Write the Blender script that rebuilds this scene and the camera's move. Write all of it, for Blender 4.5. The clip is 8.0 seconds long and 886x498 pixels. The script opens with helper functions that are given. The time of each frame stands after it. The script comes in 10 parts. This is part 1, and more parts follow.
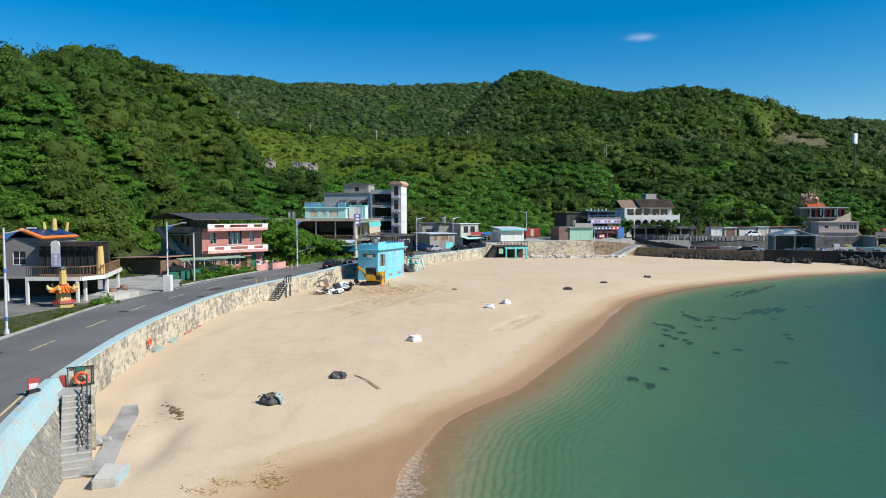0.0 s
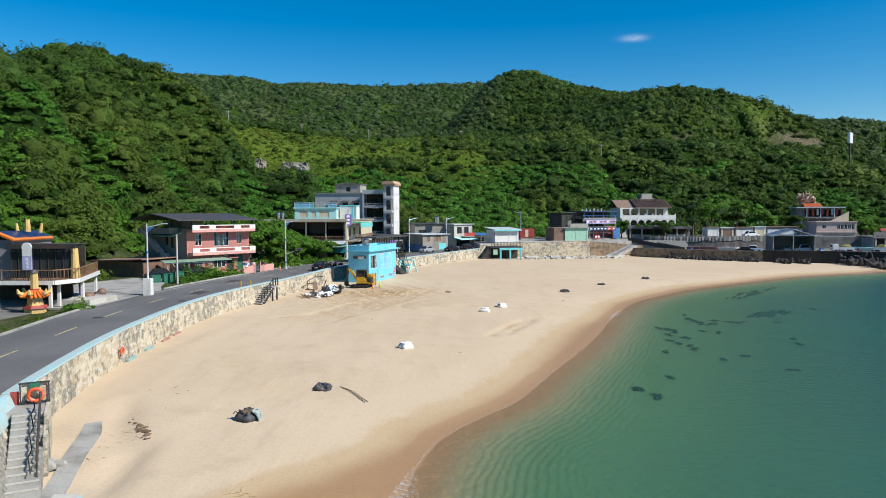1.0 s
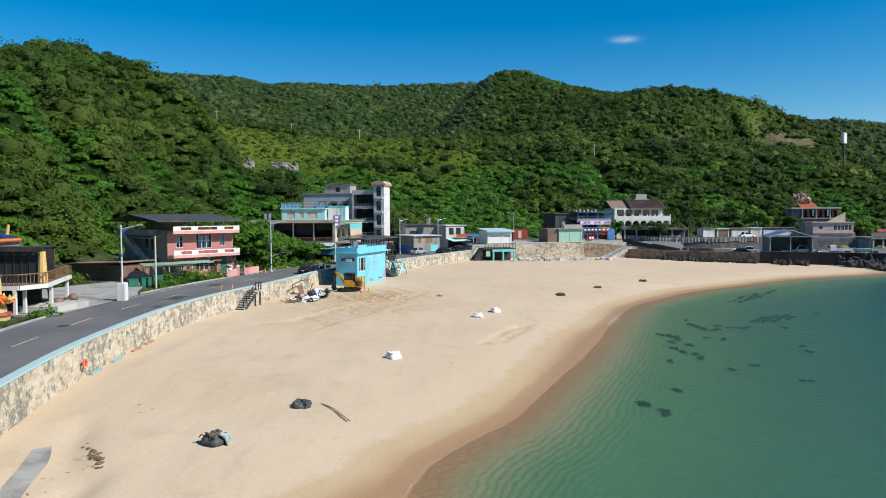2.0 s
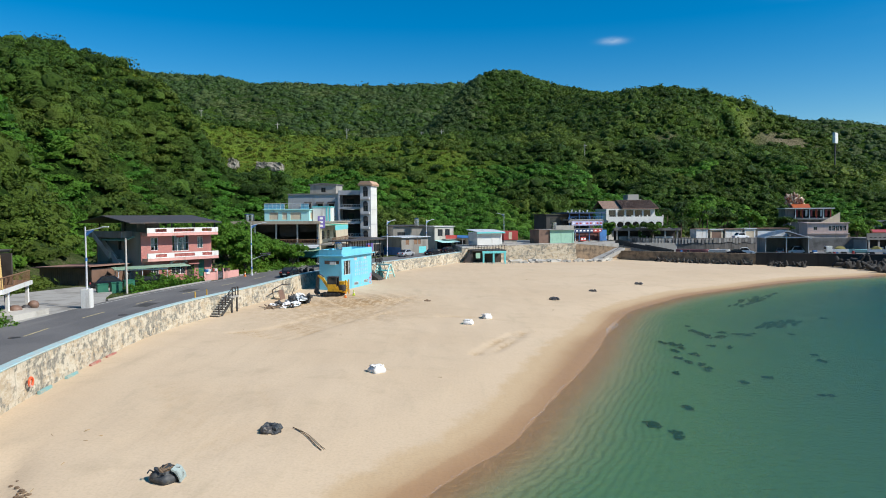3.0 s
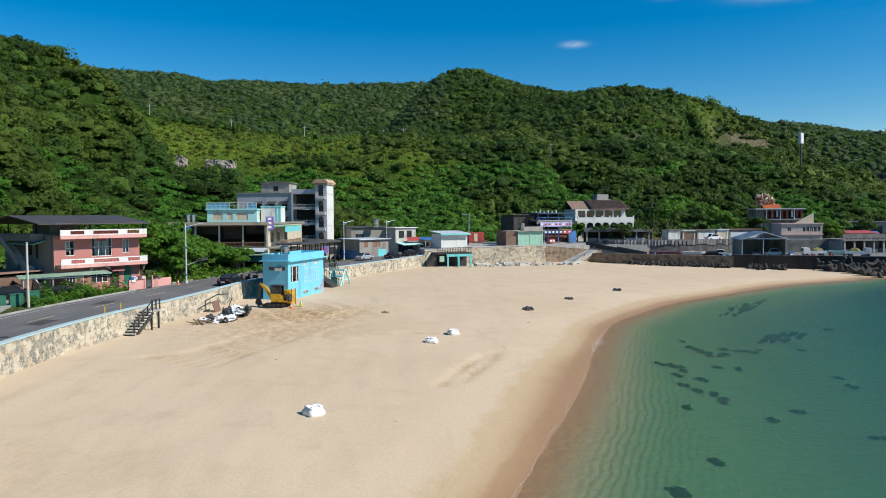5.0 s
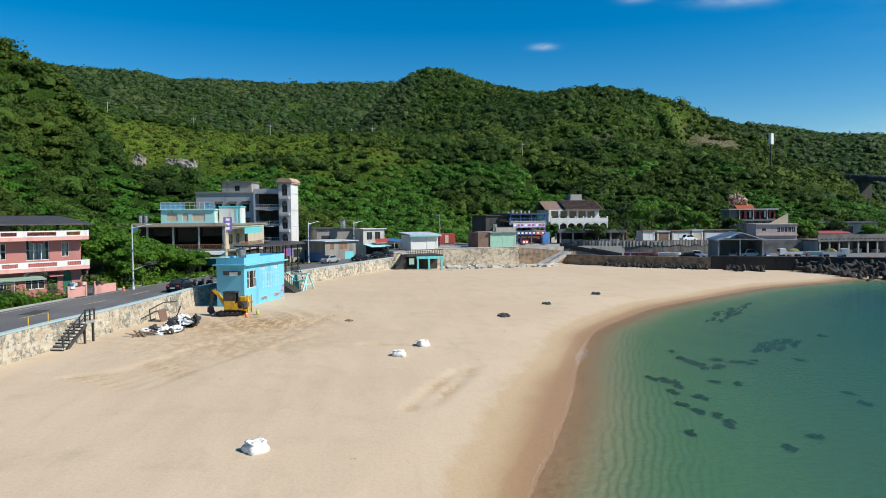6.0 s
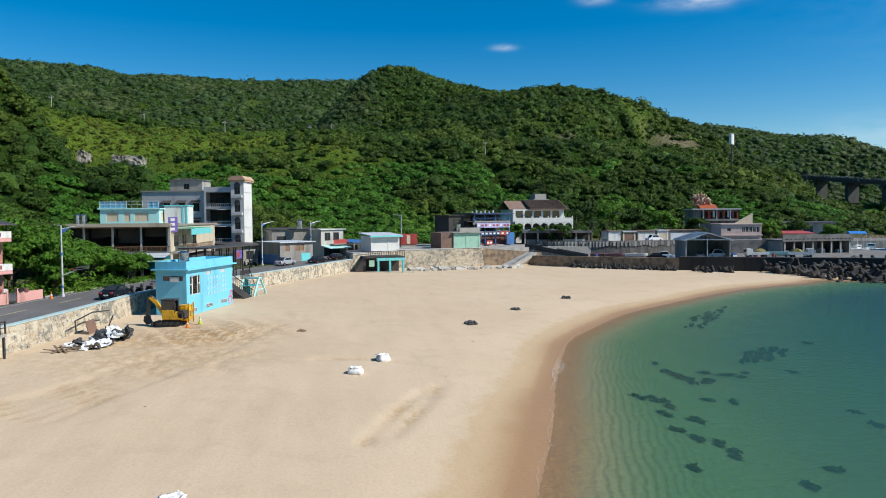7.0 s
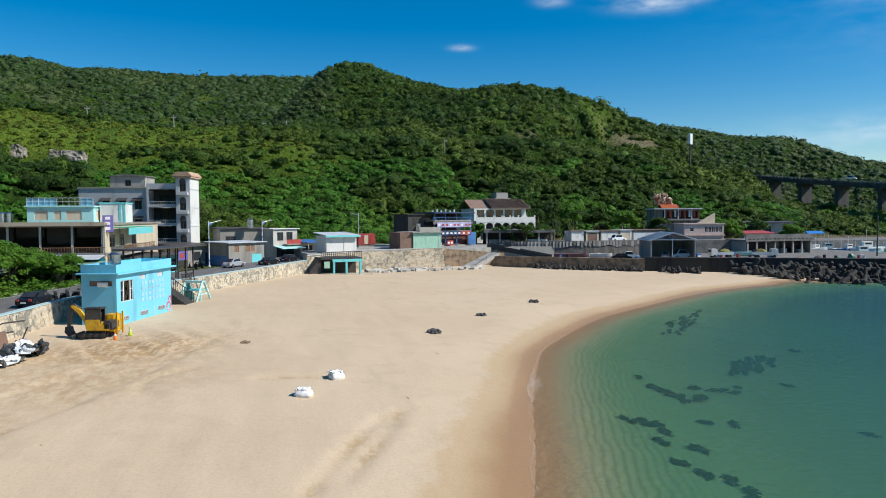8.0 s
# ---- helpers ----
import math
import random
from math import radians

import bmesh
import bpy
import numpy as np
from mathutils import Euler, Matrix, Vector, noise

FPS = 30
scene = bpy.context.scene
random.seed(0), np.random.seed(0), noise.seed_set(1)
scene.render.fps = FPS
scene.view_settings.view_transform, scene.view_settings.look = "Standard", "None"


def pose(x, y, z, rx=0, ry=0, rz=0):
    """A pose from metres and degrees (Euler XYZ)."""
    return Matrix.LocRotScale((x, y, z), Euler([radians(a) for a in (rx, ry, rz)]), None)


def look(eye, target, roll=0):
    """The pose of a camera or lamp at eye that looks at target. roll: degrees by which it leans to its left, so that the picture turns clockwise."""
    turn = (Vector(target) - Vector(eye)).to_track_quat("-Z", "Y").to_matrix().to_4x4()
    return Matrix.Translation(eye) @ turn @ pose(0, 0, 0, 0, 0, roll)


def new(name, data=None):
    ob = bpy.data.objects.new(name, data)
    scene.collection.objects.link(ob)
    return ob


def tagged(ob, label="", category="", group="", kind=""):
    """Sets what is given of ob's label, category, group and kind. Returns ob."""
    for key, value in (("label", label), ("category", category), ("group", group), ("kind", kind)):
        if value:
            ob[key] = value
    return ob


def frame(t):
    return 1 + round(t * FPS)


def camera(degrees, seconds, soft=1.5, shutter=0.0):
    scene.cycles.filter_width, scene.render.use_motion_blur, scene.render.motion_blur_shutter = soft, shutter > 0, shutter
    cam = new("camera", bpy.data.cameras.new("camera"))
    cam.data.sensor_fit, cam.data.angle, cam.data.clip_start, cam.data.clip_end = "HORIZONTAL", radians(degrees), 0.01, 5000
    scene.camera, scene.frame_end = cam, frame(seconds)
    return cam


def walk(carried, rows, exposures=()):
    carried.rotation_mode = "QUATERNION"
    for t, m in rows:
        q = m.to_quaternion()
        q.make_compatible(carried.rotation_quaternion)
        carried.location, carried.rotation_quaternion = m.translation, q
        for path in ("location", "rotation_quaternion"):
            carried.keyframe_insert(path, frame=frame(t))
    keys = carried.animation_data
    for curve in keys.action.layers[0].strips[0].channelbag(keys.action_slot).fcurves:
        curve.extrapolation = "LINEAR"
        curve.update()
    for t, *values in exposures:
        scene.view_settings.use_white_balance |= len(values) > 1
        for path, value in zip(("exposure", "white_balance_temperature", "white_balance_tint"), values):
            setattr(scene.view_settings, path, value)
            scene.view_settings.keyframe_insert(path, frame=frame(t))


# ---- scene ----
cam = camera(63.8, 8.0, 0.95)
PATH = [
    (0, (0.74, 1.99, 12.243), (0.706, 3.987, 12.142), -0.1),
    (0.5, (0.772, 3.531, 12.166), (0.746, 5.528, 12.067), -0.2),
    (1, (0.776, 5.336, 12.151), (0.76, 7.334, 12.052), -0.2),
    (1.5, (0.823, 7.137, 12.137), (0.818, 9.134, 12.039), -0.2),
    (3, (0.995, 13.711, 12.098), (1.032, 15.708, 12.004), -0.3),
    (3.5, (1.11, 16.134, 12.036), (1.168, 18.131, 11.943), -0.3),
    (4, (1.215, 18.833, 11.973), (1.294, 20.829, 11.882), -0.3),
    (4.5, (1.39, 21.66, 11.939), (1.497, 23.655, 11.848), -0.3),
    (6, (2.223, 30.632, 11.716), (2.445, 32.618, 11.629), -0.4),
    (6.5, (2.531, 33.601, 11.678), (2.805, 35.58, 11.592), -0.4),
    (7, (2.85, 36.59, 11.718), (3.179, 38.56, 11.63), -0.4),
    (7.5, (3.265, 39.687, 11.673), (3.65, 41.647, 11.584), -0.3),
    (8, (3.668, 42.733, 11.629), (4.112, 44.681, 11.539), -0.3),
]
walk(cam, [(t, look(eye, target, roll)) for t, eye, target, roll in PATH], [(0, 0.25), (3, 0.19), (8, 0.15)])

# ---- world and sun ----
SUN_AZ, SUN_EL = radians(114), radians(42)      # azimuth from +y towards +x
world = bpy.data.worlds.new("sky")
scene.world = world
world.use_nodes = True
wn, wl = world.node_tree.nodes, world.node_tree.links
wn.clear()
w_out = wn.new("ShaderNodeOutputWorld")
w_bg = wn.new("ShaderNodeBackground")
w_sky = wn.new("ShaderNodeTexSky")
w_sky.sky_type = "NISHITA"
w_sky.sun_disc = False
w_sky.sun_elevation, w_sky.sun_rotation = SUN_EL, SUN_AZ
w_sky.air_density, w_sky.dust_density, w_sky.ozone_density = 1.0, 0.0, 3.2
w_bg.inputs["Strength"].default_value = 0.100


def w_math(op, a, b=None, c=None):
    n = wn.new("ShaderNodeMath")
    n.operation = op
    for k, v in enumerate((a, b, c)):
        if v is None:
            continue
        if isinstance(v, (int, float)):
            n.inputs[k].default_value = v
        else:
            wl.new(v, n.inputs[k])
    return n.outputs[0]


w_tc = wn.new("ShaderNodeTexCoord")
w_sep = wn.new("ShaderNodeSeparateXYZ")
wl.new(w_tc.outputs["Generated"], w_sep.inputs[0])
w_az = w_math("ARCTAN2", w_sep.outputs[0], w_sep.outputs[1])
w_el = w_math("ARCSINE", w_sep.outputs[2])
w_noise = wn.new("ShaderNodeTexNoise")
w_noise.inputs["Scale"].default_value, w_noise.inputs["Detail"].default_value = 22.0, 6.0
w_map = wn.new("ShaderNodeMapping")
w_map.inputs["Scale"].default_value = (1.0, 1.0, 3.2)
wl.new(w_tc.outputs["Generated"], w_map.inputs[0])
wl.new(w_map.outputs[0], w_noise.inputs["Vector"])
cloud = None
# azimuth, elevation, half width, half height (degrees), density
for az, el, aw, ah, dens in ((14.4, 13.2, 0.75, 0.2, 0.42), (29.5, 15.9, 2.6, 0.55, 0.66), (21.5, 16.4, 1.0, 0.3, 0.5), (46, 5.6, 6.5, 1.1, 0.34), (47, 15.0, 3.5, 0.6, 0.7),
                             (70, 14, 16, 3.0, 0.7), (-120, 20, 20, 3.0, 0.6), (150, 12, 25, 3.0, 0.6)):
    u = w_math("DIVIDE", w_math("SUBTRACT", w_az, radians(az)), radians(aw))
    v = w_math("DIVIDE", w_math("SUBTRACT", w_el, radians(el)), radians(ah))
    r2 = w_math("ADD", w_math("MULTIPLY", u, u), w_math("MULTIPLY", v, v))
    g = w_math("MULTIPLY", w_math("EXPONENT", w_math("MULTIPLY", r2, -0.9)), dens)
    cloud = g if cloud is None else w_math("ADD", cloud, g)
w_fac = w_math("MULTIPLY", cloud, w_math("MULTIPLY_ADD", w_noise.outputs["Fac"], 3.0, -0.9))
w_clamp = wn.new("ShaderNodeClamp")
wl.new(w_fac, w_clamp.inputs[0])
w_mix = wn.new("ShaderNodeMix")
w_mix.data_type = "RGBA"
w_mix.inputs["B"].default_value = (8.2, 8.8, 9.4, 1)
wl.new(w_clamp.outputs[0], w_mix.inputs["Factor"])
w_hsv = wn.new("ShaderNodeHueSaturation")
w_hsv.inputs["Saturation"].default_value = 1.56
w_hsv.inputs["Value"].default_value = 1.0
w_hsv.inputs["Hue"].default_value = 0.499
wl.new(w_sky.outputs[0], w_hsv.inputs["Color"])
wl.new(w_hsv.outputs[0], w_mix.inputs["A"])
wl.new(w_mix.outputs["Result"], w_bg.inputs["Color"])
wl.new(w_bg.outputs[0], w_out.inputs[0])

sun = new("sun", bpy.data.lights.new("sun", "SUN"))
sun.data.energy, sun.data.angle, sun.data.color = 5.0, radians(0.53), (1.0, 0.95, 0.87)
sun.matrix_world = look((math.sin(SUN_AZ) * math.cos(SUN_EL) * 100, math.cos(SUN_AZ) * math.cos(SUN_EL) * 100, math.sin(SUN_EL) * 100), (0, 0, 0))

# ---- materials ----


def node_mat(name):
    m = bpy.data.materials.new(name)
    m.use_nodes = True
    nt = m.node_tree
    return m, nt.nodes, nt.links, nt.nodes["Principled BSDF"]


def mixed(nodes, links, fac, a, b, blend="MIX"):
    n = nodes.new("ShaderNodeMix")
    n.data_type, n.blend_type = "RGBA", blend
    for key, v in (("Factor", fac), ("A", a), ("B", b)):
        if isinstance(v, (int, float)):
            n.inputs[key].default_value = v
        elif isinstance(v, tuple):
            n.inputs[key].default_value = (*v[:3], 1)
        else:
            links.new(v, n.inputs[key])
    return n.outputs["Result"]


def noise_node(nodes, links, scale, detail=4.0, rough=0.55, vec=None, stretch=None):
    n = nodes.new("ShaderNodeTexNoise")
    n.inputs["Scale"].default_value, n.inputs["Detail"].default_value, n.inputs["Roughness"].default_value = scale, detail, rough
    if vec is None:
        vec = nodes.new("ShaderNodeTexCoord").outputs["Object"]
    if stretch:
        mp = nodes.new("ShaderNodeMapping")
        mp.inputs["Scale"].default_value = stretch
        links.new(vec, mp.inputs[0])
        vec = mp.outputs[0]
    links.new(vec, n.inputs["Vector"])
    return n.outputs["Fac"]


def ramp(nodes, links, fac, lo, hi):
    n = nodes.new("ShaderNodeMapRange")
    n.inputs["From Min"].default_value, n.inputs["From Max"].default_value = lo, hi
    n.interpolation_type = "SMOOTHSTEP"
    links.new(fac, n.inputs["Value"])
    return n.outputs["Result"]


def bumped(nodes, links, bsdf, height, strength=0.3, distance=0.05):
    b = nodes.new("ShaderNodeBump")
    b.inputs["Strength"].default_value, b.inputs["Distance"].default_value = strength, distance
    links.new(height, b.inputs["Height"])
    links.new(b.outputs[0], bsdf.inputs["Normal"])


def surface(name, base, stain=None, rough=0.7, scale=0.6, amount=0.5, fine=9.0, grain=0.25, bump=0.2, metal=0.0, streak=False, vary=0.0):
    """Paint, plaster, concrete or metal: a base colour, stains at one scale, grain at a finer one, streaks that run down, and a little relief."""
    m, nodes, links, bsdf = node_mat(name)
    stain = stain or tuple(c * 0.55 for c in base)
    big = ramp(nodes, links, noise_node(nodes, links, scale, 5.0, 0.6, stretch=(1, 1, 0.22) if streak else None), 0.62 - amount * 0.35, 0.75)
    tiny = noise_node(nodes, links, fine, 3.0)
    col = mixed(nodes, links, big, base, stain)
    col = mixed(nodes, links, ramp(nodes, links, tiny, 0.35, 0.75), col, mixed(nodes, links, grain, col, tuple(c * 0.4 for c in base)))
    if vary:
        info = nodes.new("ShaderNodeObjectInfo")
        hsv = nodes.new("ShaderNodeHueSaturation")
        mr = nodes.new("ShaderNodeMapRange")
        mr.inputs["To Min"].default_value, mr.inputs["To Max"].default_value = 1 - vary, 1 + vary
        links.new(info.outputs["Random"], mr.inputs["Value"])
        links.new(mr.outputs["Result"], hsv.inputs["Value"])
        links.new(col, hsv.inputs["Color"])
        col = hsv.outputs[0]
    links.new(col, bsdf.inputs["Base Color"])
    bsdf.inputs["Roughness"].default_value, bsdf.inputs["Metallic"].default_value = rough, metal
    bumped(nodes, links, bsdf, tiny, bump, 0.03)
    return m


def leaf_material(name, dark, light, warm, gloss=0.5):
    m, nodes, links, bsdf = node_mat(name)
    geo = nodes.new("ShaderNodeNewGeometry")
    tuft = noise_node(nodes, links, 2.0, 5.0, 0.65)
    patch = noise_node(nodes, links, 0.022, 3.0)
    col = mixed(nodes, links, geo.outputs["Random Per Island"], dark, light)
    col = mixed(nodes, links, ramp(nodes, links, tuft, 0.35, 0.7), mixed(nodes, links, 0.55, col, dark), mixed(nodes, links, 0.3, col, light))
    col = mixed(nodes, links, ramp(nodes, links, patch, 0.46, 0.66), col, mixed(nodes, links, 0.75, col, warm))
    # Random dark patches: leaf tone that also stands in for shadow under big trees
    dark_patch = noise_node(nodes, links, 0.055, 4.0, 0.6)
    col = mixed(nodes, links, ramp(nodes, links, dark_patch, 0.52, 0.66), col, mixed(nodes, links, 0.6, col, dark))
    tone = nodes.new("ShaderNodeAttribute")
    tone.attribute_name = "tone"
    lit = nodes.new("ShaderNodeMapRange")
    lit.inputs["From Min"].default_value, lit.inputs["From Max"].default_value = -1.0, 1.0
    lit.inputs["To Min"].default_value, lit.inputs["To Max"].default_value = 0.55, 1.45
    links.new(tone.outputs["Fac"], lit.inputs["Value"])
    hsv = nodes.new("ShaderNodeHueSaturation")
    links.new(lit.outputs["Result"], hsv.inputs["Value"])
    links.new(col, hsv.inputs["Color"])
    col = hsv.outputs[0]
    links.new(col, bsdf.inputs["Base Color"])
    bsdf.inputs["Roughness"].default_value = gloss
    bsdf.inputs["Specular IOR Level"].default_value = 0.2
    bumped(nodes, links, bsdf, tuft, 1.0, 1.0)
    tr = nodes.new("ShaderNodeBsdfTranslucent")
    links.new(mixed(nodes, links, 0.5, col, warm), tr.inputs["Color"])
    add = nodes.new("ShaderNodeMixShader")
    add.inputs[0].default_value = 0.28
    links.new(bsdf.outputs[0], add.inputs[1])
    links.new(tr.outputs[0], add.inputs[2])
    links.new(add.outputs[0], nodes["Material Output"].inputs["Surface"])
    return m


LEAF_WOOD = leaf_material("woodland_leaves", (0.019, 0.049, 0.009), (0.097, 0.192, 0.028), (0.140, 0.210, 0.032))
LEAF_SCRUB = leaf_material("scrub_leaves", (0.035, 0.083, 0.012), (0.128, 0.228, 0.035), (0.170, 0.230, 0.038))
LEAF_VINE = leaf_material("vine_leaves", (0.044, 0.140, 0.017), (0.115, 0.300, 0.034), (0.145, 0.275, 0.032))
# Distance haze is put into these leaf colours: bluer, with less contrast
LEAF_HAZED = leaf_material("hazed_far_leaves", (0.046, 0.090, 0.027), (0.084, 0.148, 0.044), (0.112, 0.150, 0.049))
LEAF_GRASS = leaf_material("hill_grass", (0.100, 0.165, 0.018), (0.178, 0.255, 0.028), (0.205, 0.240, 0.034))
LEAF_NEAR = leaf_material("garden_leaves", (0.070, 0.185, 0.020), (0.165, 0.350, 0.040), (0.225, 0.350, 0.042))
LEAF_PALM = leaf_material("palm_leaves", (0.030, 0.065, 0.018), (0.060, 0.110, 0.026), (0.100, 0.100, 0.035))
BARK = surface("bark", (0.14, 0.11, 0.08), rough=0.9, scale=2.0, bump=0.5)
WHITE = surface("white_paint", (0.70, 0.70, 0.67), (0.5, 0.48, 0.43), 0.55, 0.9, 0.3, streak=True)
PINK = surface("pink_tile", (0.42, 0.175, 0.150), (0.33, 0.145, 0.125), 0.6, 0.7, 0.4, streak=True)
PINK_BAND = surface("pink_band", (0.66, 0.34, 0.30), (0.44, 0.24, 0.20), 0.6, 0.8, 0.4, streak=True)
RED_LATTICE = surface("red_lattice", (0.34, 0.07, 0.06), rough=0.6)
CONCRETE = surface("concrete", (0.36, 0.35, 0.32), (0.19, 0.18, 0.16), 0.9, 0.5, 0.6, bump=0.4, streak=True)
CONCRETE_LIGHT = surface("pale_concrete", (0.50, 0.48, 0.43), (0.33, 0.31, 0.27), 0.9, 0.35, 0.5, bump=0.3)
CONCRETE_DARK = surface("dark_concrete", (0.058, 0.056, 0.052), (0.028, 0.028, 0.026), 0.85, 0.6, 0.5, bump=0.5, streak=True)
CEMENT_GREY = surface("grey_render", (0.29, 0.275, 0.245), (0.175, 0.165, 0.145), 0.9, 0.5, 0.5, streak=True)
# Darker grey than the plain concrete, mostly used about the harbour
CONCRETE_MID = surface("mid_grey_concrete", (0.19, 0.185, 0.175), (0.085, 0.08, 0.075), 0.9, 0.5, 0.7, bump=0.4)
TILE_GREY = surface("pale_grey_tile", (0.50, 0.51, 0.52), (0.36, 0.365, 0.37), 0.5, 0.5, 0.4, streak=True)
DARK_METAL = surface("dark_roof_sheet", (0.075, 0.07, 0.068), (0.14, 0.10, 0.08), 0.55, 0.5, 0.4, metal=0.2)
GREY_METAL = surface("grey_roof_sheet", (0.55, 0.60, 0.64), (0.36, 0.36, 0.36), 0.45, 0.4, 0.4)
GREEN_METAL = surface("green_roof_sheet", (0.30, 0.46, 0.33), (0.20, 0.28, 0.20), 0.5, 0.5, 0.4, metal=0.1)
TEAL = surface("teal_paint", (0.16, 0.60, 0.62), (0.10, 0.38, 0.40), 0.5, 0.8, 0.3, streak=True)
TEAL_PALE = surface("pale_teal_paint", (0.40, 0.72, 0.70), (0.28, 0.48, 0.48), 0.5, 0.7, 0.3, streak=True)
HUT_BLUE = surface("sky_blue_paint", (0.17, 0.54, 0.70), (0.13, 0.41, 0.53), 0.55, 0.5, 0.35, fine=5.0, grain=0.12, streak=True)
CAP_BLUE = surface("wall_top_blue", (0.36, 0.57, 0.60), (0.46, 0.47, 0.42), 0.75, 1.1, 0.85, bump=0.4)
BLUE_PAINT = surface("blue_paint", (0.05, 0.17, 0.42), (0.04, 0.10, 0.24), 0.5)
RED_PAINT = surface("red_paint", (0.42, 0.06, 0.05), (0.25, 0.05, 0.04), 0.55)
ORANGE = surface("orange_paint", (0.75, 0.20, 0.03), (0.45, 0.13, 0.04), 0.55)
YELLOW = surface("yellow_paint", (0.70, 0.40, 0.02), (0.42, 0.24, 0.03), 0.45, 1.5, 0.35)
ORNAMENT_YELLOW = surface("yellow_glaze", (0.62, 0.44, 0.16), (0.42, 0.28, 0.10), 0.5)
LIME = surface("lime_marker", (0.50, 0.62, 0.05), rough=0.5)
OLIVE = surface("olive_netting", (0.20, 0.18, 0.05), rough=0.8)
GREEN_PAINT = surface("green_paint", (0.022, 0.15, 0.09), (0.015, 0.09, 0.055), 0.5)
GREEN_SHUTTER = surface("green_shutter", (0.33, 0.55, 0.42), (0.22, 0.38, 0.30), 0.5)
PURPLE = surface("purple_board", (0.16, 0.12, 0.36), rough=0.5)
LILAC = surface("lilac_board", (0.42, 0.42, 0.66), rough=0.5)
CREAM = surface("cream_paint", (0.60, 0.52, 0.38), (0.42, 0.35, 0.25), 0.7, streak=True)
BROWN = surface("brown_sheet", (0.20, 0.12, 0.085), (0.12, 0.075, 0.055), 0.6)
BROWN_TILE = surface("brown_roof_tile", (0.22, 0.145, 0.108), (0.085, 0.062, 0.05), 0.85, 2.2, 0.6, vary=0.18)
NAVY_TILE = surface("navy_glazed_tile", (0.025, 0.035, 0.11), rough=0.3)
WOOD = surface("brown_timber", (0.24, 0.13, 0.07), (0.13, 0.08, 0.05), 0.7, 1.5, 0.5)
STEEL = surface("stainless_steel", (0.55, 0.55, 0.56), (0.40, 0.40, 0.40), 0.25, metal=0.95, bump=0.05)
GALV = surface("galvanised_pole", (0.66, 0.68, 0.70), (0.48, 0.48, 0.48), 0.45, metal=0.25, bump=0.05)
BLACK = surface("black_rubber", (0.018, 0.018, 0.019), (0.035, 0.033, 0.03), 0.6, bump=0.1)
IRON = surface("dark_iron", (0.035, 0.033, 0.032), (0.08, 0.05, 0.035), 0.6, bump=0.1)
# Near-black colour that stands in for the shade inside open rooms
ROOM_SHADE = surface("room_shade", (0.060, 0.050, 0.042), rough=0.9)
ROAD_YELLOW = surface("road_yellow", (0.60, 0.50, 0.24), (0.30, 0.27, 0.18), 0.8, 3.0, 0.5)
ROAD_WHITE = surface("road_white", (0.62, 0.62, 0.58), (0.35, 0.34, 0.32), 0.8, 3.0, 0.6)
TARP = surface("white_woven_bag", (0.80, 0.80, 0.78), (0.58, 0.57, 0.52), 0.7, 2.5, 0.4, bump=0.3)
TARP_DARK = surface("black_woven_bag", (0.045, 0.05, 0.055), (0.14, 0.13, 0.11), 0.6, 2.5, 0.4, bump=0.3)
DRIFT = surface("dry_driftwood", (0.22, 0.15, 0.09), (0.10, 0.07, 0.05), 0.9, 3.0, 0.5)
WEED = surface("seaweed", (0.012, 0.020, 0.012), (0.03, 0.032, 0.018), 0.8, 1.5, 0.4)
PALE_BLUE = surface("pale_blue_lettering", (0.36, 0.58, 0.74), rough=0.6)
CAR_SILVER = surface("silver_car_paint", (0.55, 0.57, 0.60), rough=0.25, metal=0.5, bump=0.0, amount=0.1, grain=0.02)
CAR_BLACK = surface("black_car_paint", (0.012, 0.013, 0.016), rough=0.18, bump=0.0, amount=0.1, grain=0.02)
CAR_WHITE = surface("white_car_paint", (0.78, 0.79, 0.80), rough=0.25, bump=0.0, amount=0.1, grain=0.02)


def glass_material():
    m, nodes, links, bsdf = node_mat("window_glass")
    n = noise_node(nodes, links, 0.8, 2.0)
    links.new(mixed(nodes, links, n, (0.012, 0.016, 0.020), (0.05, 0.055, 0.06)), bsdf.inputs["Base Color"])
    bsdf.inputs["Roughness"].default_value = 0.06
    bsdf.inputs["Specular IOR Level"].default_value = 0.6
    return m


GLASS = glass_material()


def clear_glass_material():
    m, nodes, links, bsdf = node_mat("clear_window_glass")
    clear, gloss = nodes.new("ShaderNodeBsdfTransparent"), nodes.new("ShaderNodeBsdfGlossy")
    clear.inputs["Color"].default_value = (0.80, 0.86, 0.86, 1)
    gloss.inputs["Roughness"].default_value = 0.05
    fres = nodes.new("ShaderNodeFresnel")
    fres.inputs["IOR"].default_value = 1.5
    top = nodes.new("ShaderNodeMixShader")
    links.new(fres.outputs[0], top.inputs[0])
    links.new(clear.outputs[0], top.inputs[1])
    links.new(gloss.outputs[0], top.inputs[2])
    links.new(top.outputs[0], nodes["Material Output"].inputs["Surface"])
    return m


CLEAR_GLASS = clear_glass_material()


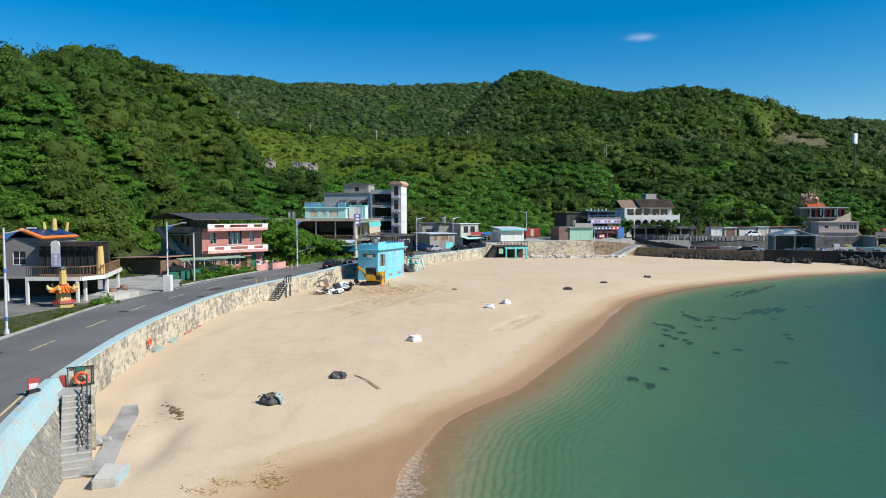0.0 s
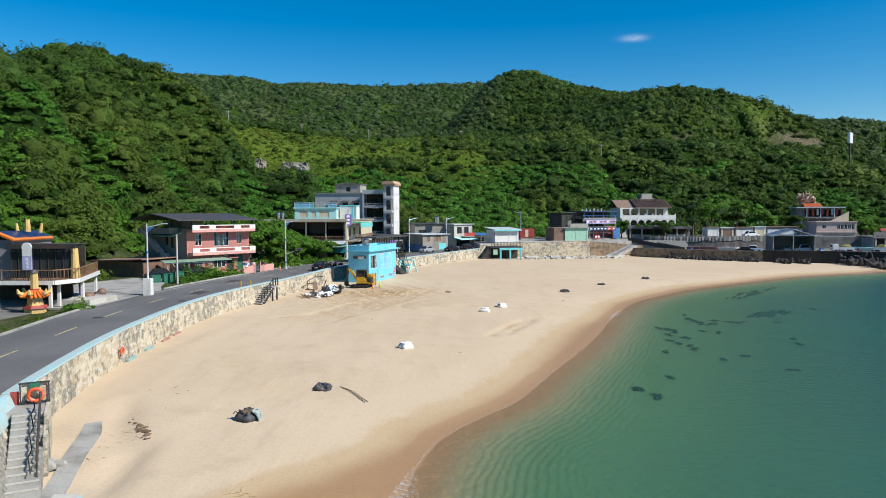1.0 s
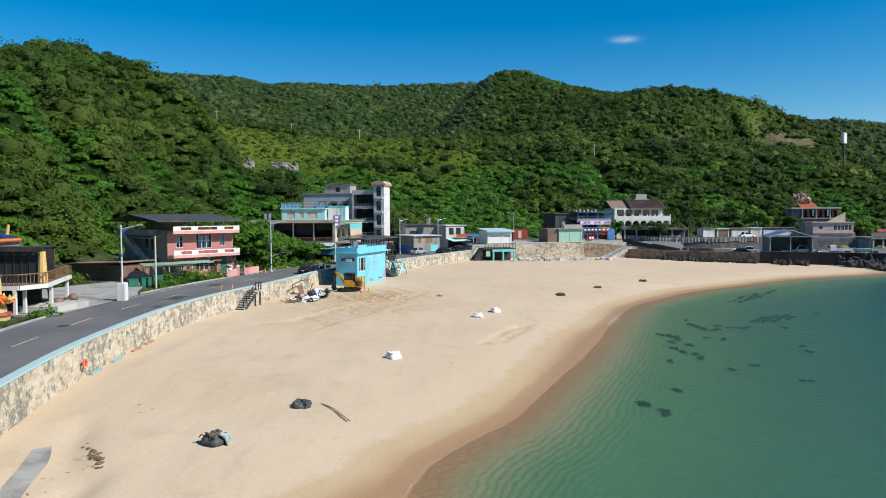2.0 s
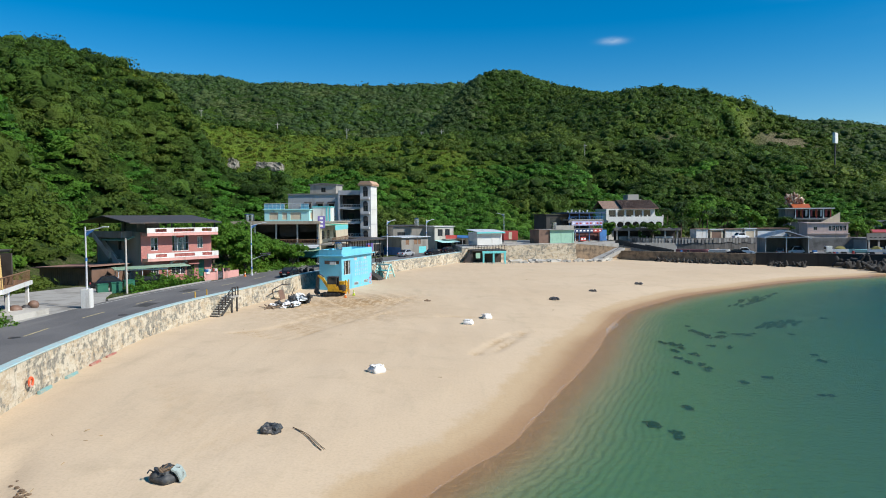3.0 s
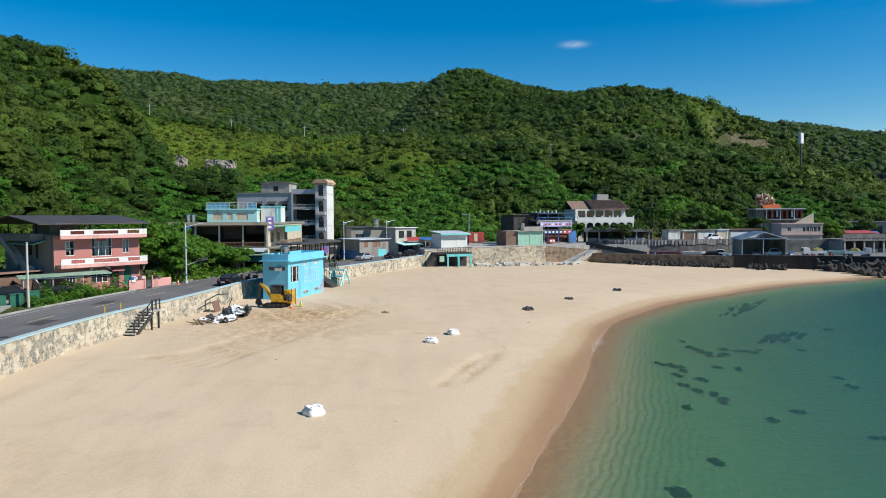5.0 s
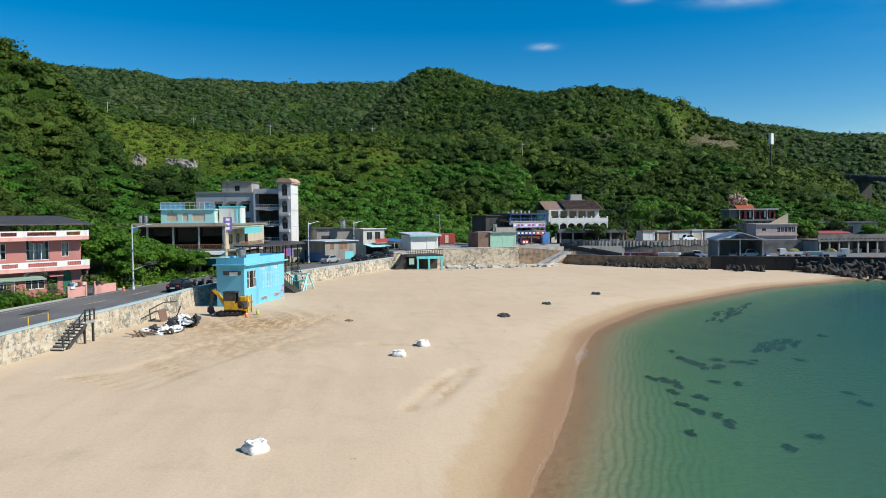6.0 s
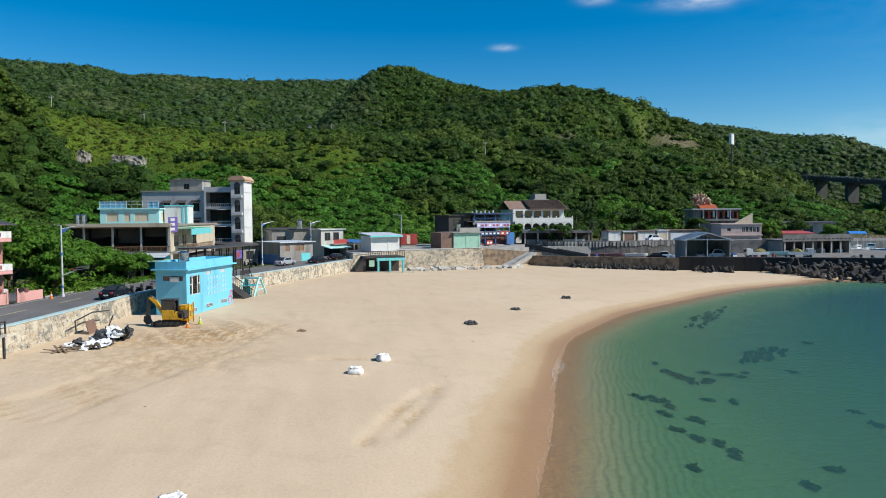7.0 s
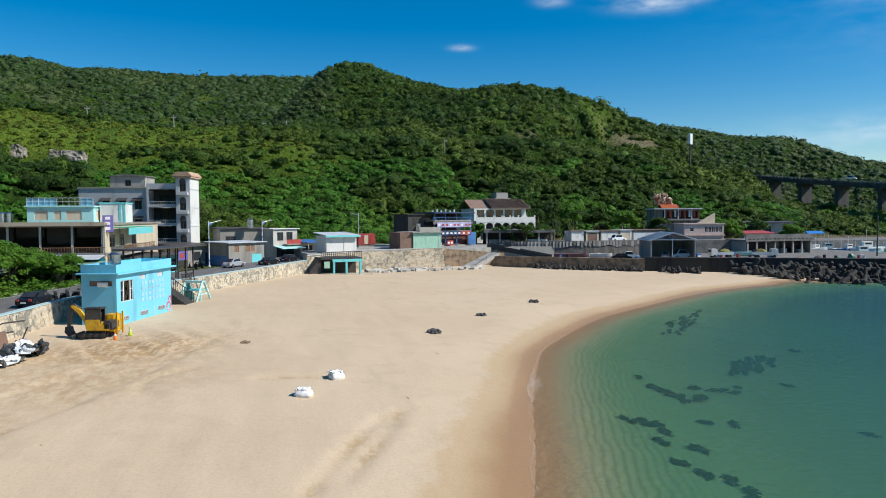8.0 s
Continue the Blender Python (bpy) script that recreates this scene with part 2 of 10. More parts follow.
def asphalt_material():
    m, nodes, links, bsdf = node_mat("worn_asphalt")
    patch = noise_node(nodes, links, 0.12, 5.0)
    tiny = noise_node(nodes, links, 14.0, 3.0)
    streaks = noise_node(nodes, links, 0.6, 4.0, stretch=(1.0, 0.12, 1.0))
    col = mixed(nodes, links, ramp(nodes, links, patch, 0.35, 0.7), (0.118, 0.116, 0.115), (0.165, 0.161, 0.156))
    col = mixed(nodes, links, ramp(nodes, links, streaks, 0.5, 0.8), col, (0.190, 0.184, 0.174))
    col = mixed(nodes, links, ramp(nodes, links, tiny, 0.3, 0.8), col, mixed(nodes, links, 0.35, col, (0.02, 0.02, 0.02)))
    links.new(col, bsdf.inputs["Base Color"])
    bsdf.inputs["Roughness"].default_value = 0.85
    bumped(nodes, links, bsdf, tiny, 0.3, 0.01)
    return m


def wash_material(name, lo, hi, pieces=""):
    """Cream wash flaking off grey stone or plaster in ragged patches that run on from piece to piece."""
    m, nodes, links, bsdf = node_mat(name)
    place = nodes.new("ShaderNodeNewGeometry").outputs["Position"]
    flake = noise_node(nodes, links, 1.5, 10.0, 0.72, place)
    broad = noise_node(nodes, links, 0.20, 3.0, vec=place)
    spot = noise_node(nodes, links, 6.5, 4.0, 0.65, place)
    run = noise_node(nodes, links, 1.5, 5.0, 0.6, place, (1, 1, 0.14))
    both = nodes.new("ShaderNodeMath")
    both.operation = "MULTIPLY_ADD"
    links.new(broad, both.inputs[0])
    both.inputs[1].default_value = 0.45
    links.new(flake, both.inputs[2])
    worn = both.outputs[0]
    cream = mixed(nodes, links, ramp(nodes, links, spot, 0.3, 0.7), (0.62, 0.56, 0.44), (0.50, 0.44, 0.335))
    if pieces:
        rnd = nodes.new("ShaderNodeObjectInfo").outputs["Random"] if pieces == "object" else nodes.new("ShaderNodeNewGeometry").outputs["Random Per Island"]
        shift = nodes.new("ShaderNodeMath")
        shift.operation = "MULTIPLY_ADD"
        links.new(rnd, shift.inputs[0])
        shift.inputs[1].default_value = 0.07
        links.new(worn, shift.inputs[2])
        worn = shift.outputs[0]
        cream = mixed(nodes, links, mixed(nodes, links, 0.22, (0, 0, 0), rnd), cream, (0.44, 0.36, 0.25))
    tan = noise_node(nodes, links, 0.9, 6.0, 0.65, place, (1, 1, 2.6))
    cream = mixed(nodes, links, ramp(nodes, links, tan, 0.44, 0.64), cream, (0.43, 0.345, 0.235))
    grey = mixed(nodes, links, ramp(nodes, links, spot, 0.3, 0.7), (0.34, 0.32, 0.265), (0.135, 0.125, 0.10))
    col = mixed(nodes, links, ramp(nodes, links, worn, lo, hi), cream, grey)
    col = mixed(nodes, links, ramp(nodes, links, run, 0.58, 0.74), col, mixed(nodes, links, 0.55, col, (0.08, 0.075, 0.06)))
    links.new(col, bsdf.inputs["Base Color"])
    bsdf.inputs["Roughness"].default_value = 0.92
    bumped(nodes, links, bsdf, flake, 0.8, 0.12)
    return m


def sand_material():
    m, nodes, links, bsdf = node_mat("beach_sand")
    at = nodes.new("ShaderNodeAttribute")
    at.attribute_name = "shore"
    shore = at.outputs["Fac"]

    def math_node(op, a, b):
        n = nodes.new("ShaderNodeMath")
        n.operation = op
        for k, v in enumerate((a, b)):
            if isinstance(v, (int, float)):
                n.inputs[k].default_value = v
            else:
                links.new(v, n.inputs[k])
        return n.outputs[0]

    broad = noise_node(nodes, links, 0.05, 4.0)
    mid = noise_node(nodes, links, 0.35, 5.0, 0.6)
    tiny = noise_node(nodes, links, 7.0, 4.0)
    tracks = noise_node(nodes, links, 0.55, 4.0, 0.6, stretch=(0.9, 0.16, 1.0))
    dry = mixed(nodes, links, ramp(nodes, links, broad, 0.35, 0.65), (0.578, 0.458, 0.318), (0.545, 0.424, 0.287))
    dry = mixed(nodes, links, ramp(nodes, links, mid, 0.50, 0.75), dry, (0.50, 0.395, 0.27))
    dry = mixed(nodes, links, ramp(nodes, links, tracks, 0.58, 0.78), dry, (0.495, 0.395, 0.27))
    worn = nodes.new("ShaderNodeAttribute")
    worn.attribute_name = "churn"
    clods = noise_node(nodes, links, 1.5, 6.0, 0.72, stretch=(1.0, 0.5, 1.0))
    dry = mixed(nodes, links, math_node("MULTIPLY", worn.outputs["Fac"], 0.55), dry, (0.530, 0.385, 0.220))
    dry = mixed(nodes, links, math_node("MULTIPLY", worn.outputs["Fac"], ramp(nodes, links, clods, 0.42, 0.56)), dry, (0.365, 0.235, 0.110))
    soak = nodes.new("ShaderNodeAttribute")
    soak.attribute_name = "soak"
    edge = math_node("ADD", soak.outputs["Fac"], math_node("MULTIPLY", math_node("SUBTRACT", mid, 0.5), 1.5))
    edge = math_node("ADD", edge, math_node("MULTIPLY", math_node("SUBTRACT", broad, 0.5), 2.6))
    damp = mixed(nodes, links, mid, (0.515, 0.385, 0.235), (0.475, 0.345, 0.205))
    wet = mixed(nodes, links, mid, (0.385, 0.232, 0.112), (0.345, 0.206, 0.098))
    blotch = noise_node(nodes, links, 0.9, 5.0, 0.65, stretch=(1.0, 0.6, 1.0))
    top = math_node("ADD", edge, math_node("MULTIPLY", math_node("SUBTRACT", blotch, 0.5), 2.2))
    col = mixed(nodes, links, ramp(nodes, links, top, 2.9, 4.1), damp, dry)
    col = mixed(nodes, links, ramp(nodes, links, edge, -0.1, 2.8), wet, col)
    col = mixed(nodes, links, math_node("MULTIPLY", math_node("SUBTRACT", 1.0, ramp(nodes, links, math_node("ADD", shore, math_node("MULTIPLY", math_node("SUBTRACT", blotch, 0.5), 0.8)), 1.1, 1.5)), 0.5), col, (0.345, 0.205, 0.105))
    # ripples under the water, parallel to the shore: darker bands of colour, no relief
    wob = math_node("ADD", math_node("MULTIPLY", shore, 14.0), math_node("MULTIPLY", noise_node(nodes, links, 0.2, 3.0, 0.6), 21.0))
    wave = math_node("SINE", wob, 0.0)
    zone = math_node("MULTIPLY", ramp(nodes, links, math_node("MULTIPLY", shore, -1.0), 1.6, 3.0), ramp(nodes, links, shore, -10.0, -4.0))
    rip = math_node("MULTIPLY", ramp(nodes, links, wave, -0.2, 0.9), zone)
    bed = mixed(nodes, links, mid, (0.43, 0.345, 0.205), (0.40, 0.315, 0.185))
    col = mixed(nodes, links, ramp(nodes, links, math_node("MULTIPLY", shore, -1.0), 0.6, 3.0), col, bed)
    col = mixed(nodes, links, math_node("MULTIPLY", rip, 0.5), col, (0.24, 0.175, 0.09))
    col = mixed(nodes, links, ramp(nodes, links, tiny, 0.4, 0.8), col, mixed(nodes, links, 0.14, col, (0.1, 0.08, 0.05)))
    links.new(col, bsdf.inputs["Base Color"])
    gl = nodes.new("ShaderNodeMapRange")
    gl.inputs["From Min"].default_value, gl.inputs["From Max"].default_value = 0.4, 3.0
    gl.inputs["To Min"].default_value, gl.inputs["To Max"].default_value = 0.45, 0.95
    links.new(edge, gl.inputs["Value"])
    links.new(gl.outputs[0], bsdf.inputs["Roughness"])
    bsdf.inputs["Specular IOR Level"].default_value = 0.3
    hgt = math_node("ADD", math_node("MULTIPLY", tiny, 0.12), math_node("ADD", math_node("MULTIPLY", mid, 0.7), math_node("MULTIPLY", tracks, 0.45)))
    bumped(nodes, links, bsdf, hgt, 0.24, 0.35)
    return m


def water_material():
    m, nodes, links, bsdf = node_mat("clear_sea_water")
    at = nodes.new("ShaderNodeAttribute")
    at.attribute_name = "deep"
    deep = at.outputs["Fac"]
    broad = noise_node(nodes, links, 0.03, 3.0)
    tint = mixed(nodes, links, ramp(nodes, links, deep, 0.25, 0.95), (0.058, 0.142, 0.098), (0.003, 0.050, 0.092))
    tint = mixed(nodes, links, ramp(nodes, links, broad, 0.35, 0.7), tint, mixed(nodes, links, 0.3, tint, (0.026, 0.16, 0.11)))
    links.new(tint, bsdf.inputs["Base Color"])
    bsdf.inputs["Roughness"].default_value = 0.5
    bsdf.inputs["Specular IOR Level"].default_value = 0.0
    clear = nodes.new("ShaderNodeBsdfTransparent")
    links.new(mixed(nodes, links, ramp(nodes, links, deep, 0.0, 0.35), (0.97, 0.98, 0.95), (0.56, 0.93, 0.78)), clear.inputs["Color"])
    body = nodes.new("ShaderNodeMixShader")
    links.new(deep, body.inputs[0])
    links.new(clear.outputs[0], body.inputs[1])
    links.new(bsdf.outputs[0], body.inputs[2])
    gloss = nodes.new("ShaderNodeBsdfGlossy")
    gloss.inputs["Roughness"].default_value = 0.08
    fres = nodes.new("ShaderNodeFresnel")
    fres.inputs["IOR"].default_value = 1.33
    w1 = noise_node(nodes, links, 1.3, 5.0, 0.6, stretch=(1.0, 1.6, 1.0))
    b = nodes.new("ShaderNodeBump")
    b.inputs["Strength"].default_value, b.inputs["Distance"].default_value = 0.6, 0.18
    links.new(w1, b.inputs["Height"])
    links.new(b.outputs[0], gloss.inputs["Normal"])
    links.new(b.outputs[0], fres.inputs["Normal"])
    top = nodes.new("ShaderNodeMixShader")
    soft = nodes.new("ShaderNodeMath")
    soft.operation = "MULTIPLY"
    soft.inputs[1].default_value = 0.4
    links.new(fres.outputs[0], soft.inputs[0])
    links.new(soft.outputs[0], top.inputs[0])
    links.new(body.outputs[0], top.inputs[1])
    links.new(gloss.outputs[0], top.inputs[2])
    links.new(top.outputs[0], nodes["Material Output"].inputs["Surface"])
    return m


def hill_material():
    m, nodes, links, bsdf = node_mat("hill_ground")
    at = nodes.new("ShaderNodeAttribute")
    at.attribute_name = "meadow"
    a, b = noise_node(nodes, links, 0.035, 4.0), noise_node(nodes, links, 0.8, 7.0, 0.72)
    wood = mixed(nodes, links, ramp(nodes, links, b, 0.35, 0.7), (0.012, 0.030, 0.006), (0.038, 0.080, 0.014))
    grass = mixed(nodes, links, ramp(nodes, links, b, 0.35, 0.7), (0.090, 0.155, 0.018), (0.155, 0.225, 0.028))
    col = mixed(nodes, links, at.outputs["Fac"], wood, mixed(nodes, links, ramp(nodes, links, a, 0.4, 0.7), grass, (0.05, 0.10, 0.018)))
    flat = nodes.new("ShaderNodeAttribute")
    flat.attribute_name = "village"
    col = mixed(nodes, links, flat.outputs["Fac"], col, mixed(nodes, links, ramp(nodes, links, b, 0.4, 0.65), (0.070, 0.110, 0.028), (0.15, 0.15, 0.08)))
    earth = nodes.new("ShaderNodeAttribute")
    earth.attribute_name = "bare"
    col = mixed(nodes, links, earth.outputs["Fac"], col, mixed(nodes, links, ramp(nodes, links, b, 0.35, 0.65), (0.11, 0.095, 0.05), (0.21, 0.185, 0.125)))
    links.new(col, bsdf.inputs["Base Color"])
    bsdf.inputs["Roughness"].default_value = 0.95
    bsdf.inputs["Specular IOR Level"].default_value = 0.05
    bumped(nodes, links, bsdf, b, 1.0, 1.6)
    return m


ASPHALT = asphalt_material()
STONE, STONE_JOINED = wash_material("sea_wall_stone", 0.69, 0.79, "object"), wash_material("sea_wall_stone_run", 0.74, 0.87, "island")
SAND, WATER, HILL = sand_material(), water_material(), hill_material()
FLAKED, FLAKED_GREY = wash_material("flaking_wash", 0.68, 0.79), wash_material("worn_grey_plaster", 0.55, 0.69)
MORTAR = surface("dark_mortar", (0.36, 0.32, 0.25), (0.13, 0.115, 0.09), 0.95, 1.2, 0.6, bump=0.5)

# ---- building helpers ----


def link_mesh(name, bm, material, smooth=False):
    me = bpy.data.meshes.new(name)
    bm.to_mesh(me)
    bm.free()
    if smooth:
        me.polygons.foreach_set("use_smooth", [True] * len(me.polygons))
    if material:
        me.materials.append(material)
    return me


def part(name, bm, material, parent, label="", smooth=False, m=None):
    """One mesh object under a thing or a part, in its parent's own axes."""
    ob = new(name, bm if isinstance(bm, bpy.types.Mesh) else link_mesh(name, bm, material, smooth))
    ob.parent = parent
    if m is not None:
        ob.matrix_basis = m
    return tagged(ob, label)


def thing(name, m, label, category, group="", kind=""):
    ob = new(name)
    ob.empty_display_size = 0.3
    ob.matrix_basis = m
    return tagged(ob, label, category, group, kind)


def solo(name, bm, material, label, category, group="", kind="", smooth=False, m=None):
    ob = new(name, link_mesh(name, bm, material, smooth))
    if m is not None:
        ob.matrix_basis = m
    return tagged(ob, label, category, group, kind)


def box(bm, x0, x1, y0, y1, z0, z1, bevel=0.0):
    vs = bmesh.ops.create_cube(bm, size=1.0)["verts"]
    for v in vs:
        v.co = Vector((x0 + (v.co.x + 0.5) * (x1 - x0), y0 + (v.co.y + 0.5) * (y1 - y0), z0 + (v.co.z + 0.5) * (z1 - z0)))
    if bevel:
        es = list({e for v in vs for e in v.link_edges})
        bmesh.ops.bevel(bm, geom=es, offset=bevel, segments=2, affect="EDGES")
    return bm


def boxes(*dims, bevel=0.0):
    bm = bmesh.new()
    for d in dims:
        box(bm, *d, bevel=bevel)
    return bm


def tube(bm, a, b, r0, r1=None, n=8):
    a, b = Vector(a), Vector(b)
    r1 = r0 if r1 is None else r1
    m = Matrix.Translation((a + b) / 2) @ (b - a).to_track_quat("Z", "Y").to_matrix().to_4x4()
    bmesh.ops.create_cone(bm, cap_ends=True, segments=n, radius1=r0, radius2=r1, depth=(b - a).length, matrix=m)
    return bm


def tubes(*rows, n=8):
    bm = bmesh.new()
    for r in rows:
        tube(bm, *r, n=n)
    return bm


def prism(bm, outline, z0, z1):
    """A slab of any outline, between two heights."""
    lo = [bm.verts.new((x, y, z0)) for x, y in outline]
    hi = [bm.verts.new((x, y, z1)) for x, y in outline]
    bm.faces.new(hi)
    bm.faces.new(lo[::-1])
    k = len(outline)
    for i in range(k):
        j = (i + 1) % k
        bm.faces.new((lo[i], lo[j], hi[j], hi[i]))
    bmesh.ops.recalc_face_normals(bm, faces=bm.faces[:])
    return bm


def extrude_profile(bm, pts, y0, y1):
    """A profile in x and z, drawn out along y."""
    a = [bm.verts.new((x, y0, z)) for x, z in pts]
    b = [bm.verts.new((x, y1, z)) for x, z in pts]
    bm.faces.new(a)
    bm.faces.new(b[::-1])
    k = len(pts)
    for i in range(k):
        j = (i + 1) % k
        bm.faces.new((a[j], a[i], b[i], b[j]))
    bmesh.ops.recalc_face_normals(bm, faces=bm.faces[:])
    return bm


def wall_panel(w, z0, z1, t, holes=()):
    """A wall from x 0 to w, y 0 (outer face) to t, with openings (x0, x1, z0, z1) that go through it."""
    bm = bmesh.new()
    xs = sorted({0.0, w, *(v for h in holes for v in h[:2])})
    zs = sorted({z0, z1, *(v for h in holes for v in h[2:])})

    def solid(i, j):
        if not (0 <= i < len(xs) - 1 and 0 <= j < len(zs) - 1):
            return False
        cx, cz = (xs[i] + xs[i + 1]) / 2, (zs[j] + zs[j + 1]) / 2
        return not any(h[0] < cx < h[1] and h[2] < cz < h[3] for h in holes)

    def quad(*p):
        bm.faces.new([bm.verts.new(q) for q in p])

    for i in range(len(xs) - 1):
        for j in range(len(zs) - 1):
            if not solid(i, j):
                continue
            a, b, c, d = xs[i], xs[i + 1], zs[j], zs[j + 1]
            quad((a, 0, c), (b, 0, c), (b, 0, d), (a, 0, d))
            quad((b, t, c), (a, t, c), (a, t, d), (b, t, d))
            if not solid(i - 1, j):
                quad((a, t, c), (a, 0, c), (a, 0, d), (a, t, d))
            if not solid(i + 1, j):
                quad((b, 0, c), (b, t, c), (b, t, d), (b, 0, d))
            if not solid(i, j - 1):
                quad((a, t, c), (b, t, c), (b, 0, c), (a, 0, c))
            if not solid(i, j + 1):
                quad((a, 0, d), (b, 0, d), (b, t, d), (a, t, d))
    bmesh.ops.remove_doubles(bm, verts=bm.verts[:], dist=0.001)
    return bm


def window(parent, h, t=0.2, bars=1, frame_mat=None, m=None, name="window", cross=0, pane=None):
    """A frame with its bars and a pane, set in an opening (x0, x1, z0, z1) of a wall t thick."""
    x0, x1, z0, z1 = h
    f, y0, y1 = 0.06, t * 0.3, t * 0.65
    rows = [(x0, x0 + f, y0, y1, z0, z1), (x1 - f, x1, y0, y1, z0, z1), (x0 + f, x1 - f, y0, y1, z0, z0 + f), (x0 + f, x1 - f, y0, y1, z1 - f, z1)]
    for k in range(bars):
        c = x0 + (x1 - x0) * (k + 1) / (bars + 1)
        rows.append((c - 0.03, c + 0.03, y0, y1, z0 + f, z1 - f))
    for k in range(cross):
        c = z0 + (z1 - z0) * (k + 1) / (cross + 1)
        rows.append((x0 + f, x1 - f, y0 + 0.005, y1 - 0.005, c - 0.025, c + 0.025))
    fr = part(name, boxes(*rows), frame_mat or WHITE, parent, m=m)
    part("pane", boxes((x0 + f * 0.5, x1 - f * 0.5, (y0 + y1) / 2 - 0.01, (y0 + y1) / 2 + 0.01, z0 + f * 0.5, z1 - f * 0.5)), pane or GLASS, fr)
    return fr


def between(a, b, z=0.0):
    """The axes of a front that runs from a to b: x along it, y inwards."""
    return pose(a[0], a[1], z, 0, 0, math.degrees(math.atan2(b[1] - a[1], b[0] - a[0])))


def span(a, b):
    return math.hypot(b[0] - a[0], b[1] - a[1])


def mesh_from_arrays(name, verts, faces, material, kind_size=4):
    """A mesh from arrays of places and of equally sized faces."""
    me = bpy.data.meshes.new(name)
    verts, faces = np.asarray(verts, np.float32), np.asarray(faces, np.int32)
    me.vertices.add(len(verts))
    me.vertices.foreach_set("co", verts.ravel())
    me.loops.add(faces.size)
    me.loops.foreach_set("vertex_index", faces.ravel())
    me.polygons.add(len(faces))
    me.polygons.foreach_set("loop_start", np.arange(0, faces.size, kind_size, dtype=np.int32))
    me.update(calc_edges=True)
    me.validate()
    if material:
        me.materials.append(material)
    return me


def grid_mesh(name, xs, ys, z, material, attributes=None, smooth=True):
    nx, ny = len(xs), len(ys)
    X, Y = np.meshgrid(xs, ys, indexing="ij")
    i = np.arange(nx * ny).reshape(nx, ny)
    faces = np.stack([i[:-1, :-1], i[1:, :-1], i[1:, 1:], i[:-1, 1:]], -1).reshape(-1, 4)
    me = mesh_from_arrays(name, np.stack([X, Y, z], -1).reshape(-1, 3), faces, material)
    for key, values in (attributes or {}).items():
        me.attributes.new(key, "FLOAT", "POINT").data.foreach_set("value", np.asarray(values, np.float32).ravel())
    if smooth:
        me.polygons.foreach_set("use_smooth", np.ones(len(me.polygons), bool))
    return me


def along(poly, x, y):
    """Distance to a line of points (positive on its left), and where along it, in points."""
    best, side, place = np.full(np.shape(x), 1e9), np.ones(np.shape(x)), np.zeros(np.shape(x))
    for k in range(len(poly) - 1):
        (ax, ay), (bx, by) = poly[k], poly[k + 1]
        ux, uy = bx - ax, by - ay
        s = np.clip(((x - ax) * ux + (y - ay) * uy) / (ux * ux + uy * uy), 0, 1)
        dx, dy = x - ax - s * ux, y - ay - s * uy
        d = np.hypot(dx, dy)
        near = d < best - 1e-9
        best = np.where(near, d, best)
        side = np.where(near, np.where(ux * (y - ay) - uy * (x - ax) >= 0, 1, -1), side)
        place = np.where(near, k + s, place)
    return best * side, place


def curve_points(poly, step):
    """A smooth line through the given points, as points about a step apart, with their distance along it."""
    p = np.array(poly, float)
    ext = np.vstack([2 * p[0] - p[1], p, 2 * p[-1] - p[-2]])
    out = []
    for k in range(1, len(ext) - 2):
        n = max(2, int(np.linalg.norm(ext[k + 1] - ext[k]) / step))
        for u in np.arange(n) / n:
            a, b, c, d = ext[k - 1], ext[k], ext[k + 1], ext[k + 2]
            out.append(0.5 * (2 * b + (c - a) * u + (2 * a - 5 * b + 4 * c - d) * u**2 + (3 * b - a - 3 * c + d) * u**3))
    out.append(p[-1])
    return np.array(out)


def fbm(x, y, scale, octaves=4, seed=0.0):
    flat = [noise.fractal(Vector((a / scale + seed, b / scale - seed, seed)), 1.0, 2.0, octaves) for a, b in zip(np.ravel(x), np.ravel(y))]
    return np.array(flat).reshape(np.shape(x))


# ---- plan: the sea wall, the shore, the foot of the hills ----
SEA, ROAD_Z = 0.3, 3.2
WALL = [(-4.0, 3.0), (-9.5, 14.0), (-13.2, 21.5), (-16.2, 28.0), (-18.2, 33.5), (-20.0, 39.0), (-22.0, 48.5), (-23.2, 56.0), (-23.9, 64.0), (-24.3, 73.0), (-23.9, 81.0), (-22.6, 90.0), (-20.6, 99.0),
        (-18.9, 109.5), (-17.2, 120.5), (-13.5, 131.5), (-6.6, 146.0), (1.0, 160.0), (8.2, 173.5)]
SHORE = [(-21.0, -30.0), (-9.0, 5.0), (-4.0, 20.0), (-1.7, 31.0), (-0.9, 37.0), (0.4, 42.4), (2.6, 46.1), (5.3, 50.2), (8.0, 56.8), (10.8, 63.2), (13.4, 69.4), (15.5, 74.9), (17.2, 80.0), (19.6, 86.4), (22.3, 93.0), (24.8, 98.6), (28.2, 103.5), (36.6, 113.9), (42.2, 119.0), (49.1, 124.5),
         (56.8, 130.6), (64.0, 135.8), (72.0, 140.0), (82.0, 144.0), (95.0, 146.0), (160.0, 120.0), (320.0, 60.0)]
FOOT = [(-50, -60), (-50, 50), (-57, 105), (-60, 155), (-44, 203), (0, 220), (45, 238), (85, 243), (128, 264), (168, 274), (215, 272), (290, 262), (420, 240)]
RISE = [0, 20, 45, 80, 130, 200, 270, 380]
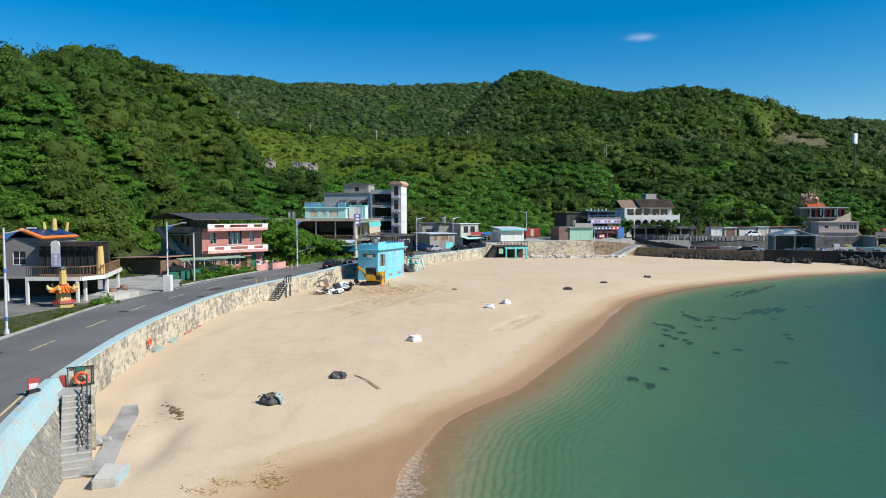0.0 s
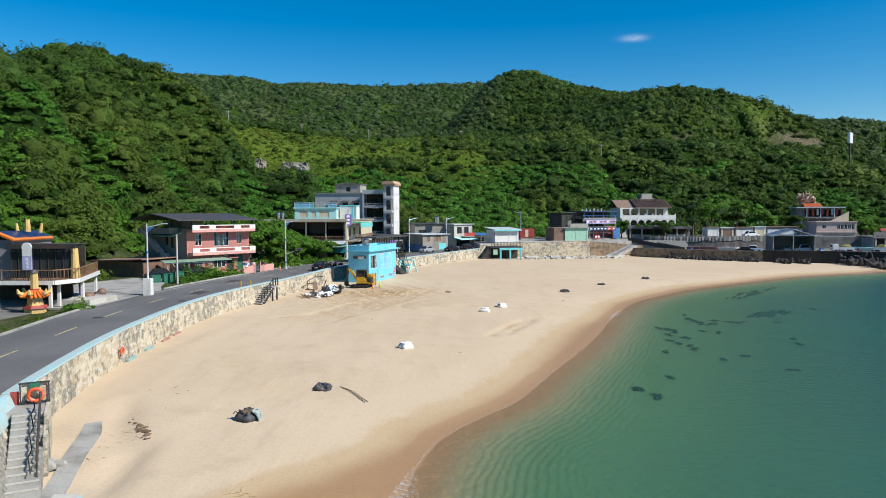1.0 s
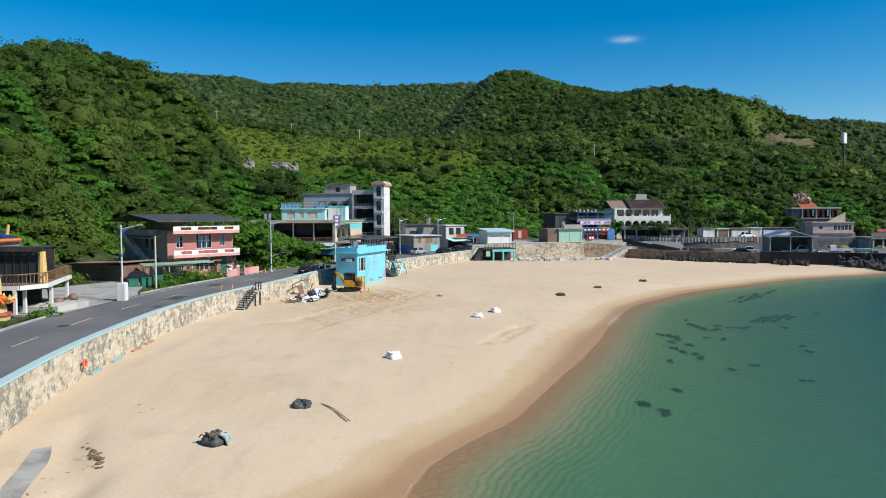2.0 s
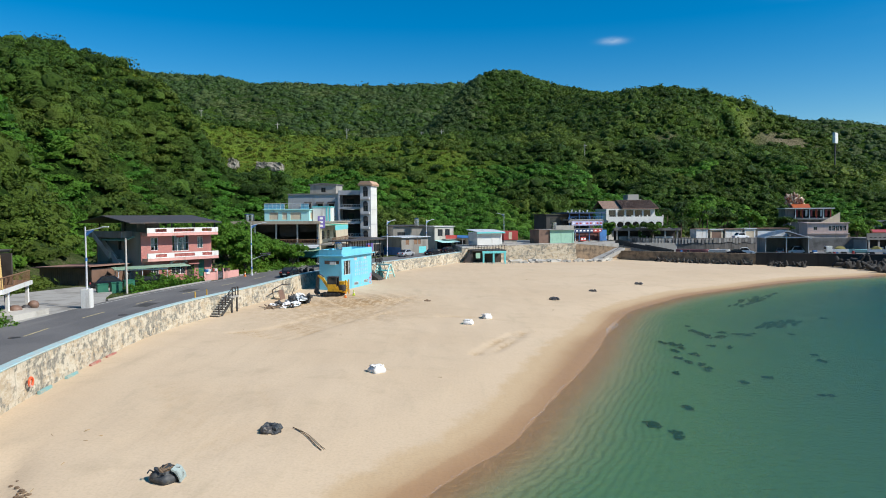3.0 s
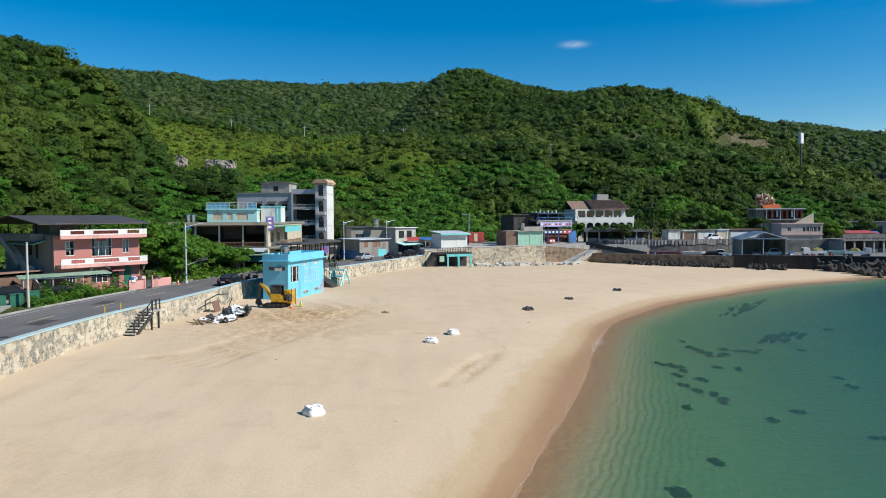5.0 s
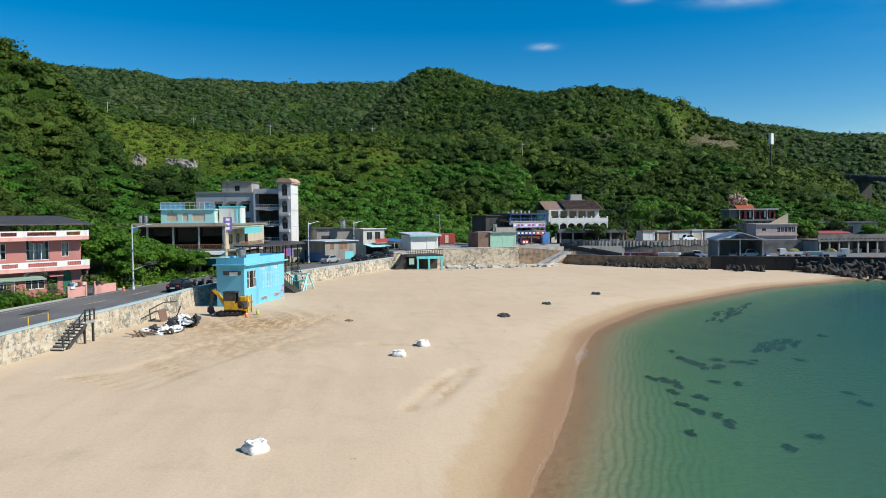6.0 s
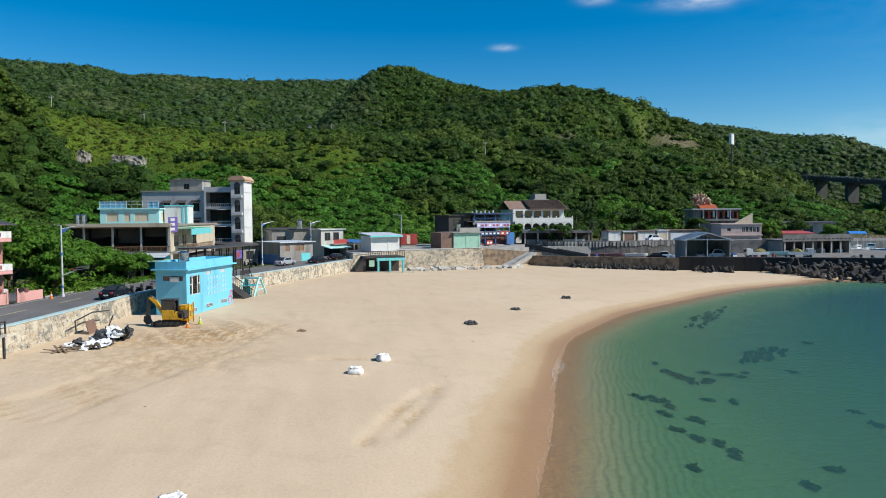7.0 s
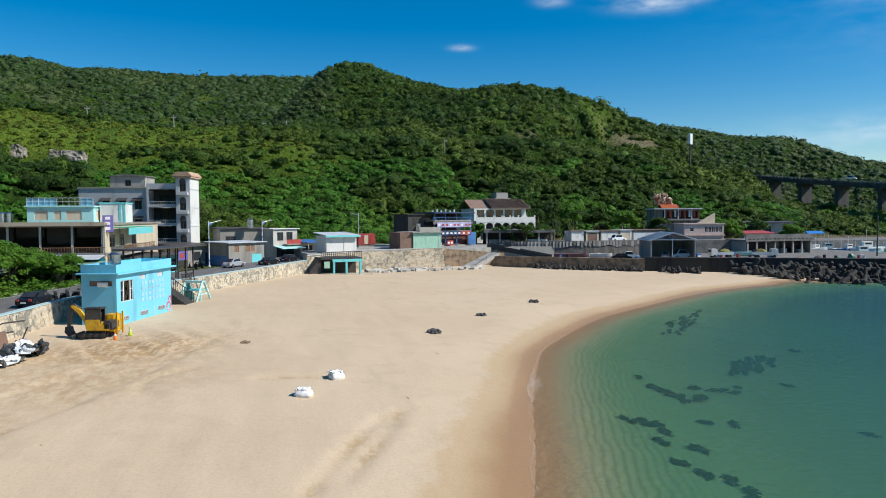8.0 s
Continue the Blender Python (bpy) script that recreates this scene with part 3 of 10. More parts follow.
HEIGHTS = [(0, 16, 34, 42, 38, 30, 24, 20), (0, 16, 36, 44, 38, 30, 24, 20), (0, 15, 34, 42, 38, 32, 26, 22), (0, 13, 27, 33, 32, 30, 28, 26), (0, 9, 20, 30, 35, 36, 32, 26),
           (0, 8, 17, 27, 34, 36, 32, 28), (0, 8, 17, 27, 35, 38, 34, 30), (0, 12, 23, 33, 40, 44, 42, 38), (0, 19, 30, 38, 46, 51, 48, 40), (0, 16, 29, 36, 42, 45, 44, 40), (0, 6, 12, 18, 24, 26, 24, 20),
           (0, 3, 5, 7, 8, 9, 9, 9), (0, 2, 3, 4, 5, 6, 6, 6)]
# ridge lines, as x, y, height and the width of the slope behind: the long far ridge, the peaked hill with its knoll and tail, the headland past the harbour
LEFT_RIDGE = [(-600, 740, 170, 150), (-506, 740, 169, 150), (-435, 740, 167, 150), (-364, 740, 164, 150), (-291, 740, 156, 150), (-227, 740, 150, 150), (-193, 740, 149, 150), (-172, 740, 142, 150), (-137, 740, 144, 150), (-103, 740, 142, 150), (-72, 740, 139.5, 150),
              (-11, 740, 141, 150), (33, 740, 142.5, 150), (51, 730, 137.5, 150), (71, 720, 129, 140), (96, 700, 114, 130), (140, 690, 90, 120)]
MAIN_RIDGE = [(22, 566, 78, 90), (34, 560, 86, 90), (42, 556, 101, 90), (49, 553, 114.5, 90), (64, 550, 117, 100), (80, 545, 112, 100), (97, 530, 103.5, 100), (114, 510, 96, 100), (128, 490, 91, 100), (135, 475, 89.5, 90), (148, 462, 89, 80), (170, 452, 84, 75),
              (188, 445, 78.5, 70), (206, 438, 73, 60), (214, 425, 66, 50), (217, 402, 49, 40), (227, 386, 43, 34), (231, 360, 38, 28), (229, 330, 28, 24), (227, 310, 18, 22), (228, 288, 8, 20)]
FAR_RIDGE = [(240, 690, 76, 150), (300, 686, 80, 150), (327, 680, 86, 150), (344, 670, 96.5, 150), (369, 665, 98, 150), (389, 655, 94, 150), (425, 640, 85, 150), (464, 625, 83.5, 150), (478, 615, 79.5, 150), (485, 600, 70.5, 140), (507, 580, 61.5, 140), (516, 555, 54, 130), (528, 515, 42, 120), (545, 460, 26, 100), (620, 380, 10, 90)]
# the steep bluff over the road, the grassy shoulder with the power poles, and spurs that run down the bluff
BLUFF = [(-100, 60, 38, 60), (-104, 100, 40.5, 60), (-103, 130, 43.5, 60), (-105, 150, 46.5, 60), (-107, 170, 50, 60), (-112, 185, 51.5, 60), (-111, 195, 53.5, 60), (-110, 205, 55.5, 60), (-109, 214, 58.8, 60), (-107, 222, 61.5, 60), (-104.5, 230, 62.5, 60), (-102, 242, 62, 60), (-100.5, 256, 59, 60),
         (-99, 266, 55, 60), (-97, 275, 48, 60), (-94, 283, 43, 60), (-90, 300, 36, 60)]
SHOULDER = [(-220, 352, 62, 70), (-160, 350, 60, 70), (-128, 345, 59.5, 70), (-109, 345, 56, 70), (-96, 345, 54.5, 70), (-81, 345, 51.5, 70), (-67, 345, 50, 70), (-57, 345, 48.5, 70), (-35, 345, 46, 70), (-25, 345, 46.5, 70), (-1, 345, 46, 70), (22, 350, 45, 70), (48, 356, 42, 70)]
SPURS = [([(-104, 214), (-88, 190), (-74, 172), (-64, 160)], 9.0, 8.0), ([(-104, 178), (-86, 152), (-70, 132), (-60, 120)], 8.0, 9.0), ([(-99, 250), (-82, 236), (-68, 226), (-58, 218)], 7.0, 9.0), ([(-100, 120), (-82, 104), (-66, 92)], 7.0, 9.0)]


def blurred(z, rounds):
    for _ in range(rounds):
        p = np.pad(z, 1, mode="edge")
        z = (p[:-2, 1:-1] + p[2:, 1:-1] + p[1:-1, :-2] + p[1:-1, 2:] + 2 * p[1:-1, 1:-1]) / 6
    return z


def ridge_form(line, front):
    """Height of a ridge: its crest line, falling away in front and, by each point's own width, behind."""
    d, s = along([p[:2] for p in line], LX, LY)
    k = np.arange(len(line))
    return (np.interp(s, k, [p[2] for p in line]) - 3.5) * np.exp(-(d / np.where(d > 0, np.interp(s, k, [p[3] for p in line]), front)) ** 2)


land_x = np.concatenate([np.arange(-700, -420, 20.0), np.arange(-420, -130, 8.0), np.arange(-130, 262, 4.0), np.arange(262, 700, 10.0), np.arange(700, 4300, 240.0)])
land_y = np.concatenate([np.arange(-1200, -100, 100.0), np.arange(-100, 20, 12.0), np.arange(20, 360, 4.0), np.arange(360, 900, 8.0), np.arange(900, 4300, 220.0)])
LX, LY = np.meshgrid(land_x, land_y, indexing="ij")
foot_d, foot_s = along(FOOT, LX, LY)
base_k = np.clip(np.floor(foot_s).astype(int), 0, len(FOOT) - 2)
profiles = np.array([[np.interp(d, RISE, row) for row in HEIGHTS] for d in np.arange(0, 401, 2.0)])
d_ix = np.clip((foot_d / 2).astype(int), 0, 200)
blend = foot_s - base_k
hill = profiles[d_ix, base_k] * (1 - blend) + profiles[d_ix, base_k + 1] * blend
hill = np.where(foot_d > 0, hill, 0)
hill = blurred(hill, 5)
hill = np.maximum(hill, ridge_form(LEFT_RIDGE, 190))
hill = np.maximum(hill, blurred(ridge_form(MAIN_RIDGE, 150) * np.clip((foot_d - 20) / 90, 0, 1), 1))
hill = np.maximum(hill, ridge_form(FAR_RIDGE, 95) * np.clip((LY - 330) / 120, 0, 1))
hill = np.maximum(hill, blurred(ridge_form(BLUFF, 37) * np.clip(foot_d / 22, 0, 1) ** 0.8, 1))
hill = np.maximum(hill, blurred(ridge_form(SHOULDER, 110) * np.clip(foot_d / 60, 0, 1) ** 0.8, 1))
for line, up, wide in SPURS:
    spur_d, spur_s = along(line, LX, LY)
    fade = np.clip((spur_s - 0.45) / 0.8, 0, 1) * np.clip((len(line) - 1 - spur_s) / 0.6, 0, 1)
    hill += fade * np.clip(foot_d / 10, 0, 1) * (up * np.exp(-(spur_d / wide) ** 2) - 1.1 * up * np.exp(-((spur_d + 1.7 * wide) / wide) ** 2))
gully = np.abs(fbm(LX, LY, 46, 3, 6.4))
rough_hill = fbm(LX, LY, 60, 5, 3.1) * 3.0 + fbm(LX, LY, 19, 3, 8.7) * 1.6 - (np.clip(0.36 - gully, 0, 1) * 26 - 2.2) * np.clip(foot_d / 40, 0, 1) * np.clip((430 - LY) / 80, 0.15, 1) * np.where((LX < 40) & (LY > 250), 0.15, 1)
crest = np.exp(-((along([p[:2] for p in BLUFF], LX, LY)[0] - 2) / 22) ** 2)
hill = hill + rough_hill * np.clip(hill / 22, 0, 1) * np.clip((500 - LY) / 130, 0.4, 1) * (1 - 0.75 * crest)
inland, _ = along(WALL + [(17.2, 184.6), (43, 191.2), (50.5, 194.0), (74, 169.2), (112, 151), (170, 124), (420, 10)], LX, LY)
level = 3.02 + np.clip((LX - 12) / 12, 0, 1) * np.clip((LY - 176) / 10, 0, 1) * np.clip((76 - LX) / 8, 0, 1) * 1.5
harbour = (LX > 60) & (foot_d < -6)
level = np.where((LX > 46) & (LX < 76) & (LY < 204), 1.5, level)
level = np.where(harbour & (LX < 76), np.minimum(level, 2.3), level)
level = np.where(harbour & (LX >= 76), 2.2, level)
level = np.where((LX > 132) & (foot_d < -32), -4.0, level)
LZ = np.where(hill > 0.3, level + hill, level)
LZ = np.where(inland < 3.0, -4.0, LZ)
LZ = np.where((LX > 900) & (LY < 200), -30.0, LZ)
LZ = np.where((LX < -60) & (LY < -60), np.maximum(LZ, 10), LZ)
# grass on the shoulder and its flank, a yellow patch and bare cut earth on the hill by the harbour
ragged = fbm(LX, LY, 30, 4, 5.5)
meadow = np.exp(-((LY - 312 - 0.10 * LX) / 42) ** 2) * np.clip((LX + 150) / 40, 0, 1) * np.clip((25 - LX) / 45, 0, 1)
meadow = np.maximum(meadow, np.exp(-(((LX - 174) / 10) ** 2 + ((LY - 412) / 7) ** 2)))
meadow = np.clip(meadow * 1.25 + ragged * 0.45, 0, 1) * (foot_d > 20)
bare = np.exp(-(((LX - 196) / 20) ** 2 + ((LY - 404) / 8) ** 2)) + np.exp(-(((LX - 121) / 9) ** 2 + ((LY - 361) / 3) ** 2))
bare = np.clip(bare * 1.5 - 0.25 + ragged * 0.4, 0, 1)
bare = np.maximum(bare, np.clip(1 - foot_d / 6, 0, 1) * (LX > 56))
village = np.clip(1 - foot_d / 4, 0, 1)
ground = new("ground", grid_mesh("ground", land_x, land_y, LZ, HILL, {"meadow": meadow, "village": village, "bare": bare}))
tagged(ground, "green wooded hillside rising behind the seaside village", "hillside", kind="structure")


def land_height(x, y):
    """Height of the ground sheet at places x, y."""
    i, j = np.clip(np.searchsorted(land_x, x) - 1, 0, len(land_x) - 2), np.clip(np.searchsorted(land_y, y) - 1, 0, len(land_y) - 2)
    u, v = (x - land_x[i]) / (land_x[i + 1] - land_x[i]), (y - land_y[j]) / (land_y[j + 1] - land_y[j])
    return (LZ[i, j] * (1 - u) * (1 - v) + LZ[i + 1, j] * u * (1 - v) + LZ[i, j + 1] * (1 - u) * v + LZ[i + 1, j + 1] * u * v)


slope_x, slope_y = np.gradient(LZ, land_x, land_y)
land_slope = np.hypot(slope_x, slope_y)


def slope_at(x, y):
    i, j = np.clip(np.searchsorted(land_x, x), 0, len(land_x) - 1), np.clip(np.searchsorted(land_y, y), 0, len(land_y) - 1)
    return land_slope[i, j]


def sheet_at(values, x, y):
    """A value of the ground sheet near places x, y."""
    i, j = np.clip(np.searchsorted(land_x, x), 0, len(land_x) - 1), np.clip(np.searchsorted(land_y, y), 0, len(land_y) - 1)
    return values[i, j]


# ---- beach and sea bed ----
shore_line = [tuple(p) for p in curve_points(SHORE, 4.0)]


def beach_height(x, y, shore):
    h = np.interp(shore, [-140, -60, -25, -10, 0, 3, 7, 14, 30, 60], [-2.6, -1.1, -0.40, -0.04, 0.30, 0.54, 0.87, 1.12, 1.36, 1.6])
    return h


beach_x = np.concatenate([np.arange(-60, -26, 6.0), np.arange(-26, 16, 0.42), np.arange(16, 60, 0.8), np.arange(60, 130, 2.0), np.arange(130, 700, 30.0), np.arange(700, 4300, 300.0)])
beach_y = np.concatenate([np.arange(-1200, -60, 120.0), np.arange(-60, 18, 3.0), np.arange(18, 62, 0.75), np.arange(62, 112, 0.45), np.arange(112, 130, 0.8), np.arange(130, 200, 1.6), np.arange(200, 300, 10.0), np.arange(300, 4300, 250.0)])
BX, BY = np.meshgrid(beach_x, beach_y, indexing="ij")
shore_d, _ = along(shore_line, BX, BY)
near_beach = (BX > -30) & (BX < 110) & (BY > 10) & (BY < 200)
relief = np.zeros_like(BX)
nb_x, nb_y = BX[near_beach], BY[near_beach]
relief[near_beach] = (fbm(nb_x, nb_y, 9, 3, 1.7) * 0.07 + fbm(nb_x * 1.0, nb_y * 0.22, 1.6, 2, 4.2) * 0.035) * np.clip((shore_d[near_beach] - 5) / 8, 0, 1)
BZ = beach_height(BX, BY, shore_d) + relief
# a scarp of washed-out sand below the wall, and churned ground where the digger works
scarp, _ = along([(-17.6, 47.0), (-17.0, 45.4), (-16.4, 43.2), (-14.9, 40.5), (-13.6, 39.0), (-12.9, 35.0), (-12.7, 32.6)], BX, BY)
BZ -= 0.32 * np.exp(-(((BX + 15.6) / 1.9) ** 2 + ((BY - 31.5) / 4.5) ** 2))
BZ -= np.clip((48 - BY) / 3, 0, 1) * np.clip((BY - 31) / 4, 0, 1) * (0.30 * np.exp(-((scarp + 0.7) / 0.8) ** 2) + 0.12 * np.exp(-((scarp + 2.2) / 1.6) ** 2))
BZ += 0.10 * np.sin(BX * 2.1 + BY) * np.exp(-(((BX + 8) / 7) ** 2 + ((BY - 106) / 7) ** 2))
BZ -= 0.45 * np.clip((BY - 150) / 22, 0, 1) * np.clip((BX - 10) / 12, 0, 1) * np.clip(shore_d / 12, 0, 1)
BZ = np.where(BX > 100, np.minimum(BZ, -1.5), BZ)
churn = np.exp(-(((BX + 8.5 - 0.3 * (BY - 102)) / 6.5) ** 2 + ((BY - 102.5) / 6.5) ** 2))
churn = np.maximum(churn, 0.5 * np.exp(-(((BX + 10) / 8) ** 2 + ((BY - 93) / 8) ** 2)))
sweeps = [[(-1.5 - 1.1 * k + 0.3 * (k % 2), 108 - 1.5 * k), (-4.2 - 1.2 * k, 97.5 - 1.2 * k), (-7.5 - 1.1 * k, 87 - 0.8 * k), (-11.5 - 1.0 * k, 76 + 0.6 * k)] for k in range(7)]
arc = [(-1 + 4 * math.sin(a), 90 + 4.5 * math.cos(a)) for a in (-2.4, -1.9, -1.4, -0.9, -0.4)]
# raked lines across the upper sand
RAKED = [[(-17.5 + 1.5 * k, 60.5 - 0.3 * k), (-14.6 + 1.3 * k, 56 - 0.5 * k), (-13.4 + 1.0 * k, 51.5 - 0.4 * k), (-13.8 + 0.8 * k, 47 - 0.2 * k)] for k in range(6)]
rutted = np.zeros_like(BX)
for rut in sweeps + [arc, [(4.6, 70.5), (6.6, 75.5), (8.9, 80.5)], [(6.0, 71.5), (8.0, 76), (10.0, 81.5)], [(2.0, 90.5), (5.5, 90.2), (8.8, 88.5)]] + RAKED:
    rut_d, _ = along([tuple(p) for p in curve_points(rut, 2.0)], BX, BY)
    rutted = np.maximum(rutted, np.exp(-(rut_d / 0.38) ** 2))
    churn = np.maximum(churn, (0.16 if rut in RAKED else 0.62) * np.exp(-(rut_d / 0.34) ** 2) * (0.55 + 0.45 * np.sin(BX * 0.9 + BY * 0.6)))
BZ -= 0.05 * churn * (np.sin(BX * 3.1 + BY * 1.7) + 0.6) + 0.13 * rutted * np.where(BY > 62, 1.0, 0.35) + 0.10 * churn * fbm(BX, BY, 1.6, 2, 6.3) * (np.abs(BY - 98) < 18)
beach = new("beach", grid_mesh("beach", beach_x, beach_y, BZ, SAND, {"shore": shore_d, "churn": churn, "soak": shore_d - 4.2 * np.clip((41 - BY) / 8, 0, 1) - 0.9 * np.exp(-((BY - 72) / 8) ** 2)}))
tagged(beach, "pale golden sand beach, wet brown along the waterline", "beach", kind="structure")


def sand_height(x, y):
    i, j = int(np.clip(np.searchsorted(beach_x, x) - 1, 0, len(beach_x) - 2)), int(np.clip(np.searchsorted(beach_y, y) - 1, 0, len(beach_y) - 2))
    u, v = (x - beach_x[i]) / (beach_x[i + 1] - beach_x[i]), (y - beach_y[j]) / (beach_y[j + 1] - beach_y[j])
    return float(BZ[i, j] * (1 - u) * (1 - v) + BZ[i + 1, j] * u * (1 - v) + BZ[i, j + 1] * (1 - u) * v + BZ[i + 1, j + 1] * u * v)


sea_x = np.concatenate([np.arange(-60, -10, 10.0), np.arange(-10, 130, 1.5), np.arange(130, 700, 20.0), np.arange(700, 4300, 300.0)])
sea_y = np.concatenate([np.arange(-1200, -60, 120.0), np.arange(-60, 20, 4.0), np.arange(20, 170, 1.5), np.arange(170, 330, 12.0)])
SX, SY = np.meshgrid(sea_x, sea_y, indexing="ij")
sea_d, _ = along(shore_line, SX, SY)
deep = np.interp(-sea_d, [0.0, 2.0, 6.0, 14.0, 26.0, 45.0, 90.0], [0.0, 0.09, 0.30, 0.50, 0.63, 0.75, 0.92])
deep = np.minimum(deep + 0.16 * np.clip((SY - 85) / 45, 0, 1) * np.clip(-sea_d / 12, 0, 1), 0.97)
deep = np.where(SX > 128, 0.97, deep)
SZ = SEA + 0.005 * np.sin(SX * 0.9 + 0.5 * SY) * np.clip(-sea_d / 6, 0, 1)
sea = new("sea", grid_mesh("sea", sea_x, sea_y, SZ, WATER, {"deep": deep}))
tagged(sea, "clear shallow sea, green over sand and teal further out", "sea", kind="structure")

# ---- sea wall, road, promenade ----
wall_line = curve_points(WALL, 1.0)
seg = np.linalg.norm(np.diff(wall_line, axis=0), axis=1)
wall_len = np.concatenate([[0], np.cumsum(seg)])


def wall_at(s):
    """Place on the wall's outer edge at s metres along it, and the direction towards the sea."""
    x, y = np.interp(s, wall_len, wall_line[:, 0]), np.interp(s, wall_len, wall_line[:, 1])
    x2, y2 = np.interp(s + 0.5, wall_len, wall_line[:, 0]), np.interp(s + 0.5, wall_len, wall_line[:, 1])
    x1, y1 = np.interp(s - 0.5, wall_len, wall_line[:, 0]), np.interp(s - 0.5, wall_len, wall_line[:, 1])
    d = Vector((x2 - x1, y2 - y1, 0)).normalized()
    return Vector((float(x), float(y), 0)), d, Vector((d.y, -d.x, 0))


def wall_top(s):
    return float(np.interp(s, [0, 20, 60, 150, 190, 220], [3.75, 3.65, 3.62, 3.62, 4.0, 4.6]))


def near_on_wall(y):
    return float(np.interp(y, wall_line[:, 1], wall_len))


def strip(name, s0, s1, step, section, material):
    """A section (distance to the sea, height above the wall's top) carried along the wall."""
    bm = bmesh.new()
    rows = []
    for s in np.arange(s0, s1 + 0.01, step):
        p, _, out = wall_at(s)
        zt = wall_top(s)
        rows.append([bm.verts.new((p + out * o + Vector((0, 0, zt + h if rel else h)))) for o, h, rel in section])
    k = len(section)
    for a, b in zip(rows, rows[1:]):
        for i in range(k):
            j = (i + 1) % k
            bm.faces.new((a[i], b[i], b[j], a[j]))
    bm.faces.new(rows[0])
    bm.faces.new(rows[-1][::-1])
    bmesh.ops.recalc_face_normals(bm, faces=bm.faces[:])
    return bm


S_END = float(wall_len[-1])
sea_wall = solo("sea_wall", strip("sea_wall", 0, S_END, 1.5, [(-0.55, -0.06, True), (0.0, -0.06, True), (0.42, -3.0, False), (-0.55, -3.0, False)], FLAKED), FLAKED,
                "rubble stone sea wall with flaking cream wash", "sea wall", kind="structure")
# blue coping; by the first steps the blue runs down over the face
s_first = near_on_wall(37.6)
part("coping", strip("coping", s_first + 1.2, S_END, 1.2, [(-0.60, -0.06, True), (0.05, -0.06, True), (0.06, 0.0, True), (0.03, 0.03, True), (-0.60, 0.04, True)], CAP_BLUE), CAP_BLUE, sea_wall, "faded light blue painted coping")
part("coping", strip("coping", 0, s_first + 1.1, 1.1, [(-0.62, -0.3, True), (-0.62, 0.12, True), (-0.2, 0.15, True), (0.0, 0.10, True), (0.36, -0.85, True), (0.3, -1.0, True)], CAP_BLUE), CAP_BLUE, sea_wall, "light blue painted parapet running down over the wall")

# by the first steps the wall has a sloping plastered face
part("plastered_face", strip("plastered_face", 0, s_first - 0.2, 1.1, [(-0.1, -0.7, True), (0.32, -0.8, True), (1.0, -2.0, True), (1.75, 0.2, False), (1.75, -2.0, False), (-0.1, -2.0, False)], FLAKED_GREY), FLAKED_GREY, sea_wall, "sloping wall face of grey plaster with flaking cream wash")
# wall stones, course by course
rng = random.Random(5)


def stone_mesh(w, h, seed):
    r = random.Random(seed)
    bm = bmesh.new()
    lo, hi = [], []
    cut = min(w, h) * 0.16
    ring = [(-w / 2 + cut, -h / 2), (w / 2 - cut, -h / 2), (w / 2, -h / 2 + cut), (w / 2, h / 2 - cut), (w / 2 - cut, h / 2), (-w / 2 + cut, h / 2), (-w / 2, h / 2 - cut), (-w / 2, -h / 2 + cut)]
    for x, z in ring:
        x, z = x + r.uniform(-0.07, 0.07) * w, z + r.uniform(-0.08, 0.08) * h
        lo.append(bm.verts.new((x, -0.12, z)))
        hi.append(bm.verts.new((x * 0.96, 0.03 + r.uniform(0, 0.035), z * 0.95)))
    bm.faces.new(hi[::-1])
    for i in range(8):
        j = (i + 1) % 8
        bm.faces.new((lo[i], lo[j], hi[j], hi[i]))
    bmesh.ops.recalc_face_normals(bm, faces=bm.faces[:])
    return link_mesh("stone", bm, STONE)


stone_kinds = [stone_mesh(w, h, 100 + k) for k, (w, h) in enumerate(((0.55, 0.42), (0.8, 0.45), (1.05, 0.48), (0.7, 0.5), (0.95, 0.42), (1.25, 0.5), (0.45, 0.38), (0.62, 0.52)))]
stone_width = (0.55, 0.8, 1.05, 0.7, 0.95, 1.25, 0.45, 0.62)
stone_rows, joined_v, joined_f = [], [], []
for course in range(6):
    s = 6.0 + rng.uniform(0, 0.5)
    while s < S_END - 0.6:
        k = rng.randrange(8)
        w = stone_width[k]
        zc = wall_top(s) - 0.36 - course * 0.45 + rng.uniform(-0.05, 0.05)
        stone_rows.append((s + w / 2, zc, k, rng.uniform(-4, 4), rng.uniform(0.9, 1.08), rng.uniform(-0.03, 0.05)))
        s += w * 0.985
stone_rows = [r for r in stone_rows if r[1] > 0.7 and r[0] > s_first + 0.2]


def stone_pose(r):
    p, d, out = wall_at(r[0])
    lean = 0.42 * (wall_top(r[0]) - r[1]) / (wall_top(r[0]) + 3.0)
    m = Matrix((d, out, Vector((0, 0, 1)))).transposed().to_4x4()
    sunk = float(np.interp(r[0] - s_first, [0, 16, 42], [0.095, 0.08, 0.045]))
    m.translation = p + out * (lean + r[5] - sunk) + Vector((0, 0, r[1]))
    return m @ pose(0, 0, 0, 0, r[3], 0) @ Matrix.Scale(r[4] * 1.05, 4)


def near_stones():
    first = [r for r in stone_rows if near_on_wall(33) < r[0] < near_on_wall(74)]
    return sorted(first, key=lambda r: r[0])[:300]


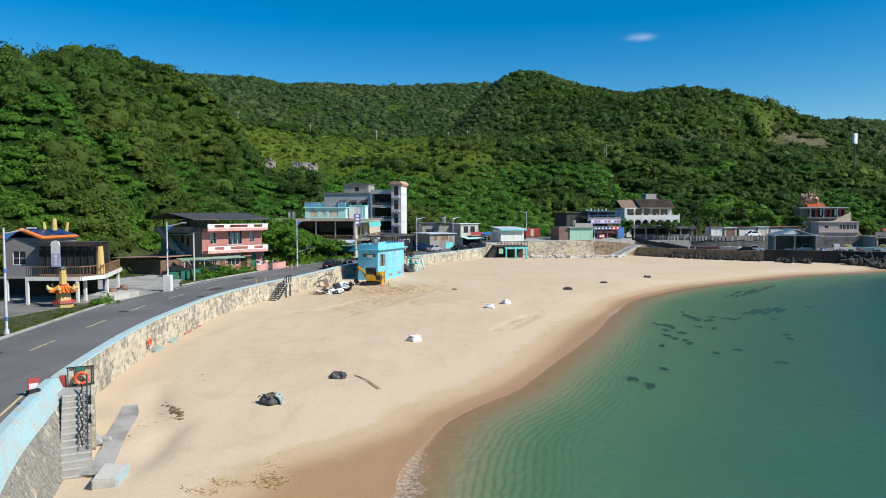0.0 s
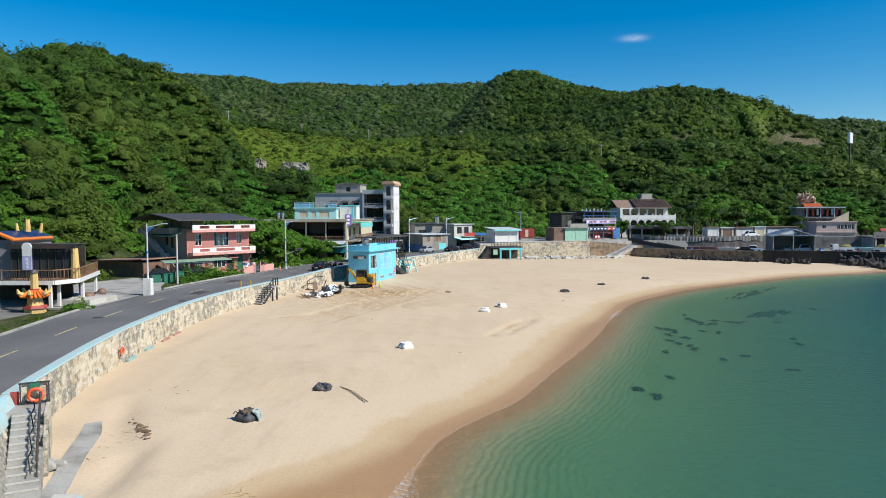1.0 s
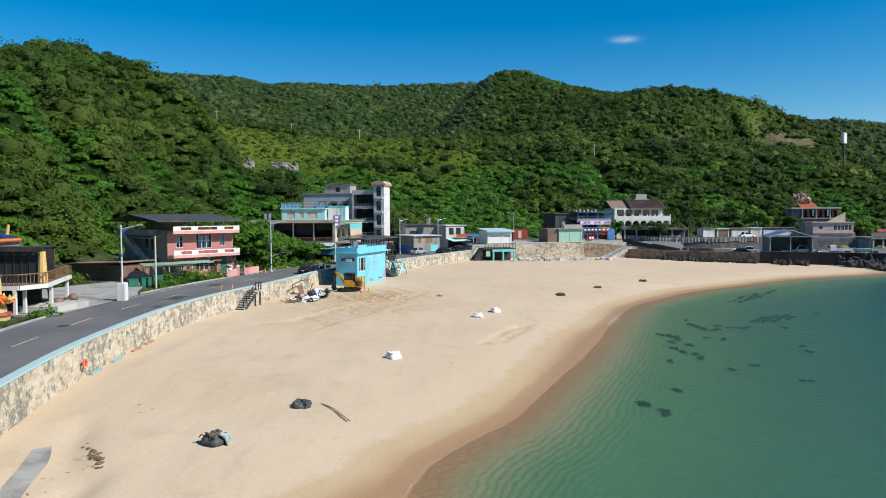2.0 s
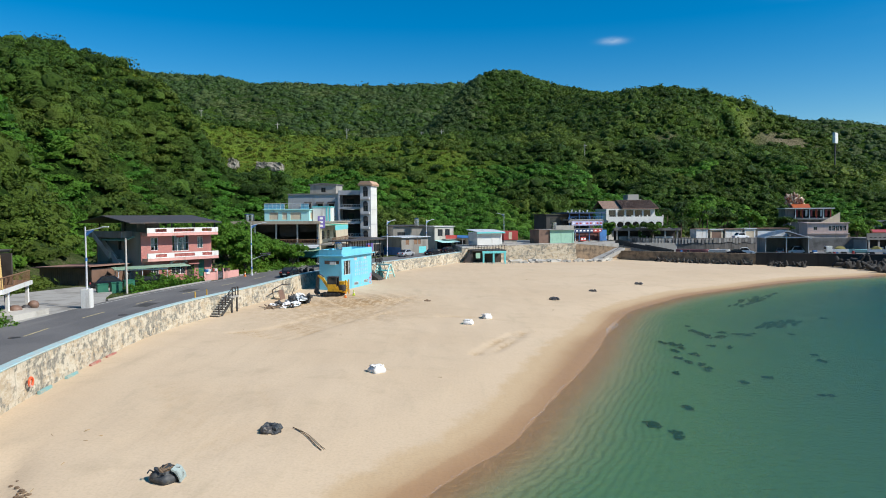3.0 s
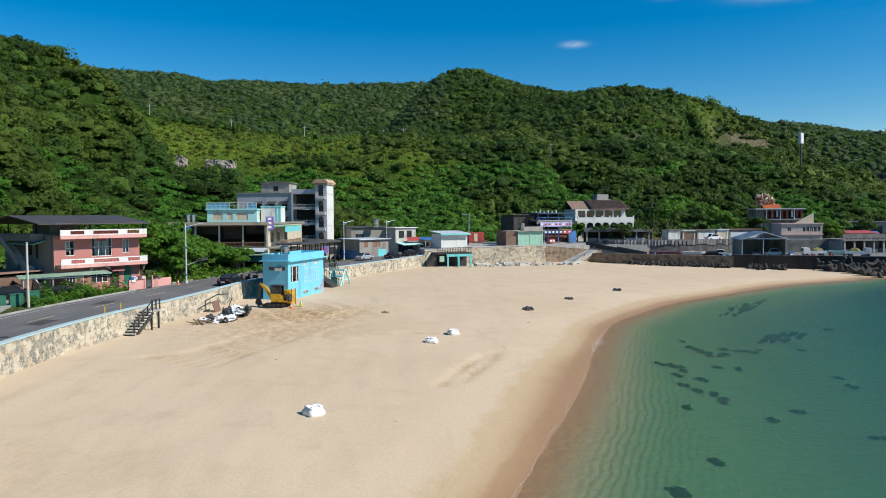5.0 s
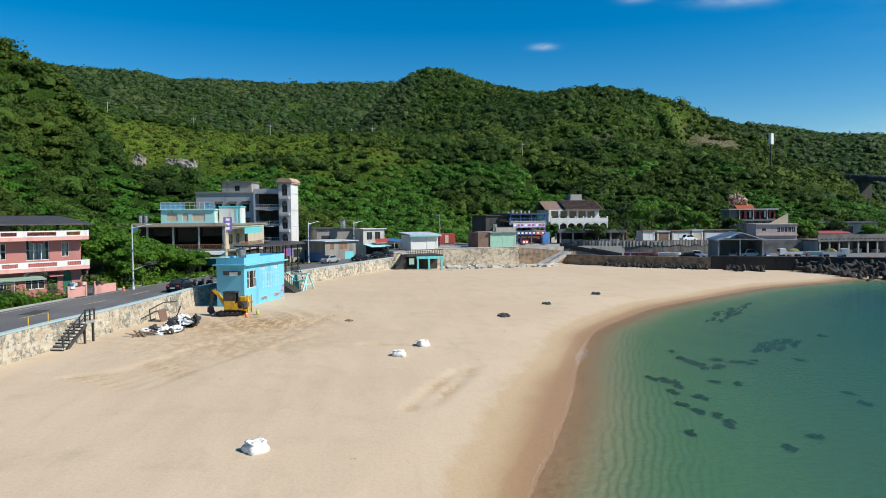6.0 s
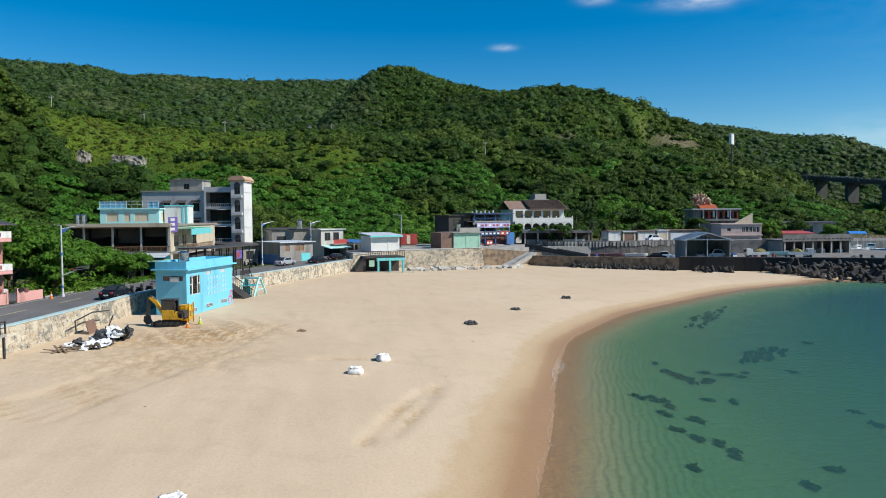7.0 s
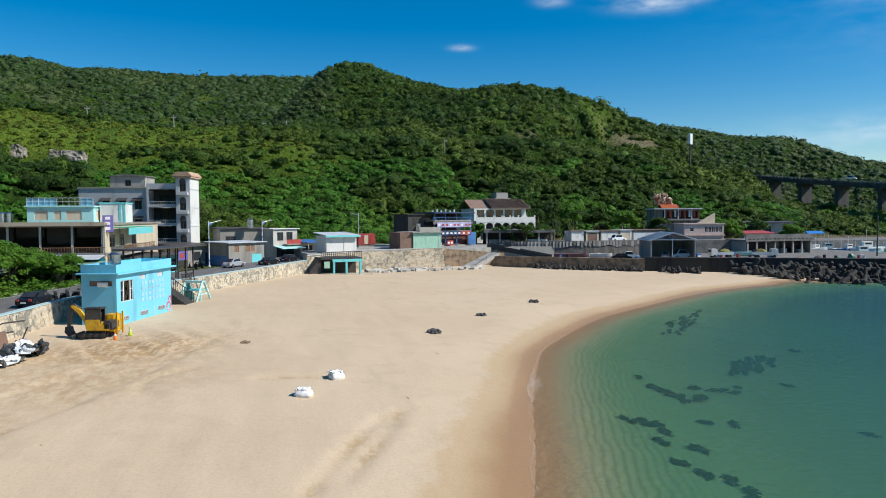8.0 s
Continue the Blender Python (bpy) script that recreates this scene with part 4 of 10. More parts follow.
picked = near_stones()
picked_set = set(picked)
for r in picked:
    part("stone", stone_kinds[r[2]], None, sea_wall, m=stone_pose(r))
for r in stone_rows:
    if r in picked_set:
        continue
    m, me = stone_pose(r), stone_kinds[r[2]]
    off = len(joined_v)
    joined_v += [tuple(m @ v.co) for v in me.vertices]
    joined_f += [tuple(off + i for i in p.vertices) for p in me.polygons]
far_stones = bpy.data.meshes.new("stone_run")
far_stones.from_pydata(joined_v, [], joined_f)
far_stones.materials.append(STONE_JOINED)
tagged(part("stone_run", far_stones, None, sea_wall), kind="stuff")

# road: from the wall to the verge, with a kerb
ROAD_LEFT = [(-30.5, -20.0), (-30.9, 20.0), (-31.4, 45.0), (-32.4, 57.0), (-33.6, 67.5), (-34.0, 77.0), (-33.4, 90.0), (-31.6, 102.0), (-29.4, 112.0), (-27.6, 121.0), (-25.0, 131.0), (-20.5, 144.0), (-14.0, 157.0), (-7.0, 170.0), (0.5, 184.0), (10.0, 200.0), (24.0, 214.0), (42.0, 222.0)]
left_line = curve_points(ROAD_LEFT, 1.5)


def road_mesh():
    bm = bmesh.new()
    rows = []
    right = [wall_at(s) for s in np.linspace(0, S_END, 130)]
    t = np.linspace(0, 1, len(left_line))
    right_xy = np.array([(p + out * -0.45)[:2] for p, _, out in right] + [(11.0, 184.0), (19, 191.0), (44, 199.0)])
    for x, y in left_line:
        d = np.hypot(right_xy[:, 0] - x, right_xy[:, 1] - y)
        k = int(np.argmin(d))
        rx, ry = right_xy[k]
        up = float(np.interp(y, [170, 200, 222], [0, 0.9, 1.4]))
        rows.append([bm.verts.new((x + (rx - x) * u, y + (ry - y) * u, ROAD_Z + up + 0.05 * math.sin(math.pi * u))) for u in (0, 0.25, 0.5, 0.75, 1.0)])
    for a, b in zip(rows, rows[1:]):
        for i in range(4):
            bm.faces.new((a[i], a[i + 1], b[i + 1], b[i]))
    return bm


road = solo("road", road_mesh(), ASPHALT, "worn grey asphalt coast road with faded yellow centre dashes", "road", kind="structure")


def road_point(y, u):
    x = float(np.interp(y, left_line[:, 1], left_line[:, 0]))
    xr = float(np.interp(y, wall_line[:, 1], wall_line[:, 0])) - 0.45
    return Vector((x + (xr - x) * u, y, ROAD_Z + 0.05 * math.sin(math.pi * u) + float(np.interp(y, [170, 200, 222], [0, 0.9, 1.4]))))


def road_strip(name, y0, y1, u, half, material, label=""):
    bm = bmesh.new()
    rows = []
    for y in np.linspace(y0, y1, max(2, int((y1 - y0) / 1.5) + 1)):
        p, q = road_point(y, u), road_point(y + 0.3, u)
        d = (q - p).normalized()
        side = Vector((d.y, -d.x, 0))
        rows.append([bm.verts.new(p - side * half + Vector((0, 0, 0.006))), bm.verts.new(p + side * half + Vector((0, 0, 0.006)))])
    for a, b in zip(rows, rows[1:]):
        bm.faces.new((a[0], a[1], b[1], b[0]))
    return part(name, bm, material, road, label)


for y in np.arange(28.6, 150, 9.6):
    road_strip("centre_dash", y, y + 3.9, 0.47, 0.07, ROAD_YELLOW)
road_strip("edge_line", 8, 39, 0.91, 0.07, ROAD_YELLOW, "yellow edge line by the parapet")
road_strip("edge_line", 84, 160, 0.085, 0.05, ROAD_WHITE, "worn white edge line")
for y, u in ((47.0, 0.28), (78.5, 0.75), (66.5, 0.42)):
    bm = bmesh.new()
    bmesh.ops.create_cone(bm, cap_ends=True, segments=16, radius1=0.42, radius2=0.42, depth=0.02, matrix=Matrix.Translation(road_point(y, u) + Vector((0, 0, 0.003))))
    part("manhole_cover", bm, IRON, road)
for y, u in ((86, 0.6), (100, 0.35)):
    c = road_point(y, u)
    part("repair_patch", boxes((c.x - 0.7, c.x + 0.7, c.y - 1.6, c.y + 1.6, c.z - 0.01, c.z + 0.008)), CONCRETE_DARK, road, "dark asphalt repair patch")


def kerb_mesh(y0, y1):
    bm = bmesh.new()
    rows = []
    for y in np.arange(y0, y1, 1.5):
        p = road_point(y, 0)
        rows.append([bm.verts.new(p + Vector(o)) for o in ((0.0, 0, -0.3), (0.0, 0, 0.13), (-0.04, 0, 0.16), (-0.22, 0, 0.16), (-0.22, 0, -0.3))])
    for a, b in zip(rows, rows[1:]):
        for i in range(4):
            bm.faces.new((a[i], b[i], b[i + 1], a[i + 1]))
    return bm


for y0, y1 in ((20, 73.5), (90, 113), (121, 160)):
    solo("kerb", kerb_mesh(y0, y1), CONCRETE, "weathered concrete kerb along the road", "kerb", kind="structure")
# paved forecourt between the shop and the pink house
solo("forecourt", prism(bmesh.new(), [(-34.0, 73.0), (-33.4, 89.5), (-35.6, 94.5), (-38.2, 103.5), (-44.0, 105.5), (-46.6, 99.5), (-48.6, 93.0), (-49.5, 78), (-42.0, 73.5)], 2.7, ROAD_Z + 0.02), CONCRETE, "pale concrete forecourt beside the road", "forecourt", kind="structure")
solo("side_yard", prism(bmesh.new(), [(-56, 58), (-40.5, 58.5), (-38.6, 66), (-37.6, 73.2), (-42, 73.4), (-50, 78), (-56, 80)], 2.7, 3.10), CONCRETE_MID, "grey gravelled yard below the deck", "yard", kind="structure")
# far yard above the taller stretch of wall
solo("yard", prism(bmesh.new(), [(17.5, 184.5), (42.6, 190.5), (50, 196), (78, 196), (100, 205), (100, 222), (20, 222), (6, 196), (8.6, 180)], 2.0, 4.75), CONCRETE, "grey concrete yard behind the sea wall", "yard", kind="structure")


def straight_wall(name, a, b, z0, ztop_a, ztop_b, thick, material, label):
    m, L = between(a, b), span(a, b)
    bm = bmesh.new()
    pts = [(0, z0), (L, z0), (L, ztop_b), (0, ztop_a)]
    extrude_profile(bm, pts, 0, thick)
    return solo(name, bm, material, label, "wall", kind="structure", m=m)


wall_far = straight_wall("wall_far", (17.6, 183.2), (36.8, 187.9), -2, 4.75, 5.1, 1.0, FLAKED, "tall cream-washed stone sea wall")
return_wall = straight_wall("wall_return", (8.2, 173.6), (17.6, 183.4), -2, 4.6, 4.75, 0.8, MORTAR, "dark stone wall behind the pavilion")
for w_ob, w_len, top0, top1, count in ((wall_far, span((17.6, 183.2), (36.8, 187.9)), 4.75, 5.1, 9), (return_wall, span((8.2, 173.6), (17.6, 183.4)), 4.6, 4.75, 9)):
    v_all, f_all = [], []
    for course in range(count):
        x = rng.uniform(0.3, 0.6)
        while x < w_len - 0.5:
            k = rng.randrange(8)
            z = top0 + (top1 - top0) * x / w_len - 0.3 - 0.45 * course
            m = pose(x + stone_width[k] / 2, 0.035, z, 0, rng.uniform(-4, 4), 0) @ Matrix.Diagonal((1, -1, 1, 1))
            off = len(v_all)
            v_all += [tuple(m @ v.co) for v in stone_kinds[k].vertices]
            f_all += [tuple(off + i for i in reversed(p.vertices)) for p in stone_kinds[k].polygons]
            x += stone_width[k] * 0.97
    me = bpy.data.meshes.new("stone_run")
    me.from_pydata(v_all, [], f_all)
    me.materials.append(STONE_JOINED)
    tagged(part("stone_run", me, None, w_ob), kind="stuff")
    part("coping", boxes((0, w_len, -0.08, 0.5, max(top0, top1) - 0.02, max(top0, top1) + 0.1)), CONCRETE_LIGHT, w_ob)
BROWN_WALL = surface("brown_stained_wall", (0.31, 0.225, 0.145), (0.055, 0.046, 0.038), 0.9, 0.8, 0.7, bump=0.7)
# Far darker than the other concretes, with still darker streaks
CONCRETE_BLACKISH = surface("blackish_concrete", (0.036, 0.034, 0.031), (0.016, 0.016, 0.015), 0.85, 0.7, 0.5, bump=0.5, streak=True)
straight_wall("wall_slip", (36.6, 188.5), (52.0, 193.5), -2, 5.0, 3.6, 0.8, BROWN_WALL, "brown-stained retaining wall beside the slipway")
straight_wall("wall_slip_2", (47.5, 187.8), (73.0, 168.9), -2, 3.25, 3.3, 0.8, BROWN_WALL, "brown-stained stone harbour wall above the sand")
breakwater = straight_wall("breakwater", (72.8, 168.9), (175.0, 122.5), -4, 3.42, 3.42, 1.6, CONCRETE_BLACKISH, "dark stained concrete breakwater wall")
part("coping", boxes((0, span((72.8, 168.9), (175, 122.5)), -0.12, 1.7, 3.42, 3.58)), CONCRETE_BLACKISH, breakwater)
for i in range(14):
    part("buttress", boxes((4 + i * 7.5, 4.5 + i * 7.5, -0.16, 0.02, -3, 3.4)), CONCRETE_BLACKISH, breakwater)
# quay behind the breakwater
solo("quay", prism(bmesh.new(), [(49.0, 188.6), (73.5, 170.2), (120, 149), (150, 150.5), (150, 190), (144, 214), (100, 214), (56, 205), (50, 197)], -3, 2.35), CONCRETE_MID, "grey concrete harbour quay with parked vehicles", "quay", kind="structure")
# slipway ramp
slip = solo("slipway", extrude_profile(bmesh.new(), [(0, 0.1), (0, 1.0), (11.5, 3.9), (11.5, 3.4), (2.0, 0.1)], 0, 2.6), CONCRETE, "concrete slipway running down onto the sand", "slipway", kind="structure", m=pose(40.2, 181.5, 0, 0, 0, 38))
part("rail", tubes(((3, 0.1, 1.8), (11, 0.1, 4.7), 0.04), ((3, 0.1, 0.9), (3, 0.1, 1.8), 0.04), ((7, 0.1, 2.2), (7, 0.1, 3.25), 0.04), ((11, 0.1, 3.6), (11, 0.1, 4.7), 0.04)), IRON, slip)
# pale rubble apron at the foot of the tall wall
bm = bmesh.new()
for i in range(70):
    u = rng.random()
    x, y = 19 + 25 * u + rng.uniform(-1, 1), 178.0 + 5.5 * u + rng.uniform(-2.2, 2.2)
    s = rng.uniform(0.3, 0.9)
    vs = bmesh.ops.create_cube(bm, size=1.0, matrix=pose(x, y, sand_height(x, y) + 0.2 * s, rng.uniform(-15, 15), rng.uniform(-15, 15), rng.uniform(0, 90)) @ Matrix.Diagonal((2.2 * s, 1.2 * s, 0.8 * s, 1)))
tagged(solo("rubble_apron", bm, CONCRETE_LIGHT, "pale broken concrete along the foot of the wall", "rubble"), kind="stuff")

# ---- steps down the wall ----


# near flight: treads run beside the wall, dark iron rail on the sea side
near_m = pose(-18.4, 37.2, 0, 0, 0, 27.4)
near_steps = thing("beach_steps", near_m, "grey concrete steps with an iron rail and a lifebuoy", "steps")
N_STEPS, TOP_Z = 14, 3.2
for i in range(N_STEPS):
    z = TOP_Z - 0.19 * i
    part("step", boxes((-0.63, 0.66, -0.455 * (i + 1), 0.04 - 0.455 * i, -0.5, z), bevel=0.015), CONCRETE, near_steps)
    part("nosing", boxes((-0.6, 0.6, -0.455 * (i + 1) - 0.015, -0.455 * (i + 1) + 0.06, z - 0.05, z + 0.004)), CONCRETE_LIGHT, near_steps)
part("landing", boxes((-2.1, 0.66, 0.0, 2.0, -0.5, TOP_Z + 0.03), bevel=0.02), CONCRETE, near_steps)
part("side_wall", boxes((0.665, 0.85, -1.2, 2.0, -0.5, TOP_Z + 0.06), (0.665, 0.83, -2.6, -1.2, -0.5, 2.6)), FLAKED, near_steps)
part("base_slab", boxes((-0.9, 0.75, -9.4, -6.3, -0.5, 0.70), bevel=0.03), CONCRETE, near_steps)
for k in range(0, 10):
    part("baluster", tubes(((0.5, -0.1 - 0.455 * k, TOP_Z - 0.19 * k), (0.5, -0.1 - 0.455 * k, TOP_Z - 0.19 * k + 0.9), 0.028), n=6), IRON, near_steps)
part("handrail", tubes(((0.5, -0.1, TOP_Z + 0.9), (0.5, -4.2, TOP_Z - 0.82), 0.035), ((0.5, -0.1, TOP_Z + 0.45), (0.5, -4.2, TOP_Z - 1.27), 0.025), n=6), IRON, near_steps)
part("mooring_rope", tubes(*[((0.22 + 0.07 * math.sin(k * 2.1), 0.1 - 0.455 * k, TOP_Z - 0.19 * k + 0.45), (0.22 + 0.07 * math.sin(k * 2.1 + 2.1), -0.32 - 0.455 * k, TOP_Z - 0.19 * (k + 1) + 0.45), 0.028) for k in range(10)], n=6), BLACK, near_steps)
board = part("rescue_board", boxes((-0.42, -0.36, 1.35, 1.42, 3.2, 4.25), (0.76, 0.82, 1.35, 1.42, 3.2, 4.25), (-0.45, 0.85, 1.33, 1.44, 4.2, 4.27), (-0.45, 0.85, 1.33, 1.44, 3.3, 3.36)), IRON, near_steps, "dark iron rescue equipment frame")
part("back_panel", boxes((-0.34, 0.74, 1.46, 1.5, 3.25, 4.18)), FLAKED, board)
part("sign", boxes((0.02, 0.42, 1.28, 1.31, 3.98, 4.24)), GREEN_PAINT, board, "green notice plate")


def ring_mesh(R, r):
    bm = bmesh.new()
    rows = []
    for i in range(24):
        a = 2 * math.pi * i / 24
        rows.append([bm.verts.new(((R + r * math.cos(b)) * math.cos(a), r * math.sin(b), (R + r * math.cos(b)) * math.sin(a))) for b in np.linspace(0, 2 * math.pi, 10, endpoint=False)])
    for i in range(24):
        for j in range(10):
            a, b = rows[i], rows[(i + 1) % 24]
            bm.faces.new((a[j], b[j], b[(j + 1) % 10], a[(j + 1) % 10]))
    bmesh.ops.recalc_face_normals(bm, faces=bm.faces[:])
    return bm


LIFEBUOY = surface("lifebuoy_orange", (0.70, 0.10, 0.03), (0.65, 0.60, 0.55), 0.5, 2.2, 0.3)
lifebuoy = solo("lifebuoy", ring_mesh(0.30, 0.085), LIFEBUOY, "orange lifebuoy hung on the rescue board", "lifebuoy", smooth=True, m=near_m @ pose(0.25, 1.22, 3.68, 8, 0, 0))
# spot of mural and slab by the near steps
part("painted_panel", boxes((-0.8, -0.45, 1.5, 1.56, 3.2, 3.85)), RED_PAINT, near_steps, "red painted panel at the top of the steps")
part("painted_panel", boxes((-1.15, -0.8, 1.5, 1.56, 3.2, 3.7)), BLUE_PAINT, near_steps, "navy painted panel at the top of the steps")
block = solo("concrete_block", boxes((-0.5, 0.42, -1.0, 1.0, 0.0, 0.85), bevel=0.06), CONCRETE_LIGHT, "pale concrete block with a blue edge below the steps", "concrete block", m=pose(-14.0, 31.5, 0.45, 0, 5, 12))
part("painted_edge", boxes((0.42, 0.55, -0.95, 1.0, 0.08, 0.8)), CAP_BLUE, block)
outer = curve_points([(-18.0, 43.2), (-17.0, 41.0), (-16.1, 37.8), (-15.2, 34.8), (-14.4, 32.2)], 0.6)
inner = curve_points([(-18.5, 42.4), (-17.9, 40.6), (-17.0, 37.6), (-16.1, 34.8), (-15.5, 32.0)], 0.6)
apron = bmesh.new()
apron_rows = []
for u in np.linspace(0, 1, 22):
    o, i = (np.array([np.interp(u, np.linspace(0, 1, len(c)), c[:, k]) for k in (0, 1)]) for c in (outer, inner))
    zo = sand_height(*o) + 0.05
    zi = max(zo + 0.10, sand_height(*i) + 0.06)
    apron_rows.append([apron.verts.new((*p, z)) for p, z in ((o, zo - 0.5), (o, zo), (i, zi), (i, zi - 0.6))])
for a, b in zip(apron_rows, apron_rows[1:]):
    for k in range(3):
        apron.faces.new((a[k], b[k], b[k + 1], a[k + 1]))
bmesh.ops.recalc_face_normals(apron, faces=apron.faces[:])
solo("concrete_apron", apron, CONCRETE, "low sloping concrete apron at the wall's foot, half buried in sand", "apron", kind="structure")
# signs and lamp on the parapet by the near steps
sign = thing("warning_sign", pose(-20.2, 36.6, ROAD_Z, 0, 0, 40) @ Matrix.Scale(0.75, 4), "small red and white warning sign leaning on the parapet", "sign")
part("board", boxes((-0.35, 0.35, -0.02, 0.02, 0.2, 1.2), bevel=0.01), RED_PAINT, sign)
part("panel", boxes((-0.26, 0.26, -0.035, -0.02, 0.3, 0.85)), WHITE, sign)
part("post", tubes(((0, 0.05, 0), (0, 0.05, 1.1), 0.03)), IRON, sign)
solo("floodlight", boxes((-0.3, 0.3, -0.14, 0.14, 0, 0.16), bevel=0.03), BLACK, "black floodlight lying on the parapet", "floodlight", m=pose(-19.25, 35.0, 3.77, 0, 0, 65))
# second flight, standing free of the wall
st2_m = Matrix.Identity(4)
p2, d2, out2 = wall_at(near_on_wall(94.6))
st2_m = Matrix((d2, out2, Vector((0, 0, 1)))).transposed().to_4x4()
st2_m.translation = p2
steps_2 = thing("beach_steps", st2_m, "narrow grey steps with dark timber rails against the sea wall", "steps", "flights of beach steps")
for i in range(9):
    part("step", boxes((-3.0 + 0.34 * (8 - i) - 2.0, -3.0 + 0.34 * (9 - i) - 1.95, 0.15, 1.25, 3.2 - 0.21 * i, 3.3 - 0.21 * i)), CONCRETE_LIGHT, steps_2)
    part("riser", boxes((-3.0 + 0.34 * (8 - i) - 1.98, -3.0 + 0.34 * (8 - i) - 1.93, 0.15, 1.25, 3.08 - 0.21 * i, 3.2 - 0.21 * i)), CONCRETE_DARK, steps_2)
part("landing", boxes((-2.0, -0.6, -0.2, 1.25, 3.1, 3.34)), CONCRETE, steps_2)
for sy in (0.15, 1.15):
    part("stringer", extrude_profile(bmesh.new(), [(-5.05, 1.0), (-4.7, 1.0), (-1.7, 2.95), (-1.7, 3.1), (-2.0, 3.1)], sy, sy + 0.1), CONCRETE_DARK, steps_2)
for px_ in (-1.9, -0.75):
    part("prop", boxes((px_, px_ + 0.15, 1.0, 1.15, 0.9, 3.1)), CONCRETE_DARK, steps_2)
for k in range(5):
    part("rail_post", boxes((-1.98 - 0.72 * k, -1.88 - 0.72 * k, 1.15, 1.25, 3.0 - 0.42 * k, 4.25 - 0.42 * k)), IRON, steps_2)
part("handrail", tubes(((-1.9, 1.2, 4.2), (-4.9, 1.2, 2.45), 0.05), ((-1.9, 1.2, 3.75), (-4.9, 1.2, 2.0), 0.04), n=6), IRON, steps_2)
for x in (-1.9, -1.25, -0.65):
    part("rail_post", boxes((x - 0.05, x + 0.05, 1.15, 1.25, 3.3, 4.3)), IRON, steps_2)
part("handrail", tubes(((-1.95, 1.2, 4.25), (-0.6, 1.2, 4.25), 0.05), ((-1.95, 1.2, 3.8), (-0.6, 1.2, 3.8), 0.04), n=6), IRON, steps_2)
for x in (-3.6, -5.9):
    b = thing("bollard", st2_m @ pose(x, -0.9, ROAD_Z), "yellow marker bollard by the steps", "bollard", "yellow bollards")
    part("post", tubes(((0, 0, 0), (0, 0, 1.0), 0.06)), YELLOW, b)
    part("base", tubes(((0, 0, 0), (0, 0, 0.06), 0.16)), BLACK, b)

# ---- buildings ----


def gable_roof(w, d, z_eave, z_ridge, over=0.5, axis="x", thick=0.12):
    """Two sloping sheets; axis is the direction of the ridge."""
    bm = bmesh.new()
    if axis == "y":
        pts = [(-over, z_eave), (w / 2, z_ridge), (w + over, z_eave), (w + over, z_eave - thick), (w / 2, z_ridge - thick), (-over, z_eave - thick)]
        extrude_profile(bm, pts, -over, d + over)
        return bm
    pts = [(-over, z_eave), (d / 2, z_ridge), (d + over, z_eave), (d + over, z_eave - thick), (d / 2, z_ridge - thick), (-over, z_eave - thick)]
    extrude_profile(bm, pts, -over, w + over)
    bmesh.ops.transform(bm, matrix=Matrix(((0, 1, 0, 0), (1, 0, 0, 0), (0, 0, 1, 0), (0, 0, 0, 1))), verts=bm.verts[:])
    bmesh.ops.recalc_face_normals(bm, faces=bm.faces[:])
    return bm


def shell(parent, w, d, z0, z1, mats, front=(), left=(), right=(), t=0.2, back=True):
    """Four walls as parts, with openings in three of them. mats: one material, or (front, left, right)."""
    mf, ml, mr = mats if isinstance(mats, tuple) else (mats, mats, mats)
    part("wall", wall_panel(w, z0, z1, t, front), mf, parent)
    part("wall", wall_panel(d - 2 * t, z0, z1, t, left), ml, parent, m=pose(0, d - t, 0, 0, 0, -90))
    part("wall", wall_panel(d - 2 * t, z0, z1, t, right), mr, parent, m=pose(w, t, 0, 0, 0, 90))
    if back:
        part("wall", wall_panel(w, z0, z1, t), mf, parent, m=pose(w, d, 0, 0, 0, 180))


def left_axes(d, t=0.2):
    return pose(0, d - t, 0, 0, 0, -90)


def right_axes(w, t=0.2):
    return pose(w, t, 0, 0, 0, 90)


def lattice(parent, x0, x1, y, z0, z1, n, material, name="lattice"):
    rows = [(x0, x1, y, y + 0.05, z0, z0 + 0.05), (x0, x1, y, y + 0.05, z1 - 0.05, z1)]
    for k in range(n + 1):
        c = x0 + (x1 - x0) * k / n
        rows.append((c - 0.03, c + 0.03, y + 0.004, y + 0.046, z0 + 0.05, z1 - 0.05))
    return part(name, boxes(*rows), material, parent)


# pink three-storey house
A, B = (-38.8, 112.5), (-31.7, 120.8)
pw, pd = span(A, B), 13.2
house = thing("pink_house", between(A, B, 0), "pink three-storey house with white balconies and a dark sheet roof", "house")
doors_f = [(4.4, 6.6, 3.9, 5.5), (1.4, 2.5, 4.0, 5.4), (8.7, 9.7, 3.3, 5.5)]
up_f = [(1.4, 2.5, 7.4, 9.2), (4.6, 7.2, 7.2, 9.5), (8.6, 9.5, 7.5, 9.2)]
left_up = [(2.0, 3.0, 7.4, 9.0), (6.4, 7.4, 7.4, 9.2), (8.2, 9.0, 7.0, 9.2), (3.0, 4.2, 4.0, 5.4), (8.0, 9.0, 3.2, 5.3)]
shell(house, pw, pd, 2.8, 10.0, (PINK, CEMENT_GREY, PINK), doors_f + up_f, left_up, ())
for h in doors_f[:2]:
    window(house, h, bars=2, cross=1)
part("door", boxes((8.75, 9.65, 0.06, 0.12, 3.3, 5.45)), GREEN_PAINT, house, "green arched door")
part("arch_head", tubes(((9.2, -0.03, 5.35), (9.2, 0.02, 5.35), 0.5), n=20), GREEN_PAINT, house)
